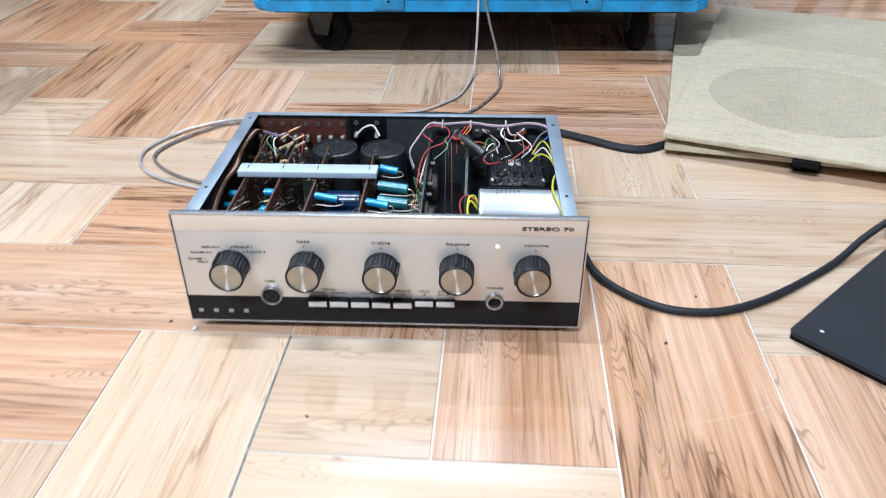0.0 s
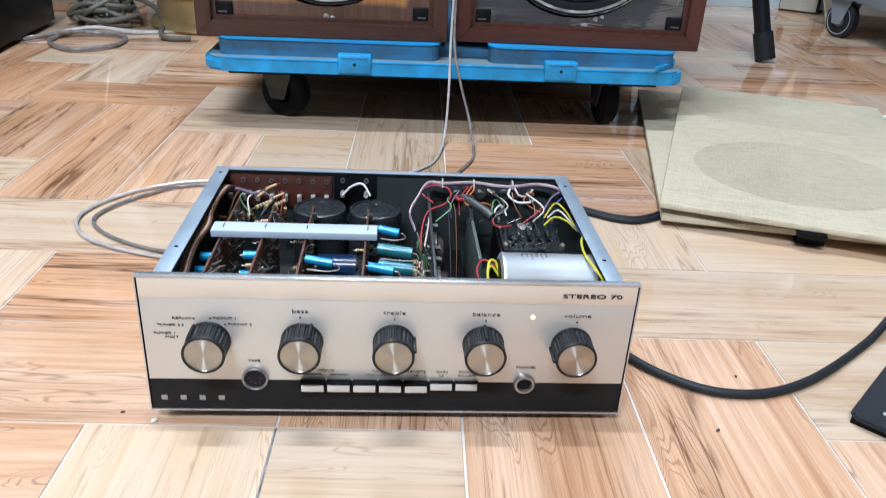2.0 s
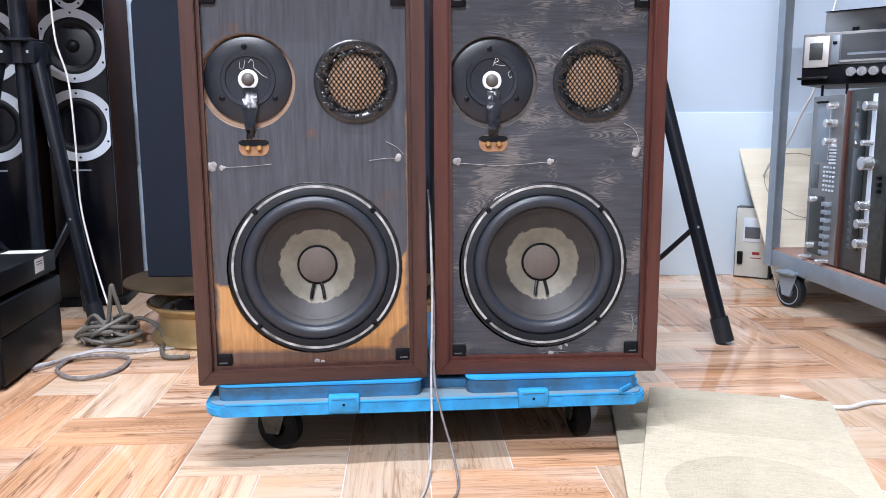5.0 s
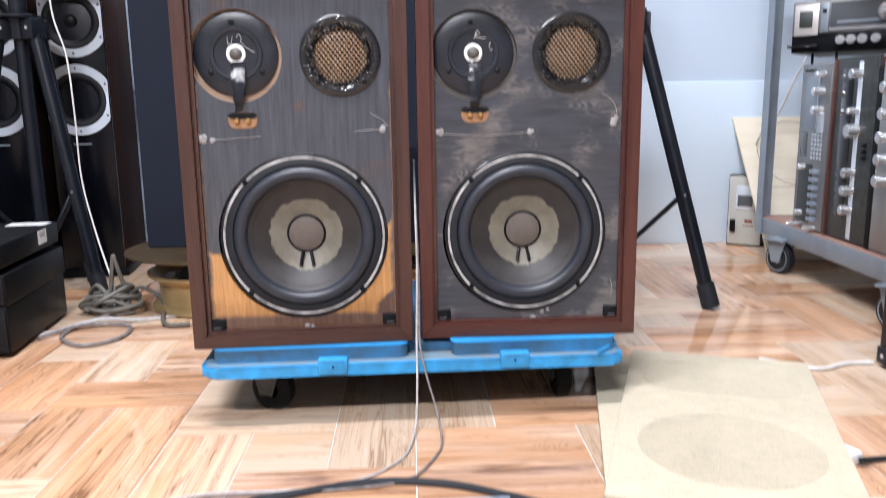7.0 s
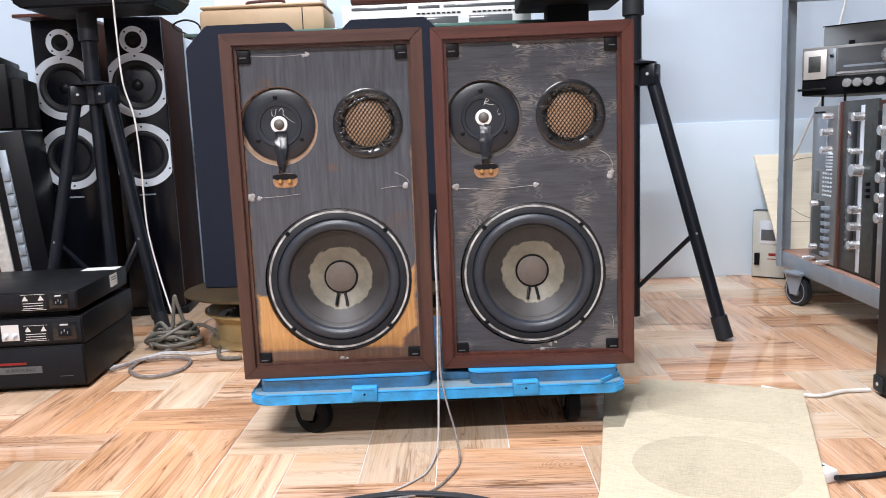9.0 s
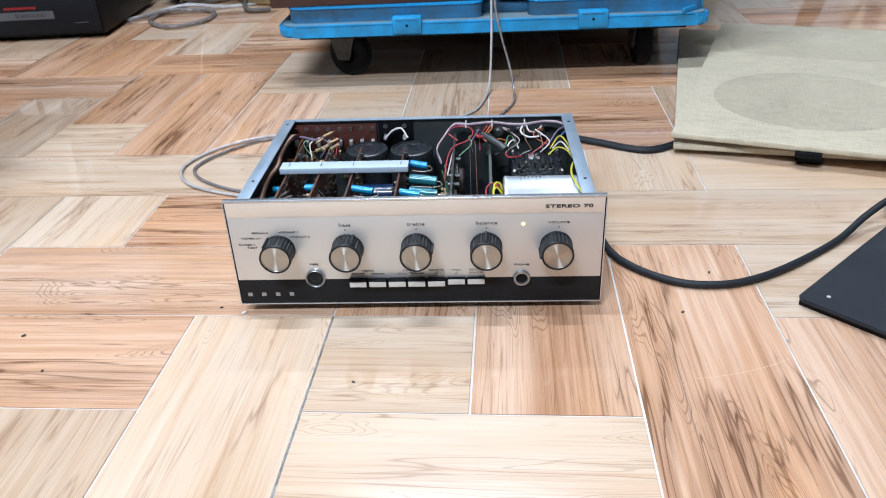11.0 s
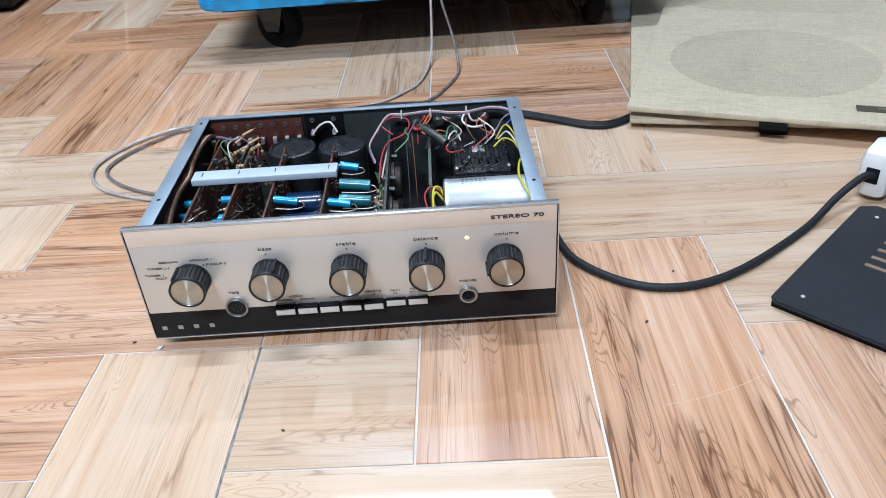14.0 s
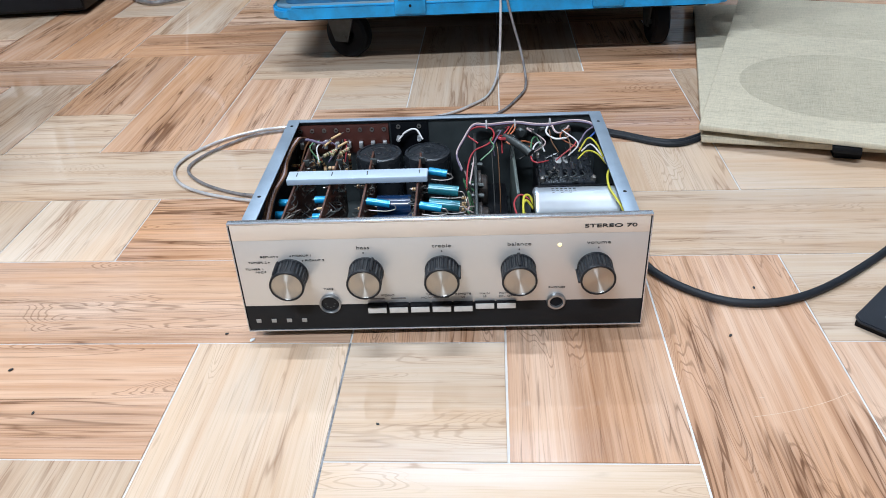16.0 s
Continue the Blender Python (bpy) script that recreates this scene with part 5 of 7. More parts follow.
M["glue"] = surface("dried_glue", (0.40, 0.41, 0.43), 0.3, color2=(0.18, 0.15, 0.13), scale=60, bump=0.1)
glue(A, [(-0.1420, 0.338, 0.0070), (-0.130, 0.336, 0.0035), (0.1410, 0.348, 0.0055), (-0.030, 0.5895, 0.0045), (0.0076, 0.028, 0.0050)], [[(-0.135, 0.336), (-0.09, 0.338), (-0.055, 0.341)], [(0.092, 0.345), (0.118, 0.348), (0.138, 0.348)], [(0.118, 0.374), (0.135, 0.365), (0.145, 0.354)], [(-0.13, 0.588), (-0.07, 0.587), (-0.03, 0.589)]])
glue(C, [(-0.1410, 0.342, 0.0055), (0.0034, 0.341, 0.0042), (0.1450, 0.353, 0.0065), (0.142, 0.361, 0.0040), (0.0153, 0.0260, 0.0062), (0.026, 0.038, 0.0028), (0.036, 0.041, 0.0022), (-0.027, 0.591, 0.0045)], [[(-0.14, 0.339), (-0.11, 0.337), (-0.07, 0.335), (0.0, 0.340)], [(0.120, 0.400), (0.136, 0.390), (0.144, 0.374), (0.145, 0.356)], [(0.142, 0.090), (0.145, 0.075), (0.143, 0.062)], [(-0.008, 0.028), (0.015, 0.031), (0.040, 0.029)]])

# ---- the blue dolly ----
dolly = thing("dolly", "blue plastic dolly on black casters, scuffed and dusty", "dolly", pose(0.0680, 0.6790, 0, 0, 0, 1.6))
DX, DD = 0.350, 0.52
M["blue_dusty"] = surface("blue_dusty", (0.10, 0.25, 0.38), 0.75, color2=(0.20, 0.21, 0.20), scale=11, bump=0.2, bump_scale=300)


def rounded(x0, x1, y0, y1, corners, n=6):
    """An outline whose corners (front left, front right, back right, back left) have the given radii."""
    out = []
    for (cx, cy, a0), r in zip(((x0, y0, 180), (x1, y0, 270), (x1, y1, 0), (x0, y1, 90)), corners):
        ox, oy = cx + (r if cx == x0 else -r), cy + (r if cy == y0 else -r)
        out += [(ox + r * math.cos(radians(a0 + 90 * i / n)), oy + r * math.sin(radians(a0 + 90 * i / n))) for i in range(n + 1)]
    return out


def slab(name, outline, z0, z1, material, bevel, label=""):
    bm = prism(B(), outline, z0, z1)
    bmesh.ops.bevel(bm, geom=bm.edges[:], offset=bevel, segments=2, affect="EDGES")
    return part(name, bm, material, dolly, label)


slab("deck_rim", rounded(-DX, DX, 0.0, DD, (0.030, 0.022, 0.02, 0.02)), 0.0870, 0.1035, M["blue_scuffed"], 0.0035, "bright blue lower rim, scuffed")
slab("ledge", rounded(-DX + 0.006, DX - 0.006, 0.0055, DD - 0.006, (0.026, 0.018, 0.02, 0.02)), 0.1036, 0.1062, M["blue_dusty"], 0.0008, "dusty ledge above the rim")
boxes("front_lip", (-DX + 0.034, 0.0004, 0.1038), (DX - 0.026, 0.0046, 0.1072), M["blue_scuffed"], dolly, 0.0012)
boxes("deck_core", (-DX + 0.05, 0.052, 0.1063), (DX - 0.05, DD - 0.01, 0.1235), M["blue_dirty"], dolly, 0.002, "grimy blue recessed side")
for x0, x1 in ((-DX + 0.020, -0.012), (0.062, DX - 0.012)):
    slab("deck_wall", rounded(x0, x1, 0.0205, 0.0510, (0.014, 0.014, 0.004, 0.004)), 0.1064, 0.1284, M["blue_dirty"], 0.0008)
    slab("deck_panel", rounded(x0 - 0.002, x1 + 0.002, 0.0180, DD - 0.012, (0.016, 0.016, 0.01, 0.01)), 0.1286, 0.1317, M["blue_plastic"], 0.0012)
boxes("side_lip", (DX - 0.011, 0.034, 0.1064), (DX - 0.0065, DD - 0.02, 0.1190), M["blue_scuffed"], dolly, 0.002, "raised side edge")
part("corner_lip", box(B(), (-0.028, -0.0025, 0.1064), (0.024, 0.0025, 0.1150), 0.002, pose(DX - 0.028, 0.017, 0, 0, 0, 46)), M["blue_scuffed"], dolly, "slanting corner edge")
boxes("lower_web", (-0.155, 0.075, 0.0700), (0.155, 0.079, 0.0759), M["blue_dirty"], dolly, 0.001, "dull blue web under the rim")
# added strip, keeps the rear lamp's light from leaking under the deck
boxes("rear_light_block", (-DX + 0.03, DD - 0.030, 0.010), (DX - 0.03, DD - 0.0205, 0.0758), M["black_matt"], dolly, 0.001, "added black strip that blocks light from behind")
# black slab under the blue deck, its colour deepens the shade there
boxes("underside", (-DX + 0.03, 0.032, 0.076), (DX - 0.03, DD - 0.02, 0.0878), M["black_matt"], dolly, 0.002, "underside, black for the shade beneath the deck")
for x0, x1 in ((-0.158, -0.110), (0.140, 0.188)):
    lug = boxes("coupling_lug", (x0, -0.004, 0.0895), (x1, 0.014, 0.1165), M["blue_scuffed"], dolly, 0.003)
    part("slot", box(B(), (x0 + 0.006, -0.0046, 0.1108), (x1 - 0.006, -0.0036, 0.1122)), M["blue_dirty"], lug)
    part("pin_hole", rod(B(), ((x0 + x1) / 2, -0.0046, 0.103), ((x0 + x1) / 2, -0.0036, 0.103), 0.0022, n=10), M["black_matt"], lug)
for cx, cy, turn in ((-0.245, 0.088, 66), (0.262, 0.098, 4), (-0.245, 0.44, 30), (0.262, 0.44, -20)):
    m = pose(cx, cy, 0, 0, 0, turn)
    wheel = part("caster", lathe(B(), [(0.016, -0.0125), (0.033, -0.0125), (0.0380, -0.009), (0.0385, 0), (0.0380, 0.009), (0.033, 0.0125), (0.016, 0.0125), (0.013, 0.006), (0, 0.006)], 36, m @ pose(0, 0, 0.0385, 0, 90, 0)), M["black_matt"], dolly, "black rubber swivel caster")
    bm = B()
    for s in (-1, 1):
        prism(bm, [(-0.012, 0.028), (0.012, 0.028), (0.026, 0.070), (-0.026, 0.070)], s * 0.0155 - 0.0015, s * 0.0155 + 0.0015, m @ pose(0, 0.006, 0, 90, 0, 90))
    box(bm, (-0.030, -0.022, 0.0700), (0.030, 0.034, 0.0758), 0.002, m)
    rod(bm, m @ Vector((-0.018, 0.0, 0.035)), m @ Vector((0.018, 0.0, 0.035)), 0.004)
    part("fork", bm, M["steel_dark"], wheel, "dull steel fork")

# ---- grille panels lying on the floor ----
def linen(name, color):
    """Coarse cloth: slubs along both threads, faint stains, a rough weave in relief."""
    m, nt, bsdf = plain(name)
    coord = nt.nodes.new("ShaderNodeTexCoord")
    layers = []
    for s, sc, d in (((1, 1, 1), 7.0, 5.0), ((45, 800, 45), 1.0, 3.0), ((900, 60, 60), 1.0, 3.0)):
        mp = node(nt, "ShaderNodeMapping", Scale=s)
        nt.links.new(coord.outputs["Object"], mp.inputs[0])
        nz = node(nt, "ShaderNodeTexNoise", Scale=sc, Detail=d, Roughness=0.65)
        nt.links.new(mp.outputs[0], nz.inputs["Vector"])
        layers.append(nz.outputs[0])
    threads = math_node(nt, "ADD", math_node(nt, "MULTIPLY", layers[1], 1.35), math_node(nt, "MULTIPLY", layers[2], 0.65))
    value = math_node(nt, "ADD", math_node(nt, "MULTIPLY", threads, 0.55), math_node(nt, "MULTIPLY", layers[0], 0.35))
    tone = ramp(nt, [(0.50, tuple(c * 0.70 for c in color)), (0.72, color), (0.95, tuple(min(1.0, c * 1.22) for c in color))])
    nt.links.new(value, tone.inputs[0])
    nt.links.new(tone.outputs[0], bsdf.inputs["Base Color"])
    bsdf.inputs["Roughness"].default_value = 0.9
    bsdf.inputs["Specular IOR Level"].default_value = 0.2
    bp = node(nt, "ShaderNodeBump", Strength=0.6, Distance=0.0015)
    nt.links.new(threads, bp.inputs["Height"])
    nt.links.new(bp.outputs[0], bsdf.inputs["Normal"])
    return m


M["linen"] = linen("linen", (0.555, 0.495, 0.378))
M["linen_open"] = linen("linen_open", (0.485, 0.432, 0.328))


def grille_panel(label, m, badge):
    gp = thing("speaker_grille", label, "speaker grille", m, "grille panels")
    boxes("cloth_board", (-0.160, -0.300, 0.0), (0.160, 0.300, 0.0075), M["linen"], gp, 0.002)
    pts = [(0.128 * math.cos(2 * math.pi * i / 64), -0.120 + 0.122 * math.sin(2 * math.pi * i / 64)) for i in range(64)]
    part("cone_opening", prism(B(), pts, 0.0070, 0.0078), M["linen_open"], gp, "darker cloth over the round opening")
    pts = []
    for i in range(48):
        a = 2 * math.pi * i / 48
        c, s = math.cos(a), math.sin(a)
        pts.append((0.133 * (abs(c) ** 0.45) * (1 if c > 0 else -1), 0.170 + 0.082 * (abs(s) ** 0.6) * (1 if s > 0 else -1)))
    part("upper_opening", prism(B(), pts, 0.0070, 0.0078), M["linen_open"], gp, "darker cloth over the upper opening")
    if badge:
        boxes("badge", (0.088, -0.268, 0.0076), (0.150, -0.253, 0.0090), M["badge"], gp, 0.0003, "dull bronze name plate")
        boxes("print_bar", (0.110, -0.262, 0.0091), (0.142, -0.258, 0.0094), M["ink_grey"], gp)
    for x, y in ((0.003, -0.292), (0.145, 0.28), (-0.145, 0.28)):
        boxes("fixing_pad", (x - 0.015, y - 0.012, -0.0072), (x + 0.015, y + 0.010, -0.0002), M["black_satin"], gp, 0.001, "black fixing pad under the edge")
    return gp


M["slot_brown"] = surface("slot_shade", (0.22, 0.15, 0.10), 0.7, bump=0.0)
M["cover_black"] = surface("cover_black", (0.020, 0.023, 0.030), 0.5, color2=(0.015, 0.017, 0.022), scale=20, bump=0.25, bump_scale=900, spec=0.35)
M["badge"] = surface("badge_bronze", (0.13, 0.11, 0.08), 0.5, 0.4, color2=(0.09, 0.075, 0.055), scale=30)
low = grille_panel("beige linen speaker grille lying flat, half covered", pose(0.5246, 0.6306, 0.0076, 0, 0, -11.5), False)
top = grille_panel("beige linen speaker grille with dark opening shapes, lying on another", pose(0.5535, 0.600, 0.0230, 0, 0, -19.3), True)

# ---- cables on the floor ----
R_T = 0.0019
tubes = (
    ("clear_cable", [(0.0725, 0.86, 0.42), (0.0725, 0.77, 0.40), (0.0725, 0.716, 0.35), (0.0735, 0.704, 0.26), (0.0705, 0.686, 0.14), (0.070, 0.660, 0.075), (0.066, 0.636, 0.015), (0.053, 0.565, 0.0032), (0.030, 0.522, 0.0032), (-0.014, 0.483, 0.0032), (-0.100, 0.458, 0.0032), (-0.225, 0.455, 0.0032), (-0.300, 0.415, 0.0032), (-0.335, 0.345, 0.0032), (-0.305, 0.285, 0.0032), (-0.225, 0.250, 0.0032), (-0.158, 0.238, 0.012), (-0.120, 0.232, 0.030)]),
    ("clear_cable_dark", [(0.0745, 0.87, 0.36), (0.0745, 0.77, 0.35), (0.0745, 0.718, 0.31), (0.0760, 0.706, 0.24), (0.0755, 0.684, 0.14), (0.085, 0.658, 0.09), (0.100, 0.630, 0.040), (0.106, 0.592, 0.0060), (0.094, 0.545, 0.0032), (0.055, 0.479, 0.0032), (-0.030, 0.456, 0.0032), (-0.225, 0.443, 0.0032), (-0.285, 0.405, 0.0032), (-0.318, 0.342, 0.0032), (-0.290, 0.296, 0.0032), (-0.225, 0.262, 0.0032), (-0.158, 0.250, 0.014), (-0.110, 0.236, 0.040)]),
)
for mat, pts in tubes:
    single("speaker_cable", tube(B(), pts, R_T, 10), M[mat], "clear twin speaker cable looping over the floor to the amplifier", "cable", group="speaker cables")
single("mains_cable", tube(B(), [(0.503, 0.174, 0.030), (0.490, 0.172, 0.030), (0.462, 0.157, 0.018), (0.424, 0.127, 0.0046), (0.358, 0.075, 0.0046), (0.312, 0.051, 0.0046), (0.275, 0.0465, 0.0046), (0.245, 0.056, 0.0046), (0.2154, 0.081, 0.0046), (0.1975, 0.1135, 0.0046), (0.188, 0.180, 0.0046), (0.180, 0.250, 0.010), (0.150, 0.265, 0.030), (0.130, 0.240, 0.050)], 0.0036, 12), M["rubber"], "thick black mains cable curving over the floor to a plug", "cable")
for off in (0.0, 0.0078):
    single("signal_cable", tube(B(), [(-0.130, 0.236, 0.050), (-0.165, 0.275, 0.012), (-0.190, 0.345, 0.0036), (-0.170, 0.415 + off, 0.0036), (-0.090, 0.447 + off, 0.0036), (0.010, 0.470 + off, 0.0036), (0.110, 0.456 + off, 0.0036), (0.190, 0.418 + off, 0.0036), (0.2189, 0.402 + off, 0.0036), (0.2835, 0.375 + off, 0.0034), (0.36, 0.43 + off, 0.0034)], 0.0034, 10), M["rubber"], "black signal cable running behind the amplifier to the grille", "cable", group="signal cables")

# ---- black ventilated cover ----
cover = thing("amplifier_cover", "black steel amplifier cover with vent slots, lying on the floor", "cover", pose(0.351, 0.0190, 0, 0, 0, -44.5))
bm = prism(B(), [(0.006, 0), (0.330, 0), (0.330, 0.200), (0.012, 0.200), (0.0, 0.190), (0.0, 0.006)], 0.0055, 0.0090)
bmesh.ops.bevel(bm, geom=bm.edges[:], offset=0.001, segments=2, affect="EDGES")
part("top_plate", bm, M["cover_black"], cover)
bm = B()
box(bm, (0.002, 0.004, 0.0), (0.330, 0.006, 0.0054))
box(bm, (0.002, 0.194, 0.0), (0.330, 0.196, 0.0054))
part("folded_edge", bm, M["black_satin"], cover)
for gx in (0.040, 0.130, 0.220):
    for k in range(6):
        boxes("vent_slot", (gx, 0.094 + k * 0.0145, 0.0088), (gx + 0.034, 0.0985 + k * 0.0145, 0.00925), M["slot_brown"], cover, 0.0001, "vent slot with the floor showing through")
for x, y in ((0.02, 0.02), (0.02, 0.178), (0.16, 0.06)):
    part("screw_hole", lathe(B(), [(0, 0.0094), (0.0018, 0.0094), (0.0018, 0.0088)], 10), M["ink_white"], cover, m=pose(x, y, 0))

# ---- power strip with plugs ----
ps = thing("power_strip", "white power strip with adaptor and plugs, on the floor", "power strip", pose(0.559, 0.168, 0, 0, 0, -42))
boxes("strip_body", (0.0, -0.022, 0.0), (0.34, 0.026, 0.036), M["white_plastic"], ps, 0.004)
boxes("strip_back", (0.0, 0.0262, 0.004), (0.34, 0.030, 0.034), M["black_satin"], ps, 0.001)
for k in range(4):
    x = 0.035 + 0.075 * k
    for s in (-1, 1):
        boxes("socket_slot", (x - 0.004 + s * 0.009, -0.006, 0.0358), (x - 0.001 + s * 0.009, 0.006, 0.0364), M["black_matt"], ps)
    boxes("socket_slot", (x - 0.006, -0.0224, 0.010), (x + 0.006, -0.0218, 0.013), M["black_matt"], ps)
boxes("black_adaptor", (-0.0315, -0.024, 0.0), (-0.0005, 0.026, 0.048), M["black_satin"], ps, 0.003, "black travel adaptor")
plug = part("white_plug", box(B(), (-0.0625, -0.036, 0.004), (-0.0320, 0.014, 0.054), 0.010), M["white_plastic"], ps, "white rounded plug")
part("cord_hole", box(B(), (-0.0540, -0.0366, 0.022), (-0.0420, -0.0356, 0.038), 0.001), M["black_matt"], plug)
part("white_adaptor", box(B(), (0.075, -0.060, 0.002), (0.130, -0.0225, 0.050), 0.008), M["white_plastic"], ps, "bulky white plug-in adaptor")
sw = thing("extension_socket", "white extension socket half under the grille", "power strip", pose(0.655, 0.566, 0, 0, 0, -68))
boxes("socket_body", (-0.09, -0.028, 0.0), (0.060, 0.022, 0.0072), M["white_plastic"], sw, 0.002)
boxes("socket_cap", (0.0605, -0.026, 0.0), (0.098, 0.020, 0.021), M["white_plastic"], sw, 0.005)
for s in (-1, 1):
    boxes("socket_slot", (0.074, s * 0.008 - 0.006, 0.0208), (0.078, s * 0.008 + 0.002, 0.0214), M["black_matt"], sw)
single("mains_cable", tube(B(), [(0.700, 0.472, 0.012), (0.725, 0.487, 0.005), (0.7705, 0.4926, 0.0046), (0.835, 0.5085, 0.0046), (0.900, 0.530, 0.0046), (0.960, 0.565, 0.0046)], 0.0045, 10), M["rubber"], "black mains cable on the floor beside the grille", "cable")
single("white_lead", tube(B(), [(0.76, 0.93, 0.0050), (0.81, 0.885, 0.0045), (0.854, 0.865, 0.0045), (0.914, 0.889, 0.0045), (0.972, 0.892, 0.0045)], 0.0042, 10), M["white_cable"], "white lead on the floor", "cable")


# ---- equipment along the back: towers, black speakers, stands ----
def ring_flat(r0, r1, flat, depth, n=72):
    """A driver's trim ring, its outside cut flat at both sides."""
    bm, rings = B(), []
    for z in (0.0, depth):
        for cut, r in ((flat, r1), (99, r0)):
            rings.append([bm.verts.new(FRONT @ Vector((max(-cut, min(cut, r * math.cos(2 * math.pi * i / n))), r * math.sin(2 * math.pi * i / n), z))) for i in range(n)])
    o0, i0, o1, i1 = rings
    for i in range(n):
        k = (i + 1) % n
        for a, b in ((o0, o1), (o1, i1), (i1, i0), (i0, o0)):
            bm.faces.new((a[i], a[k], b[k], b[i]))
    return bm


def tower(label, m):
    tw = thing("tower_speaker", label, "loudspeaker", m, "tower speakers")
    boxes("cabinet", (-0.090, 0.0, 0.025), (0.090, 0.30, 0.986), M["cabinet_brown"], tw, 0.003, "dark brown veneered cabinet")
    boxes("front_board", (-0.0885, -0.0160, 0.025), (0.0885, -0.0005, 0.9850), M["tower_gloss"], tw, 0.004, "glossy black front")
    boxes("plinth", (-0.100, -0.022, 0.0), (0.100, 0.305, 0.0245), M["black_satin"], tw, 0.003)
    for z in (0.541, 0.768):
        d = part("driver", ring_flat(0.0800, 0.1040, 0.0868, 0.005), M["silver_ring"], tw, "silver-ringed woofer", pose(0, -0.0163, z))
        part("surround", lathe(B(), [(0.0802, 0.001), (0.0760, 0.0038), (0.070, 0.0044), (0.064, 0.0015)], 56, FRONT), M["rubber"], d)
        part("cone", lathe(B(), [(0.064, 0.0015), (0.034, -0.006), (0.022, -0.009)], 48, FRONT), M["black_satin"], d)
        part("dust_cap", lathe(B(), [(0.024, -0.008), (0.018, 0.001), (0.009, 0.005), (0, 0.006)] if z > 0.6 else [(0.036, -0.0058), (0.024, -0.003), (0, -0.002)], 32, FRONT), M["black_satin"], d)
        for k in range(6):
            a = radians(60 * k + 30)
            part("bolt", lathe(B(), [(0, 0.0062), (0.0032, 0.0060), (0.0034, 0.0048)], 10, FRONT), M["black_satin"], d, m=pose(0.0925 * math.cos(a), 0, 0.0925 * math.sin(a)))
    t = part("tweeter", ring_flat(0.0265, 0.0430, 0.0430, 0.005, 48), M["silver_ring"], tw, "silver-ringed tweeter", pose(0, -0.0163, 0.9120))
    part("horn", lathe(B(), [(0.0272, 0.004), (0.020, 0.0012), (0.013, 0.0006), (0.0125, 0.003), (0.006, 0.006), (0, 0.0065)], 36, FRONT), M["black_satin"], t)
    for k in range(4):
        a = radians(90 * k + 45)
        part("bolt", lathe(B(), [(0, 0.0062), (0.0030, 0.0060), (0.0032, 0.0048)], 10, FRONT), M["black_satin"], t, m=pose(0.036 * math.cos(a), 0, 0.036 * math.sin(a)))
    boxes("name_plate", (-0.026, -0.0170, 0.408), (0.026, -0.0162, 0.413), M["steel_grey"], tw)
    return tw


tower("tall gloss black tower speaker with silver-ringed drivers", pose(-0.9205, 1.876, 0, 0, 0, 7.0))
tower("tall gloss black tower speaker with silver-ringed drivers, behind a stand", pose(-1.161, 1.876, 0, 0, 0, 5.0))
single("wooden_board", box(B(), (-1.275, 1.800, 0.9865), (-1.085, 2.16, 0.9975), 0.002), M["mahogany_x"], "reddish board lying on the tower speakers", "board")


def chamfered(label, m, w, left, right, wide=0.0):
    sp = thing("black_speaker", label, "loudspeaker", m, "black speakers")
    c = 0.06
    pts = [(-w / 2, 0), (w / 2, 0)]
    pts += [(w / 2, 0.735 - c), (w / 2 - c, 0.735)] if right else [(w / 2, 0.735)]
    pts += [(-w / 2 + c, 0.735), (-w / 2, 0.735 - c)] if left else [(-w / 2, 0.735)]
    bm = prism(B(), pts, -0.028, 0.0, FRONT)
    bmesh.ops.bevel(bm, geom=bm.edges[:], offset=0.003, segments=2, affect="EDGES")
    part("grille_cloth", bm, M["black_cloth"], sp, "dark blue-black cloth front with cut corners")
    boxes("cabinet", (-w / 2 + 0.004, 0.0285, 0.0), (w / 2 - 0.004 + wide, 0.26, 0.67 - wide), M["black_matt"], sp, 0.003)
    boxes("top_cap", (-w / 2 + 0.02, 0.0285, 0.6705), (w / 2 - 0.02, 0.24, 0.685), M["black_matt"], sp, 0.002)
    return sp


def rim_stand(m):
    st = thing("speaker_stand", "gold steel wheel rim with round plate, used as stand", "stand", m, "rim stands")
    part("rim", lathe(B(), [(0.135, 0.0), (0.158, 0.0), (0.166, 0.006), (0.160, 0.016), (0.148, 0.022), (0.144, 0.050), (0.146, 0.072), (0.160, 0.084), (0.172, 0.092), (0.172, 0.098), (0.164, 0.100), (0.156, 0.094), (0.140, 0.080), (0.136, 0.020)], 64), M["gold_rim"], st, "gold-painted wheel rim")
    part("rim_disc", lathe(B(), [(0.030, 0.060), (0.060, 0.060), (0.095, 0.072), (0.125, 0.080), (0.141, 0.078), (0.141, 0.070), (0.060, 0.050), (0.030, 0.050), (0.030, 0.060)], 48), M["gold_dark"], st)
    for k in range(18):
        a = 2 * math.pi * k / 18
        part("stud", rod(B(), (0.112 * math.cos(a), 0.112 * math.sin(a), 0.076), (0.112 * math.cos(a), 0.112 * math.sin(a), 0.084), 0.0045, n=8), M["gold_rim"], st)
    part("column", rod(B(), (0, 0, 0.0), (0, 0, 0.146), 0.028, n=24), M["black_satin"], st)
    part("round_plate", lathe(B(), [(0, 0.146), (0.214, 0.146), (0.223, 0.149), (0.223, 0.153), (0.214, 0.156), (0, 0.156)], 72), M["gold_dark"], st, "round bronze plate")
    return st


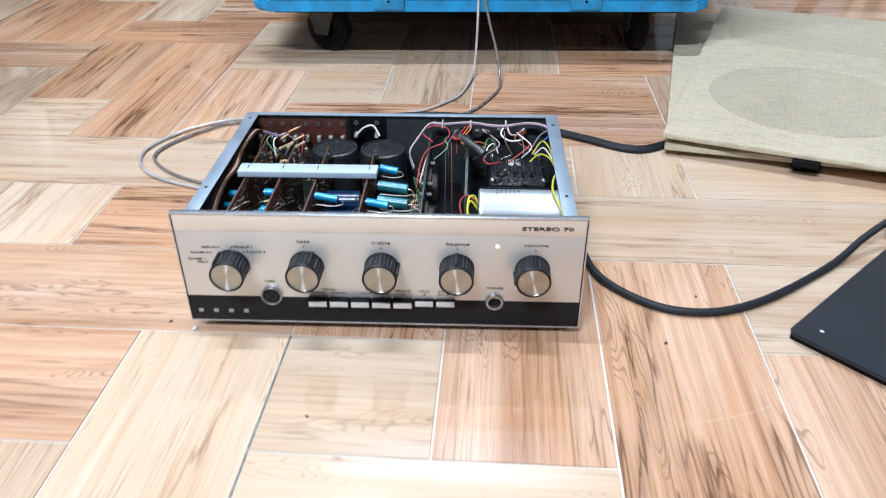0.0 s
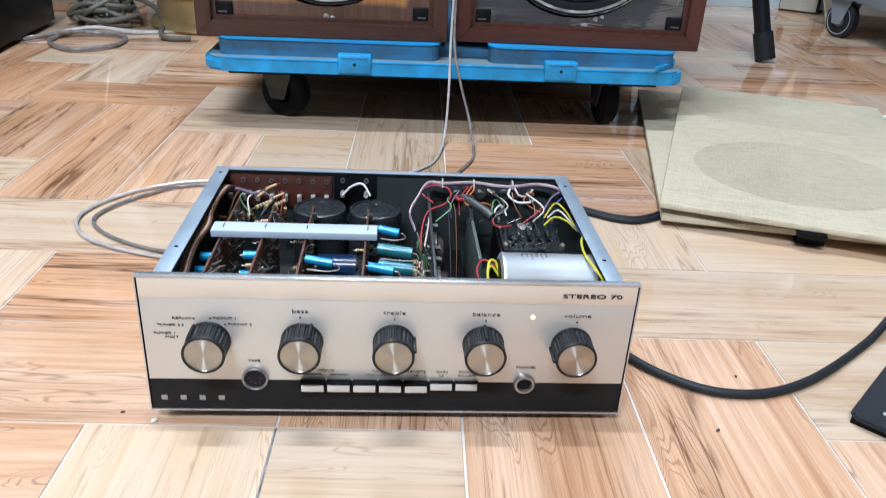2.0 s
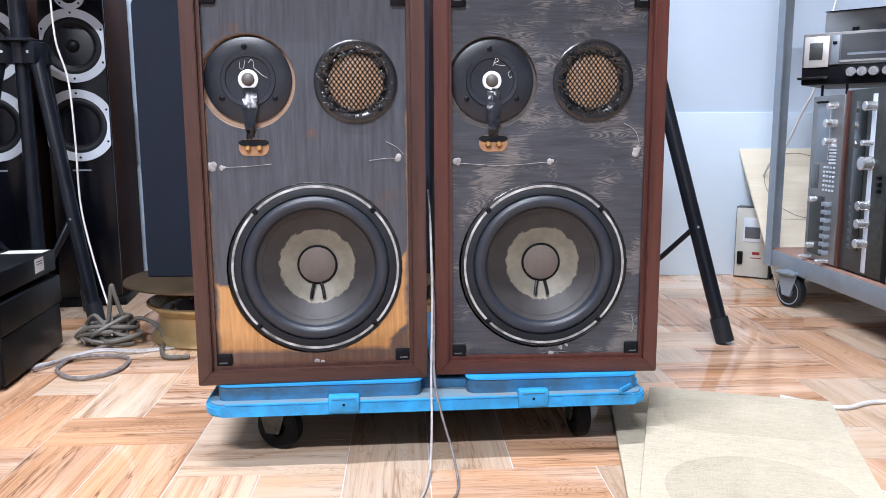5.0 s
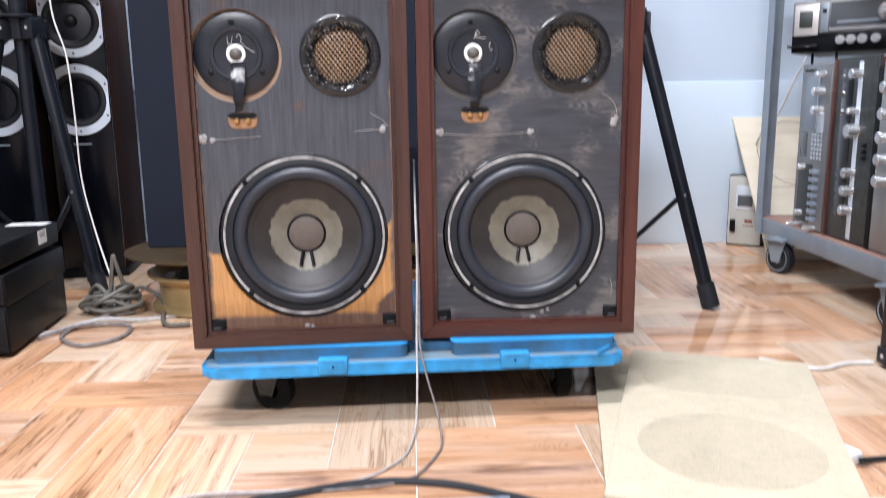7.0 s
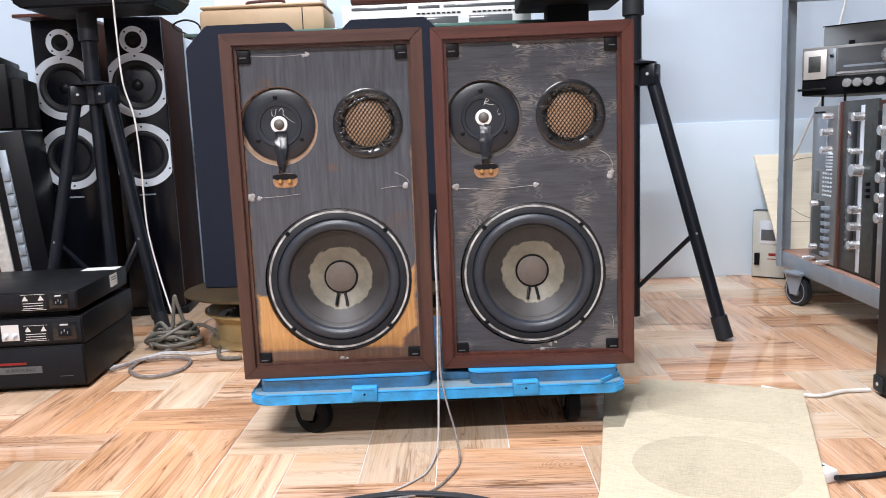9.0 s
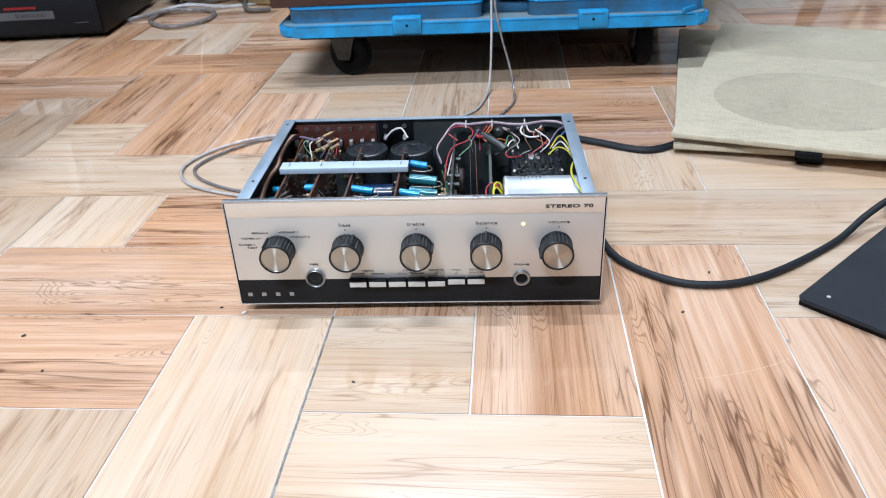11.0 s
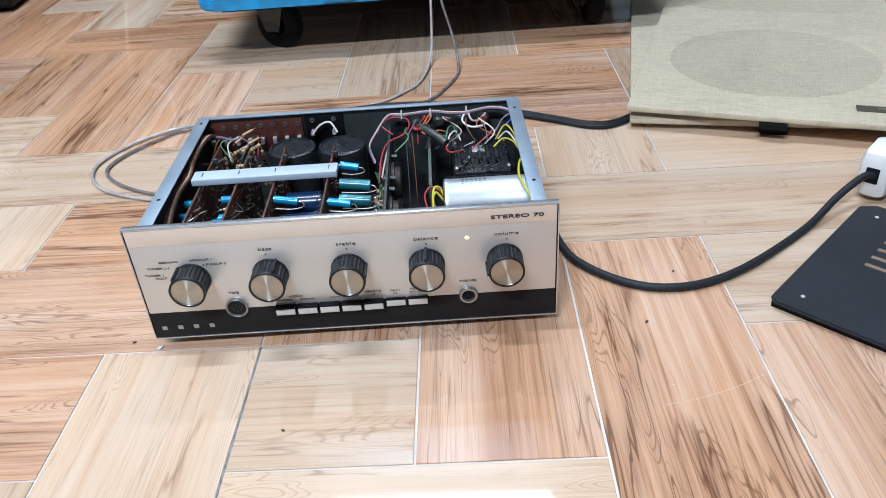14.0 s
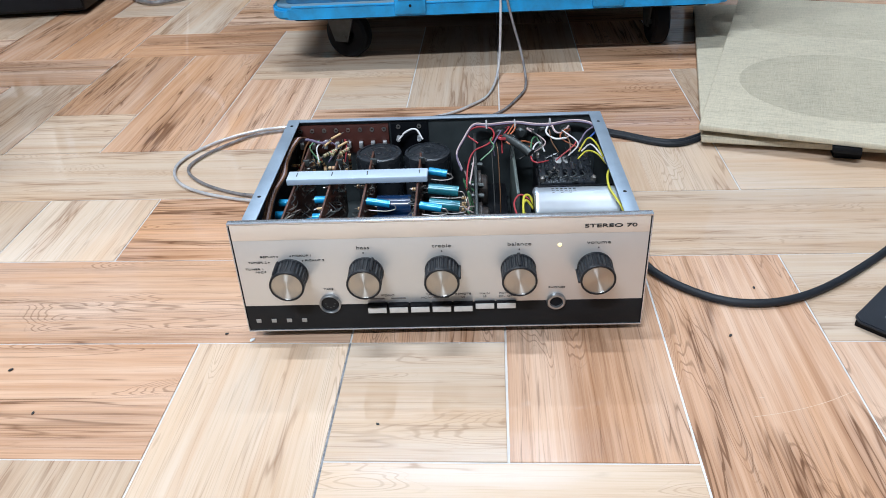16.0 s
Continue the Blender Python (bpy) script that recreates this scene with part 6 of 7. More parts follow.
M["gold_dark"] = surface("gold_dark", (0.15, 0.105, 0.06), 0.4, 0.6, color2=(0.09, 0.062, 0.035), scale=14)
rim_stand(pose(-0.458, 1.510, 0))
rim_stand(pose(-0.040, 1.545, 0))
chamfered("tall dark speaker with cut upper corners, on a round plate", pose(-0.452, 1.485, 0.1565), 0.342, True, True)
chamfered("tall dark speaker with cut upper corners, on a round plate", pose(-0.060, 1.485, 0.1565), 0.325, True, True)

# ---- glass shelf with things on it ----
shelf = thing("glass_shelf", "low glass shelf on dark posts, along the wall", "shelf", pose(0, 0, 0))
boxes("glass_top", (-0.735, 1.80, 0.905), (0.44, 2.17, 0.915), M["glass_edge"], shelf, 0.002, "green-edged glass plate")
for x in (-0.62, 0.0, 0.40):
    for y in (1.84, 2.13):
        part("post", rod(B(), (x, y, 0.0), (x, y, 0.9045), 0.016), M["black_satin"], shelf)
case = thing("tan_case", "tan leatherette case with rounded edges, on the glass shelf", "case", pose(-0.492, 1.90, 0.9155))
boxes("case_body", (-0.203, -0.06, 0.0), (0.203, 0.16, 0.078), M["tan_case"], case, 0.016)
boxes("case_lid", (-0.199, -0.055, 0.0785), (0.199, 0.155, 0.090), M["tan_case"], case, 0.007)
boxes("seam", (0.130, -0.0615, 0.004), (0.133, -0.0605, 0.074), M["black_matt"], case)
part("handle", tube(B(), [(-0.05, -0.035, 0.089), (-0.04, -0.035, 0.098), (0.06, -0.035, 0.100), (0.07, -0.035, 0.089)], 0.005, 8), M["red_brown"], case, "dark red handle")
deck = thing("cassette_deck", "silver double cassette deck, on the glass shelf", "cassette deck", pose(0.066, 1.866, 0.9155) @ Matrix.Diagonal((1.155, 1, 0.76, 1)))
boxes("deck_case", (-0.26, 0.004, 0.0), (0.26, 0.26, 0.098), M["face_silver"], deck, 0.003)
boxes("front_panel", (-0.262, -0.006, 0.001), (0.262, 0.0035, 0.097), M["white_plastic"], deck, 0.002)
for x0, x1 in ((-0.235, -0.07), (-0.05, 0.02), (0.02, 0.235)):
    boxes("display", (x0, -0.0075, 0.074), (x1 - 0.01, -0.0062, 0.086), M["smoked"], deck, 0.001)
for x0 in (-0.06, 0.09):
    boxes("cassette_door", (x0, -0.0075, 0.004), (x0 + 0.12, -0.0062, 0.038), M["smoked"], deck, 0.001, "dark cassette window")
for x0 in (-0.055, 0.10):
    for k in range(9):
        boxes("key", (x0 + 0.014 * k, -0.0085, 0.050), (x0 + 0.010 + 0.014 * k, -0.0062, 0.056), M["black_satin"], deck)
tray = thing("wooden_tray", "rounded brown wooden tray with pale inlay, on the deck", "tray", pose(0.045, 1.98, 0.9905))
part("tray_body", box(B(), (-0.255, -0.115, 0.0), (0.255, 0.115, 0.032), 0.013, seg=3), M["mahogany_x"], tray)
boxes("inlay", (-0.232, -0.1156, 0.017), (0.232, -0.1140, 0.026), M["raw_wood"], tray, 0.0005, "paler wooden inlay")
carton = thing("white_box", "white cardboard box with a red band, on the tan case", "box", pose(-0.492, 1.96, 0.9155 + 0.0905))
boxes("carton", (-0.165, -0.06, 0.0), (0.180, 0.09, 0.10), M["white_plastic"], carton, 0.002)
boxes("band", (-0.165, -0.0612, 0.001), (0.180, -0.0602, 0.006), M["red_brown"], carton)
single("thin_cable", tube(B(), [(-0.735, 1.84, 0.9185), (-0.775, 1.83, 0.945), (-0.740, 1.83, 0.962), (-0.705, 1.85, 0.955), (-0.698, 1.88, 0.930)], 0.003, 8), M["rubber"], "thin black cable loop on the shelf", "cable")


# ---- tripod stands ----
def tripod(label, hub, feet, top, r=0.0178):
    tp = thing("tripod_stand", label, "tripod", pose(0, 0, 0), "tripod stands")
    hx, hy, hz = hub
    part("pole", rod(B(), (hx, hy, max(0.04, min(f[2] for f in feet) + 0.03)), (hx, hy, hz), 0.0185, n=24), M["pole_black"], tp)
    part("mast", rod(B(), (hx, hy, hz + 0.0001), (hx, hy, top), 0.0225, n=24), M["pole_black"], tp)
    part("collar", lathe(B(), [(0.019, -0.036), (0.033, -0.034), (0.035, 0.018), (0.048, 0.020), (0.062, 0.022), (0.062, 0.027), (0.040, 0.031), (0.0226, 0.036)], 32), M["pole_black"], tp, "moulded plastic collar", pose(hx, hy, hz))
    part("upper_clamp", lathe(B(), [(0.0226, 0.15), (0.0285, 0.153), (0.0285, 0.235), (0.0226, 0.24)], 32), M["rubber"], tp, m=pose(hx, hy, hz))
    part("knob", rod(B(), (hx + 0.036, hy - 0.010, hz), (hx + 0.066, hy - 0.020, hz), 0.010, n=12), M["rubber"], tp)
    for f in feet:
        p, q = Vector(f), Vector((hx, hy, hz - 0.005))
        out = (Vector((p.x, p.y, 0)) - Vector((hx, hy, 0))).normalized() * 0.050
        q = q + out
        d = (q - p).normalized()
        leg = part("leg", rod(B(), p + d * 0.045, q - d * 0.010, r, n=20), M["pole_black"], tp)
        turned = pose(hx, hy, hz, 0, 0, math.degrees(math.atan2(out.y, out.x)))
        lug = part("hinge", box(B(), (0.022, -0.024, -0.036), (0.070, 0.024, 0.021), 0.006, turned), M["pole_black"], leg, "moulded hinge lug")
        part("bolt", rod(B(), turned @ Vector((0.050, -0.0265, -0.006)), turned @ Vector((0.050, 0.0265, -0.006)), 0.0042, n=10), M["aluminium"], lug)
        part("rubber_foot", rod(B(), p + Vector((0, 0, 0.004)), p + d * 0.065, r + 0.0045, r + 0.004, n=20), M["rubber"], leg)
        mid = p + (q - p) * 0.40
        part("brace", rod(B(), mid, (hx, hy, max(0.11, f[2] + 0.10)), 0.0065, n=10), M["pole_black"], leg)
        part("rivet", rod(B(), mid + Vector((-0.001, -r - 0.0015, 0)), mid + Vector((-0.001, -r + 0.002, 0)), 0.0032, n=10), M["steel_grey"], leg)
    return tp


tripod("black speaker tripod with rubber feet, beside the loudspeakers", (0.605, 1.47, 0.716), [(0.814, 1.322, 0.002), (0.43, 1.36, 0.002), (0.605, 1.74, 0.002)], 1.28)
tripod("black speaker tripod standing before the tower speakers", (-0.980, 1.68, 0.736), [(-0.803, 1.602, 0.002), (-1.158, 1.570, 0.002), (-0.893, 1.790, 0.002)], 0.9675)
hold = thing("lamp_tray", "black equipment tray on the tripod", "tray", pose(-0.920, 1.68, 0.9685))
bm = prism(B(), [(-0.22, 0.0), (-0.19, -0.02), (0.19, -0.02), (0.225, 0.012), (0.22, 0.09), (-0.22, 0.09)], -0.10, 0.12, pose(0, 0, 0.022, 90))
bmesh.ops.bevel(bm, geom=bm.edges[:], offset=0.006, segments=2, affect="EDGES")
part("tray_body", bm, M["black_satin"], hold)
boxes("switch_plate", (-0.03, -0.1215, 0.030), (0.00, -0.1205, 0.045), M["grey_label"], hold)
bs = thing("stage_speaker", "black loudspeaker on the tripod", "loudspeaker", pose(0.455, 1.62, 0.0))
boxes("cabinet", (-0.145, -0.08, 0.930), (0.145, 0.16, 1.25), M["black_matt"], bs, 0.006)
boxes("support_column", (-0.06, 0.02, 0.0), (0.06, 0.12, 0.9298), M["black_matt"], bs, 0.003)
part("lead", tube(B(), [(-0.036, -0.0825, 1.24), (-0.040, -0.0835, 1.10), (-0.050, -0.0835, 1.02), (-0.062, -0.0825, 0.94)], 0.0022, 8), M["white_cable"], bs, "thin white lead")

# ---- the pile of black units ----
PILE = pose(-0.783, 1.068, 0, 0, 0, 5.0)


def unit(label, m, w, d, z0, z1, mat="black_satin"):
    u = thing("hifi_unit", label, "hi-fi unit", PILE @ m, "stacked units")
    boxes("case", (-w, 0.004, z0), (0, d, z1), M[mat], u, 0.004)
    boxes("rear_panel", (-w + 0.004, 0.0, z0 + 0.006), (-0.004, 0.0038, z1 - 0.004), M["unit_panel"], u, 0.001)
    return u


M["unit_panel"] = surface("unit_panel", (0.009, 0.0105, 0.014), 0.5, 0.0, color2=(0.006, 0.007, 0.010), scale=12, spec=0.2)
M["speck"] = surface("speckled_black", (0.007, 0.007, 0.008), 0.4, color2=(0.005, 0.005, 0.006), scale=18, bump=0.1, bump_scale=500, spec=0.15)
u3 = unit("black unit with red and grey badge, under a pile", pose(0, 0, 0), 0.44, 0.345, 0.010, 0.1115, "speck")
for x in (-0.40, -0.04):
    for y in (0.05, 0.30):
        part("foot", lathe(B(), [(0, 0), (0.016, 0), (0.018, 0.010), (0, 0.010)], 20), M["rubber"], u3, m=pose(x, y, 0))
boxes("badge_red", (-0.205, -0.0012, 0.0690), (-0.135, 0.0, 0.0745), M["red_print"], u3, label="dark red strip")
boxes("badge_grey", (-0.225, -0.0012, 0.0474), (-0.100, 0.0, 0.0640), M["grey_label"], u3, label="grey badge strip")
words("SURROUND", 0.0115, pose(-0.150, -0.0016, 0.0555, 90), M["ink"], u3, stretch=1.1)
boxes("outline", (-0.060, -0.0008, 0.0360), (-0.030, 0.0, 0.0372), M["grey_label"], u3)
u2 = unit("slim black unit with socket panel, in a pile", pose(0.002, 0.002, 0), 0.43, 0.352, 0.1120, 0.1795)
u1 = unit("slim black unit with rear sockets and sticker, topping a pile", pose(-0.003, 0.001, 0), 0.43, 0.345, 0.1925, 0.2425)
boxes("spacer", (-0.41, 0.02, 0.1800), (-0.03, 0.32, 0.1920), M["black_matt"], u1, 0.002)


def inlet(u, x, z, s=1.0):
    p = part("mains_inlet", box(B(), (x - 0.030 * s, -0.0022, z - 0.024 * s), (x + 0.030 * s, -0.0002, z + 0.024 * s), 0.001), M["black_gloss"], u)
    part("pin_well", box(B(), (x - 0.016 * s, -0.0030, z - 0.014 * s), (x + 0.016 * s, -0.0021, z + 0.008 * s), 0.001), M["black_matt"], p)
    bm = B()
    for dx, dz in ((-0.008, -0.004), (0.0, 0.002), (0.008, -0.004)):
        box(bm, (x + dx * s - 0.001, -0.0045, z + dz * s - 0.003), (x + dx * s + 0.001, -0.0029, z + dz * s + 0.003))
    part("pin", bm, M["steel_grey"], p)
    part("print_bar", box(B(), (x - 0.010 * s, -0.0026, z + 0.015 * s), (x + 0.010 * s, -0.0022, z + 0.019 * s)), M["ink_white"], p)


def warning(u, x, z):
    p = part("warning_label", box(B(), (x - 0.028, -0.0012, z - 0.019), (x + 0.028, -0.0002, z + 0.019)), M["panel_black"], u)
    bm = B()
    for s in (-1, 1):
        prism(bm, [(x + s * 0.018 - 0.007, z + 0.004), (x + s * 0.018 + 0.007, z + 0.004), (x + s * 0.018, z + 0.016)], 0.0012, 0.0018, FRONT)
    for k in range(3):
        box(bm, (x - 0.024, -0.0018, z - 0.003 - 0.006 * k), (x + 0.022, -0.0012, z - 0.0015 - 0.006 * k))
    for z2 in (-0.0185, 0.018):
        box(bm, (x - 0.028, -0.0016, z + z2), (x + 0.028, -0.0012, z + z2 + 0.0008))
    part("print", bm, M["ink_white"], p)


inlet(u1, -0.042, 0.2190, 0.72)
warning(u1, -0.100, 0.2180)
inlet(u2, -0.041, 0.1460, 0.90)
warning(u2, -0.107, 0.1440)
for x in (-0.166, -0.222):
    pl = part("socket_plate", box(B(), (x - 0.020, -0.0012, 0.128), (x + 0.020, -0.0002, 0.166)), M["ink_white"], u2)
    for k, mat in ((-1, "white_plastic"), (1, "red_print")):
        part("phono_socket", lathe(B(), [(0, 0.013), (0.0042, 0.013), (0.0046, 0.010), (0.0058, 0.004), (0.0062, 0.0005)], 16, FRONT), M["silver_ring"], pl, m=pose(x + k * 0.010, -0.0012, 0.140))
boxes("sticker", (-0.0006, 0.215, 0.2060), (0.0004, 0.268, 0.2380), M["white_plastic"], u1, label="white paper sticker")
boxes("sticker_top", (-0.100, 0.285, 0.2423), (-0.008, 0.335, 0.2429), M["white_plastic"], u1, label="white paper sticker")
for k in range(2):
    boxes("print_bar", (0.0005, 0.224, 0.229 - 0.006 * k), (0.0009, 0.258, 0.2315 - 0.006 * k), M["grey_label"], u1)

# ---- receiver standing on its side behind the pile, and a black unit on it ----
rc = thing("receiver", "silver-faced receiver with wooden case, standing on end", "receiver", pose(-1.190, 1.62, 0.0370, 0, -5, 14))
boxes("wood_case", (-0.42, 0.004, 0.0), (-0.0815, 0.30, 0.60), M["mahogany_z"], rc, 0.003)
boxes("face_plate", (-0.081, -0.002, 0.0), (-0.045, 0.30, 0.60), M["white_frame"], rc, 0.002, "silver front plate")
boxes("dark_side", (-0.0445, 0.004, 0.01), (0.055, 0.30, 0.592), M["black_satin"], rc, 0.001)
boxes("key_strip", (-0.020, -0.004, 0.02), (0.004, 0.0035, 0.54), M["steel_grey"], rc, 0.001)
for z in (0.515, 0.105, 0.080, 0.055):
    r = 0.013 if z > 0.5 else 0.005
    part("knob", rod(B(), (-0.034 if z > 0.5 else 0.010, 0.0035, z), (-0.034 if z > 0.5 else 0.010, -0.022, z), r, r * 0.9, n=16), M["chrome"], rc)
for k in range(11):
    boxes("key", (-0.018, -0.010, 0.068 + 0.038 * k), (0.002, -0.0045, 0.098 + 0.038 * k), M["steel_grey"], rc, 0.001)
ub = thing("black_receiver", "black hi-fi unit with a row of knobs, on the receiver", "hi-fi unit", pose(-1.285, 1.60, 0.6375, 0, 0, 18))
boxes("case", (-0.40, 0.0, 0.0), (0.078, 0.30, 0.19), M["black_satin"], ub, 0.004)
boxes("sloped_top", (-0.39, 0.02, 0.1905), (0.06, 0.28, 0.215), M["black_satin"], ub, 0.006)
for k in range(4):
    part("knob", rod(B(), (-0.06 + 0.03 * k, -0.016, 0.15), (-0.06 + 0.03 * k, -0.0005, 0.15), 0.008, n=12), M["steel_grey"], ub)
boxes("lower_case", (0.0785, 0.03, 0.0), (0.115, 0.30, 0.15), M["black_matt"], ub, 0.004)

# ---- cable heap ----
rr = random.Random(21)
heap = B()
pts, turn = [(-0.80, 1.46, 0.0075), (-0.74, 1.45, 0.0075)], 0.0
for k in range(34):
    turn += rr.uniform(0.8, 1.9) * (1 if rr.random() < 0.85 else -1)
    r = rr.uniform(0.035, 0.085)
    pts.append((-0.700 + r * math.cos(turn), 1.430 + 0.7 * r * math.sin(turn), 0.0085 + rr.uniform(0.0, 0.11) * (1 - r / 0.12)))
pts += [(-0.705, 1.42, 0.06), (-0.695, 1.42, 0.125), (-0.690, 1.42, 0.150), (-0.684, 1.42, 0.125), (-0.665, 1.43, 0.055), (-0.635, 1.44, 0.062), (-0.590, 1.44, 0.040), (-0.565, 1.40, 0.012), (-0.550, 1.33, 0.0075), (-0.520, 1.275, 0.0075), (-0.470, 1.275, 0.0075)]
tube(heap, pts, 0.0054, 8, 6)
single("tangled_cable", heap, M["grey_cable"], "tangled heap of olive grey cable on the floor", "cable")
single("cable_loop", tube(B(), [(-0.690, 1.40, 0.0065), (-0.735, 1.31, 0.0065), (-0.738, 1.20, 0.0065), (-0.665, 1.133, 0.0065), (-0.603, 1.180, 0.0065), (-0.606, 1.270, 0.0065), (-0.660, 1.295, 0.0075), (-0.730, 1.270, 0.0120), (-0.790, 1.200, 0.0065)], 0.0042, 8), M["clear_cable_dark"], "loop of grey cable on the floor", "cable")
for off in (0.0, 0.014):
    single("speaker_cable", tube(B(), [(-0.93, 1.170 + off, 0.004), (-0.79, 1.236 + off, 0.004), (-0.72, 1.282 + off, 0.0150), (-0.676, 1.305 + off, 0.016), (-0.60, 1.335 + off, 0.004), (-0.51, 1.372 + off, 0.004), (-0.40, 1.392 + off, 0.004), (-0.25, 1.40 + off, 0.004)], 0.0030, 8), M["clear_cable"], "whitish speaker cable along the floor", "cable", group="speaker cables")
single("hanging_cable", tube(B(), [(-0.839, 1.55, 0.982), (-0.838, 1.55, 0.86), (-0.833, 1.55, 0.747), (-0.810, 1.55, 0.650), (-0.804, 1.55, 0.504), (-0.803, 1.55, 0.338), (-0.772, 1.525, 0.206), (-0.725, 1.475, 0.095), (-0.703, 1.440, 0.071), (-0.700, 1.425, 0.020)], 0.0024, 8), M["white_cable"], "thin white cable hanging from the tripod tray", "cable")

# ---- the rack ----
RACK = pose(1.1740, 1.885, 0, 0, 0, -2.0) @ pose(-1.138, -1.866, 0)
rack = thing("equipment_trolley", "grey steel trolley with a worn wooden deck, on casters", "trolley", RACK)
RX0, RX1, RY0, RY1, RZ = 1.143, 1.64, 0.98, 1.86, 0.150
boxes("deck_board", (RX0 + 0.004, RY0, RZ - 0.018), (RX1, RY1, RZ), M["deck_wood"], rack, 0.002, "worn reddish board")
bm = B()
box(bm, (RX0 - 0.001, RY0, RZ - 0.052), (RX0 + 0.0035, RY1, RZ - 0.002), 0.0008)
box(bm, (RX0 + 0.0036, RY0, RZ - 0.052), (RX0 + 0.045, RY1, RZ - 0.0485), 0.0008)
box(bm, (RX0, RY1 + 0.0005, RZ - 0.052), (RX1, RY1 + 0.005, RZ - 0.002), 0.0008)
box(bm, (RX0, RY0 - 0.005, RZ - 0.052), (RX1, RY0 - 0.0005, RZ - 0.002), 0.0008)
part("angle_frame", bm, M["steel_grey"], rack, "grey painted angle iron")
for px, py, sy in ((RX0 - 0.005, RY1 + 0.006, -1), (RX1, RY1 + 0.006, -1), (RX0 - 0.005, RY0 - 0.045, 1), (RX1, RY0 - 0.045, 1)):
    bm = B()
    box(bm, (px, py, RZ - 0.055), (px + 0.045, py + 0.0035, 1.30))
    box(bm, (px, py + sy * 0.020 - 0.020 + (0.0036 if sy > 0 else -0.0001), RZ - 0.055), (px + 0.0035, py + sy * 0.020 + 0.020, 1.30))
    part("post", bm, M["steel_grey"], rack, "grey angle iron upright")
boxes("upper_shelf", (RX0, RY0, 0.945), (RX1, RY1, 0.963), M["steel_grey"], rack, 0.001)
for cx, cy in ((1.140, 1.68), (1.58, 1.70), (1.140, 1.08), (1.58, 1.08)):
    w = part("caster", lathe(B(), [(0.018, -0.014), (0.040, -0.014), (0.046, -0.010), (0.0465, 0), (0.046, 0.010), (0.040, 0.014), (0.018, 0.014)], 40, pose(cx, cy, 0.0465, 0, 90, 22)), M["rubber"], rack, "black rubber caster with grey hub")
    part("hub", lathe(B(), [(0, -0.0150), (0.008, -0.0150), (0.010, -0.011), (0.030, -0.0105), (0.036, -0.0145), (0.0385, -0.0143), (0.0385, 0.0143), (0, 0.0143)], 40, pose(cx, cy, 0.0465, 0, 90, 22)), M["steel_grey"], w)
    bm = B()
    for s in (-1, 1):
        prism(bm, [(-0.014, 0.036), (0.014, 0.036), (0.034, 0.100), (-0.034, 0.100)], s * 0.020 - 0.0015, s * 0.020 + 0.0015, pose(cx, cy, 0, 0, 0, 22) @ pose(0, 0, 0, 90, 0, 90))
    box(bm, (-0.035, -0.035, 0.1002), (0.035, 0.035, 0.1070), 0.001, pose(cx, cy, 0, 0, 0, 22))
    part("fork", bm, M["steel_grey"], w)

# units standing on end on the deck, faces toward -x


def face_unit(name, label, y1, y0, z1, x, case_mat, face_mat, depth=0.30):
    u = thing(name, label, "hi-fi unit", RACK @ pose(x, 0, RZ + 0.0005), "units on the trolley")
    boxes("case", (0.010, y0 + 0.003, 0.0), (depth, y1 - 0.003, z1), M[case_mat], u, 0.003)
    boxes("face_plate", (0.0, y0, 0.004), (0.0095, y1, z1 + 0.004), M[face_mat], u, 0.0015)
    return u


def dial(u, y, z, r, length, mat="chrome"):
    part("knob", lathe(B(), [(0, length), (r * 0.85, length), (r, length - 0.002), (r * 0.97, 0.004), (r * 1.08, 0.002), (r * 1.08, 0.0002), (0, 0.0002)], 24, pose(0, y, z, 0, -90, 0)), M[mat], u)


tuner = face_unit("tuner", "silver tuner with knobs and keypad, upended on the trolley", 1.660, 1.495, 0.455, 1.160, "steel_dark", "face_silver")
boxes("scale_window", (-0.0012, 1.550, 0.280), (0.0, 1.629, 0.425), M["steel_grey"], tuner, 0.0006, "long glass scale window")
boxes("scale_line", (-0.0020, 1.558, 0.285), (-0.0013, 1.560, 0.420), M["ink_white"], tuner)
boxes("display", (-0.0012, 1.605, 0.205), (0.0, 1.642, 0.272), M["smoked"], tuner, 0.0006)
for i in range(4):
    for k in range(6):
        part("key", box(B(), (-0.003, 1.519 + 0.0165 * i, 0.201 + 0.0125 * k), (-0.0002, 1.527 + 0.0165 * i, 0.2065 + 0.0125 * k), 0.0008), M["silver_ring"], tuner)
boxes("lower_window", (-0.0012, 1.562, 0.020), (0.0, 1.642, 0.185), M["steel_dark"], tuner, 0.0006)
for k in range(7):
    part("slide_key", box(B(), (-0.016, 1.522, 0.030 + 0.022 * k), (-0.0002, 1.550, 0.041 + 0.022 * k), 0.001), M["chassis"], tuner)
for y, z, r, ln in ((1.532, 0.430, 0.009, 0.026), (1.532, 0.385, 0.011, 0.030), (1.532, 0.335, 0.011, 0.030), (1.611, 0.175, 0.009, 0.020), (1.611, 0.045, 0.009, 0.020), (1.623, 0.010, 0.006, 0.035), (1.526, 0.012, 0.006, 0.035)):
    dial(tuner, y, z, r, ln)
for k in range(6):
    part("push_key", box(B(), (-0.010, 1.518, 0.276 + 0.009 * k), (-0.0002, 1.538, 0.281 + 0.009 * k), 0.0006), M["silver_ring"], tuner)
for k in range(3):
    dial(tuner, 1.623 - 0.022 * k, 0.442, 0.003, 0.010, "black_satin")
wr = face_unit("wood_receiver", "wood-cased silver receiver with big knobs, upended on the trolley", 1.477, 1.288, 0.465, 1.166, "mahogany_z", "steel_dark")
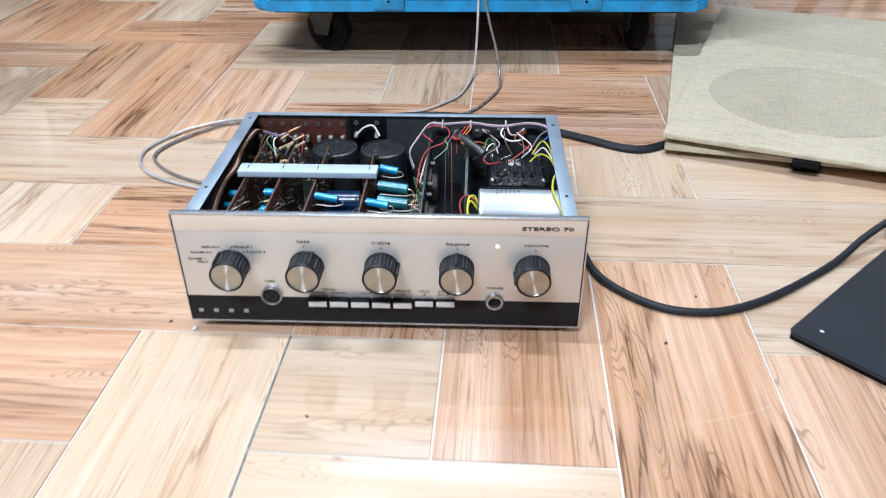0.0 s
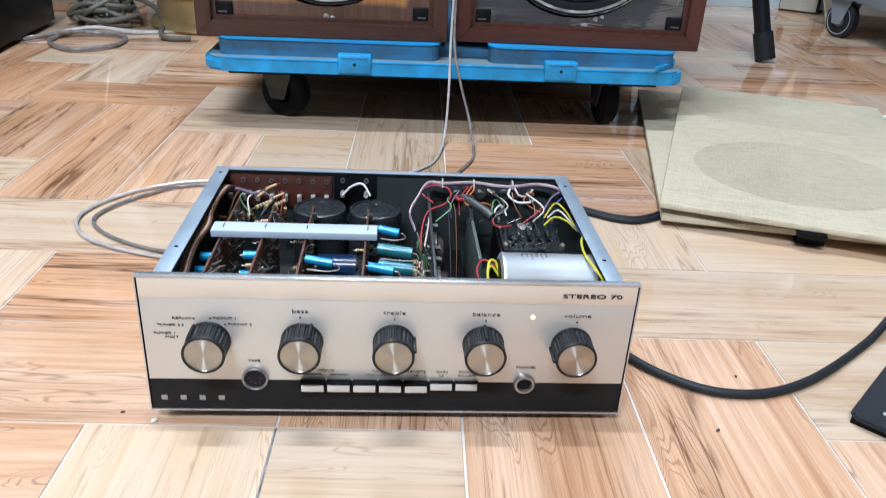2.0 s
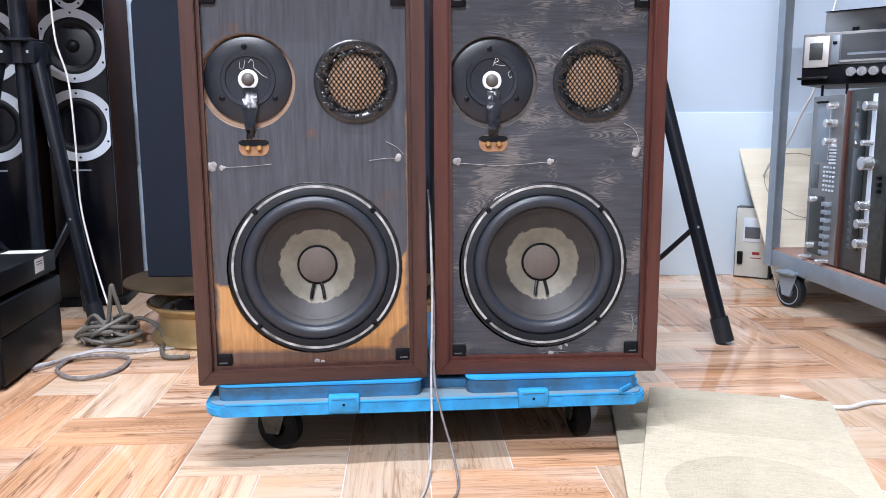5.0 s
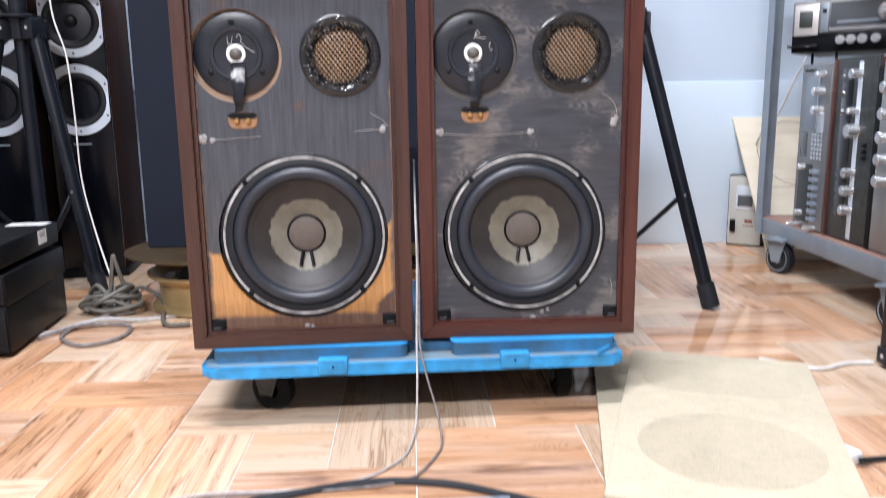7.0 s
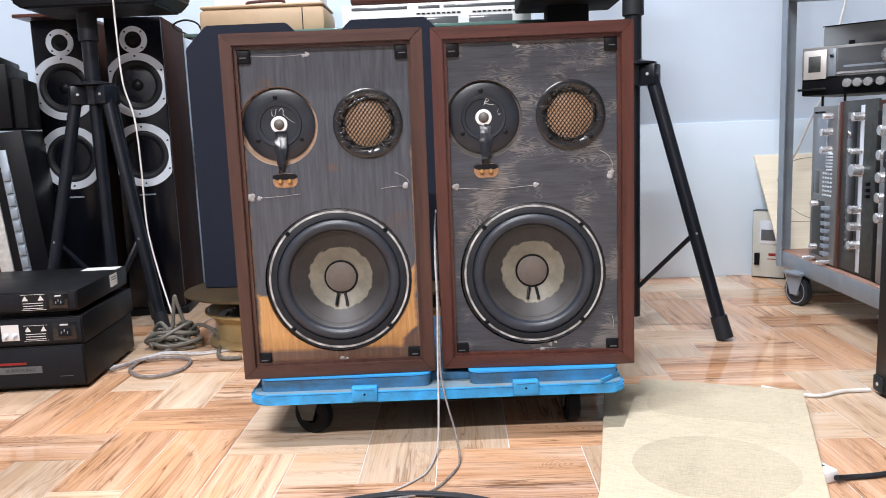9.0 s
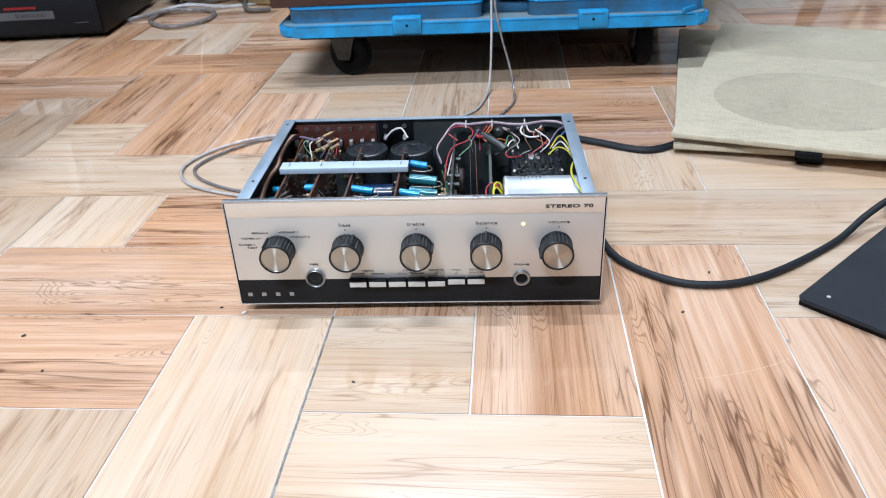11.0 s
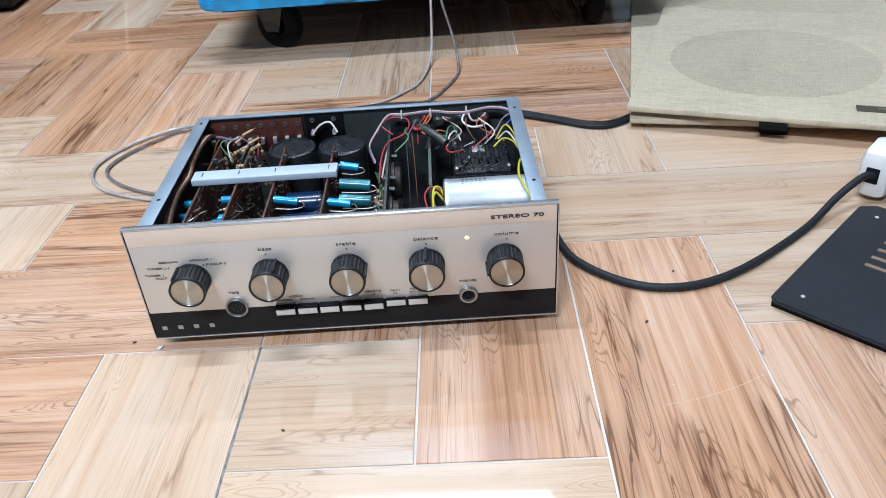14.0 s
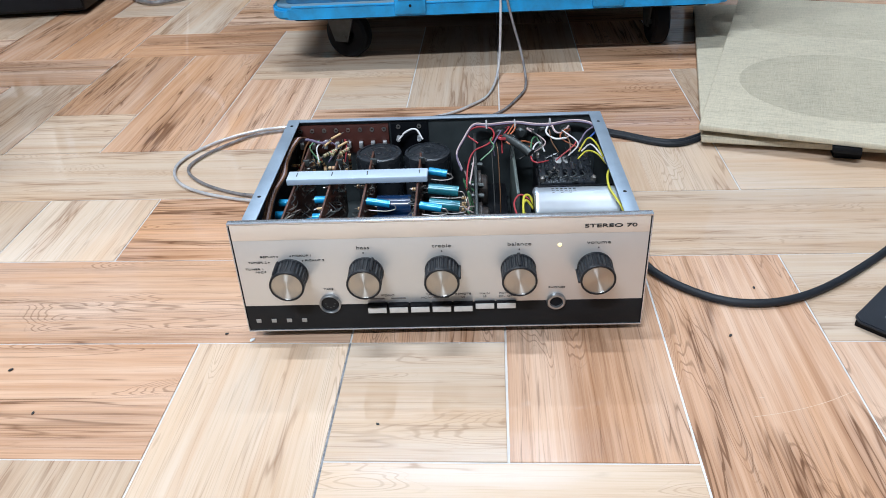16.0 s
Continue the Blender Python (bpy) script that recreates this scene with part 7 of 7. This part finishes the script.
boxes("wood_side", (-0.004, 1.478, 0.0), (0.30, 1.492, 0.468), M["mahogany_z"], wr, 0.002, "brown wooden side")
boxes("silver_strip", (-0.0016, 1.353, 0.010), (0.0, 1.372, 0.455), M["silver_ring"], wr, 0.0006, "bright strip down the face")
boxes("dial_glass", (-0.0012, 1.392, 0.060), (0.0, 1.446, 0.440), M["black_gloss"], wr, 0.0006, "black dial glass")
for z, r in ((0.425, 0.012), (0.335, 0.008), (0.285, 0.017), (0.180, 0.012), (0.135, 0.012), (0.085, 0.012)):
    dial(wr, 1.362, z, r, 0.028)
boxes("dark_unit_gap", (0.0, 1.264, 0.0), (0.28, 1.287, 0.44), M["black_matt"], wr, 0.002)
for k in range(3):
    boxes("lever", (-0.010, 1.309, 0.215 + 0.016 * k), (-0.0002, 1.318, 0.224 + 0.016 * k), M["black_satin"], wr)
ad = face_unit("silver_amplifier", "silver amplifier with a row of knobs, upended on the trolley", 1.257, 1.087, 0.450, 1.162, "steel_dark", "face_silver")
for z in (0.39, 0.33, 0.275, 0.225, 0.175):
    dial(ad, 1.209, z, 0.013, 0.030)
for z in (0.42, 0.10, 0.06):
    dial(ad, 1.148, z, 0.008, 0.018, "black_satin")
boxes("tan_panel", (-0.0012, 1.105, 0.30), (0.0, 1.148, 0.42), M["tan_case"], ad, 0.0006)
boxes("rear_block", (0.0, 1.013, 0.0), (0.28, 1.080, 0.44), M["black_matt"], ad, 0.002)
mc = thing("music_centre", "silver music centre with smoked lid, on the upended units", "music centre", pose(1.172, 1.728, RZ + 0.4935, 0, 0, -42) @ Matrix.Diagonal((1.05, 1, 1.05, 1)))
for x, y in ((0.048, 0.040), (0.113, 0.020), (0.30, 0.05), (0.26, 0.12)):
    part("foot", rod(B(), (x, y, -0.0355), (x, y, 0.0), 0.0035, n=10), M["black_satin"], mc)
boxes("base", (0.0, 0.004, 0.0002), (0.50, 0.30, 0.050), M["black_satin"], mc, 0.003)
boxes("front_rail", (-0.008, -0.008, 0.014), (0.068, 0.0035, 0.021), M["black_gloss"], mc, 0.001)
boxes("body", (0.0, 0.0, 0.0505), (0.50, 0.30, 0.136), M["face_silver"], mc, 0.004)
boxes("meter_frame", (0.006, -0.0030, 0.046), (0.067, -0.0002, 0.127), M["panel_silver"], mc, 0.001, "pale cassette door")
boxes("meter_window", (0.019, -0.0042, 0.066), (0.052, -0.0031, 0.110), M["steel_dark"], mc, 0.001, "small grey window")
boxes("control_strip", (0.072, -0.0020, 0.052), (0.092, -0.0002, 0.128), M["steel_grey"], mc, 0.001)
boxes("slider", (0.076, -0.0060, 0.104), (0.086, -0.0021, 0.112), M["black_satin"], mc, 0.001)
boxes("tuner_window", (0.096, -0.0022, 0.064), (0.36, -0.0002, 0.128), M["smoked"], mc, 0.001, "grey tuning window")
boxes("scale_strip", (0.112, -0.0030, 0.074), (0.34, -0.0023, 0.080), M["steel_grey"], mc)
boxes("trim_line", (0.094, -0.0030, 0.057), (0.49, -0.0002, 0.062), M["chrome"], mc)
for x in (0.126, 0.152, 0.179, 0.210, 0.252):
    part("knob", lathe(B(), [(0, 0.024), (0.0105, 0.024), (0.0122, 0.022), (0.0122, 0.002), (0, 0.0005)], 24, FRONT), M["chrome"], mc, m=pose(x, 0.004, 0.030))
part("knob", lathe(B(), [(0, 0.018), (0.019, 0.018), (0.0225, 0.016), (0.0230, 0.001), (0, 0.0005)], 36, FRONT), M["chrome"], mc, "large aluminium tuning knob", pose(0.232, -0.002, 0.096))
lid = part("smoked_lid", box(B(), (0.040, 0.05, 0.1365), (0.48, 0.29, 0.196), 0.008), M["lid_grey"], mc, "smoked grey dust cover")
boxes("lid_rim", (0.040, 0.0485, 0.1935), (0.48, 0.0498, 0.1965), M["black_satin"], lid)
boxes("platter", (0.110, 0.0465, 0.1368), (0.126, 0.0496, 0.150), M["black_satin"], mc)
single("white_lead", tube(B(), [(1.49, 2.10, 1.05), (1.474, 2.10, 0.964), (1.455, 2.09, 0.90), (1.42, 2.05, 0.79), (1.365, 2.0, 0.658), (1.325, 2.0, 0.574), (1.284, 2.02, 0.458), (1.27, 2.13, 0.36), (1.27, 2.16, 0.20)], 0.0036, 8), M["white_cable"], "white lead behind the trolley units", "cable")

# ---- plywood offcut and beige regulator by the wall ----
pl = thing("plywood_offcut", "pale plywood offcut with pencil circle, leaning on the wall", "plywood", pose(1.372, 1.853, 0.006, -38, 0, 0))
boxes("sheet", (-0.16, 0.0, 0.0), (0.36, 0.009, 0.566), M["plywood_edge"], pl, 0.0008)
part("pencil_line", tube(B(), [(0.030 + 0.135 * math.cos(2 * math.pi * i / 30), -0.0004, 0.410 + 0.135 * math.sin(2 * math.pi * i / 30)) for i in range(31)], 0.0009, 5, 2), M["ink_grey"], pl)
part("pencil_line", tube(B(), [(-0.10, -0.0004, 0.275), (0.05, -0.0004, 0.273), (0.34, -0.0004, 0.275)], 0.0008, 5), M["ink_grey"], pl)
vr = thing("voltage_regulator", "small beige metal voltage regulator with meter, by the wall", "regulator", pose(1.196, 2.165, 0, 0, 0, -35))
boxes("case", (0.0, 0.006, 0.0), (0.118, 0.050, 0.252), M["steel_dark"], vr, 0.003)
boxes("front_panel", (0.003, 0.0, 0.006), (0.115, 0.0055, 0.248), M["beige_metal"], vr, 0.002)
boxes("meter_frame", (0.028, -0.003, 0.130), (0.090, -0.0003, 0.215), M["silver_ring"], vr, 0.002)
boxes("meter_window", (0.034, -0.0045, 0.142), (0.084, -0.0031, 0.182), M["smoked"], vr, 0.001)
boxes("switch", (0.012, -0.010, 0.050), (0.030, -0.0003, 0.095), M["black_satin"], vr, 0.002)
bm = B()
box(bm, (0.060, -0.0008, 0.085), (0.085, -0.0003, 0.095))
box(bm, (0.055, -0.0008, 0.072), (0.090, -0.0003, 0.075))
part("print", bm, M["red_print"], vr)
for x in (0.02, 0.115):
    for y in (0.03, 0.085):
        part("foot", rod(B(), (x, y, 0), (x, y, 0.0058), 0.008), M["rubber"], vr)

# ---- black cabinet with metal corners, at the edge of the place ----
cab = thing("black_cabinet", "black vinyl-covered cabinet with corner protectors, on the floor", "cabinet", pose(0.975, 0.884, 0, 0, 0, 0))
boxes("body", (0.0, -0.42, 0.008), (0.36, 0.0, 0.505), M["black_satin"], cab, 0.006)
for y in (-0.42, 0.0):
    for z in (0.008, 0.505):
        s, u = (1 if y < -0.1 else -1), (1 if z < 0.1 else -1)
        box_lo, box_hi = (-0.003, min(y, y + s * 0.035) - 0.003 * (s > 0), min(z, z + u * 0.035)), (0.035, max(y, y + s * 0.035) + 0.003 * (s < 0), max(z, z + u * 0.035))
        cp = part("corner_protector", box(B(), box_lo, box_hi, 0.005), M["rubber"], cab, "black plastic corner")
        part("rivet", rod(B(), (-0.0045, y + s * 0.018, z + u * 0.018), (-0.0028, y + s * 0.018, z + u * 0.018), 0.004, n=10), M["aluminium"], cp)
for x in (0.03, 0.32):
    for y in (-0.38, -0.05):
        part("foot", rod(B(), (x, y, 0), (x, y, 0.0078), 0.014), M["rubber"], cab)

# ---- grey wheeled case at the other edge ----
gc = thing("grey_trolley_case", "grey metal case on casters with a white tag", "case", pose(-0.585, 0.30, 0, 0, 0, 0))
boxes("case", (-0.36, -0.34, 0.166), (0.0, 0.0, 0.50), M["grey_case"], gc, 0.006)
boxes("lower_lip", (-0.35, -0.33, 0.148), (0.004, 0.006, 0.1655), M["grey_case"], gc, 0.003)
boxes("tag", (0.0003, -0.075, 0.200), (0.0018, -0.022, 0.235), M["white_plastic"], gc, label="white paper tag")
part("handle", tube(B(), [(-0.040, 0.002, 0.232), (-0.030, 0.038, 0.236), (-0.005, 0.056, 0.228), (0.016, 0.050, 0.222), (0.014, 0.022, 0.215), (-0.010, 0.012, 0.205)], 0.0085, 12), M["rubber"], gc, "black padded handle")
for x in (-0.31, -0.055):
    for y in (-0.30, -0.035):
        w = part("caster", lathe(B(), [(0.012, -0.012), (0.034, -0.012), (0.040, -0.007), (0.040, 0.007), (0.034, 0.012), (0.012, 0.012)], 32, pose(x, y, 0.040, 0, 90, 20)), M["rubber"], gc)
        part("fork", box(B(), (x - 0.016, y - 0.012, 0.045), (x + 0.016, y + 0.012, 0.1475), 0.003), M["black_satin"], w)


# ---- floor, its planks last ----
U = 0.1308
OX, OY = -0.0650, 0.0
floor = thing("floor", "glossy wood-look floor tiles with white joints", "floor", pose(0, 0, 0), kind="structure")
boxes("joint_bed", (WEST - 0.05, SOUTH - 0.05, -0.06), (EAST + 0.05, WALL_Y + 0.05, -0.0010), M["grout"], floor, label="white tile joints")
for x, y, s, mat in ((-0.385, -0.050, 0.0026, "ink"), (-0.345, -0.035, 0.0018, "ink"), (-0.150, 0.003, 0.0022, "white_plastic"), (-0.175, 0.012, 0.0014, "ink"), (-0.030, -0.095, 0.0013, "ink"), (0.251, 0.007, 0.0016, "ink"), (0.289, 0.075, 0.0014, "ink"), (-0.300, -0.085, 0.0014, "ink")):
    bm = B()
    bmesh.ops.create_icosphere(bm, subdivisions=1, radius=s, matrix=Matrix.Diagonal((1.4, 0.8, 0.5, 1)))
    single("crumb", bm, M[mat], "tiny crumb of dirt on the floor", "crumb", pose(x, y, s * 0.5, 0, 0, 900 * x), "crumbs")
M["dirty_joint"] = surface("dirty_joint", (0.30, 0.31, 0.33), 0.6, color2=(0.06, 0.06, 0.065), scale=60, bump=0.1)
M["scratch"] = surface("scratch", (0.64, 0.47, 0.34), 0.6, bump=0.0)
for pts in ([(0.244, -0.086), (0.262, -0.0825), (0.2825, -0.077), (0.304, -0.069), (0.324, -0.059)], [(0.253, -0.0655), (0.255, -0.0660), (0.257, -0.066)]):
    bm = B()
    line = glide([(x, y, 0.00012) for x, y in pts], 6)
    for a, b in zip(line, line[1:]):
        bm.faces.new([bm.verts.new(v) for v in (a + Vector((0, -0.0002, 0)), b + Vector((0, -0.0002, 0)), b + Vector((0, 0.0002, 0)), a + Vector((0, 0.0002, 0)))])
    part("scratch", bm, M["scratch"], floor, "pale scratch in the glaze")
boxes("dirty_joint", (OX - 0.0006, -3 * U, -0.0012), (OX + 0.0006, 0.0, -0.0006), M["dirty_joint"], floor, label="dark dirty joint with no white filling")
# one sign a square: the same sign side by side is one plank; capitals lie along x, small letters along y; A to M brown, N to Z light
LAY = {
    13: "..............bc",
    12: ".............nbc",
    11: ".............nbcDDD",
    10: ".............PPce",
    9: ".............sFFe",
    8: "..jPzKKK.....GGGe",
    7: "..jkzJJOO....HHw",
    6: "..jkIIOOxy.....w",
    5: ".GGGigZZxyHH.NNw",
    4: "...tighYxFFw..b",
    3: "...tXghDDEEw..b",
    2: ".VVVVVVQQQvWWWb",
    1: "....noCCCUUUUU",
    0: "....nBBBfbcTTT",
    -1: "..OOAAApQbcde",
    -2: "....rsrpRRcde",
    -3: "....rsrpSScde",
}
cells, K0 = {}, -8
for j, text in LAY.items():
    for i, ch in enumerate(text):
        if ch != ".":
            cells[(K0 + i, j)] = ch
I0, I1 = math.floor((WEST - OX) / U), math.ceil((EAST - OX) / U)
J0, J1 = math.floor(SOUTH / U), math.ceil(WALL_Y / U)
for i in range(I0, I1):
    for j in range(J0, J1):
        if (i, j) not in cells:
            s = (i + j + 3) % 6
            k = (i - s, j) if s < 3 else (i, j - (s - 3))
            cells[(i, j)] = ("H" if s < 3 else "v", k)
done, planks = set(), []
for (i, j), sign in sorted(cells.items()):
    if (i, j) in done:
        continue
    flat = sign[0] == "H" if isinstance(sign, tuple) else sign.isupper()
    n = 1
    while cells.get((i + n, j) if flat else (i, j + n)) == sign and n < 6:
        n += 1
    for k in range(n):
        done.add((i + k, j) if flat else (i, j + k))
    if isinstance(sign, tuple):
        h = (sign[1][0] * 7 + sign[1][1] * 13 + (3 if flat else 0)) % 10
        pale = h < 5
    else:
        pale = sign.lower() > "m"
    planks.append((i, j, n, flat, pale))


def plank_mesh(n, gap=0.0019):
    me = bpy.data.meshes.new("plank")
    a, b = n * U / 2 - gap / 2, U / 2 - gap / 2
    c = 0.0004
    vs = [(-a, -b, -0.0009), (a, -b, -0.0009), (a, b, -0.0009), (-a, b, -0.0009), (-a, -b, -c / 2), (a, -b, -c / 2), (a, b, -c / 2), (-a, b, -c / 2), (-a + c, -b + c, 0), (a - c, -b + c, 0), (a - c, b - c, 0), (-a + c, b - c, 0)]
    fs = [(8, 9, 10, 11)] + [(p, (p + 1) % 4, 4 + (p + 1) % 4, 4 + p) for p in range(4)] + [(4 + p, 4 + (p + 1) % 4, 8 + (p + 1) % 4, 8 + p) for p in range(4)]
    me.from_pydata(vs, [], fs)
    layer = me.uv_layers.new(name="UVMap")
    for loop in me.loops:
        x, y, z = vs[loop.vertex_index]
        layer.data[loop.index].uv = (x, y)
    return me


shared, near, rest = {}, [], []
for p in planks:
    i, j, n, flat, pale = p
    cx = OX + U * (i + (n / 2 if flat else 0.5))
    cy = OY + U * (j + (0.5 if flat else n / 2))
    (near if -1.25 < cx < 1.15 and -0.45 < cy < 2.15 else rest).append((cx, cy, n, flat, pale))
for cx, cy, n, flat, pale in near:
    key = (n, pale)
    if key not in shared:
        shared[key] = plank_mesh(n)
        shared[key].materials.append(M["tile_light" if pale else "tile_brown"])
    ob = new("plank", shared[key])
    ob.parent = floor
    ob.matrix_basis = pose(cx, cy, 0, 0, 0, 0 if flat else 90)
for pale in (True, False):
    verts, faces, uvs = [], [], []
    for cx, cy, n, flat, tone in rest:
        if tone != pale:
            continue
        a, b = n * U / 2 - 0.0015, U / 2 - 0.0015
        k = len(verts)
        for x, y in ((-a, -b), (a, -b), (a, b), (-a, b)):
            verts.append((cx + x, cy + y, 0.0) if flat else (cx - y, cy + x, 0.0))
            uvs.append((x, y))
        faces.append((k, k + 1, k + 2, k + 3))
    me = bpy.data.meshes.new("far_planks")
    me.from_pydata(verts, [], faces)
    layer = me.uv_layers.new(name="UVMap")
    for loop in me.loops:
        layer.data[loop.index].uv = uvs[loop.vertex_index]
    me.materials.append(M["tile_light" if pale else "tile_brown"])
    ob = new("far_planks", me)
    ob.parent = floor
    tagged(ob, kind="stuff")
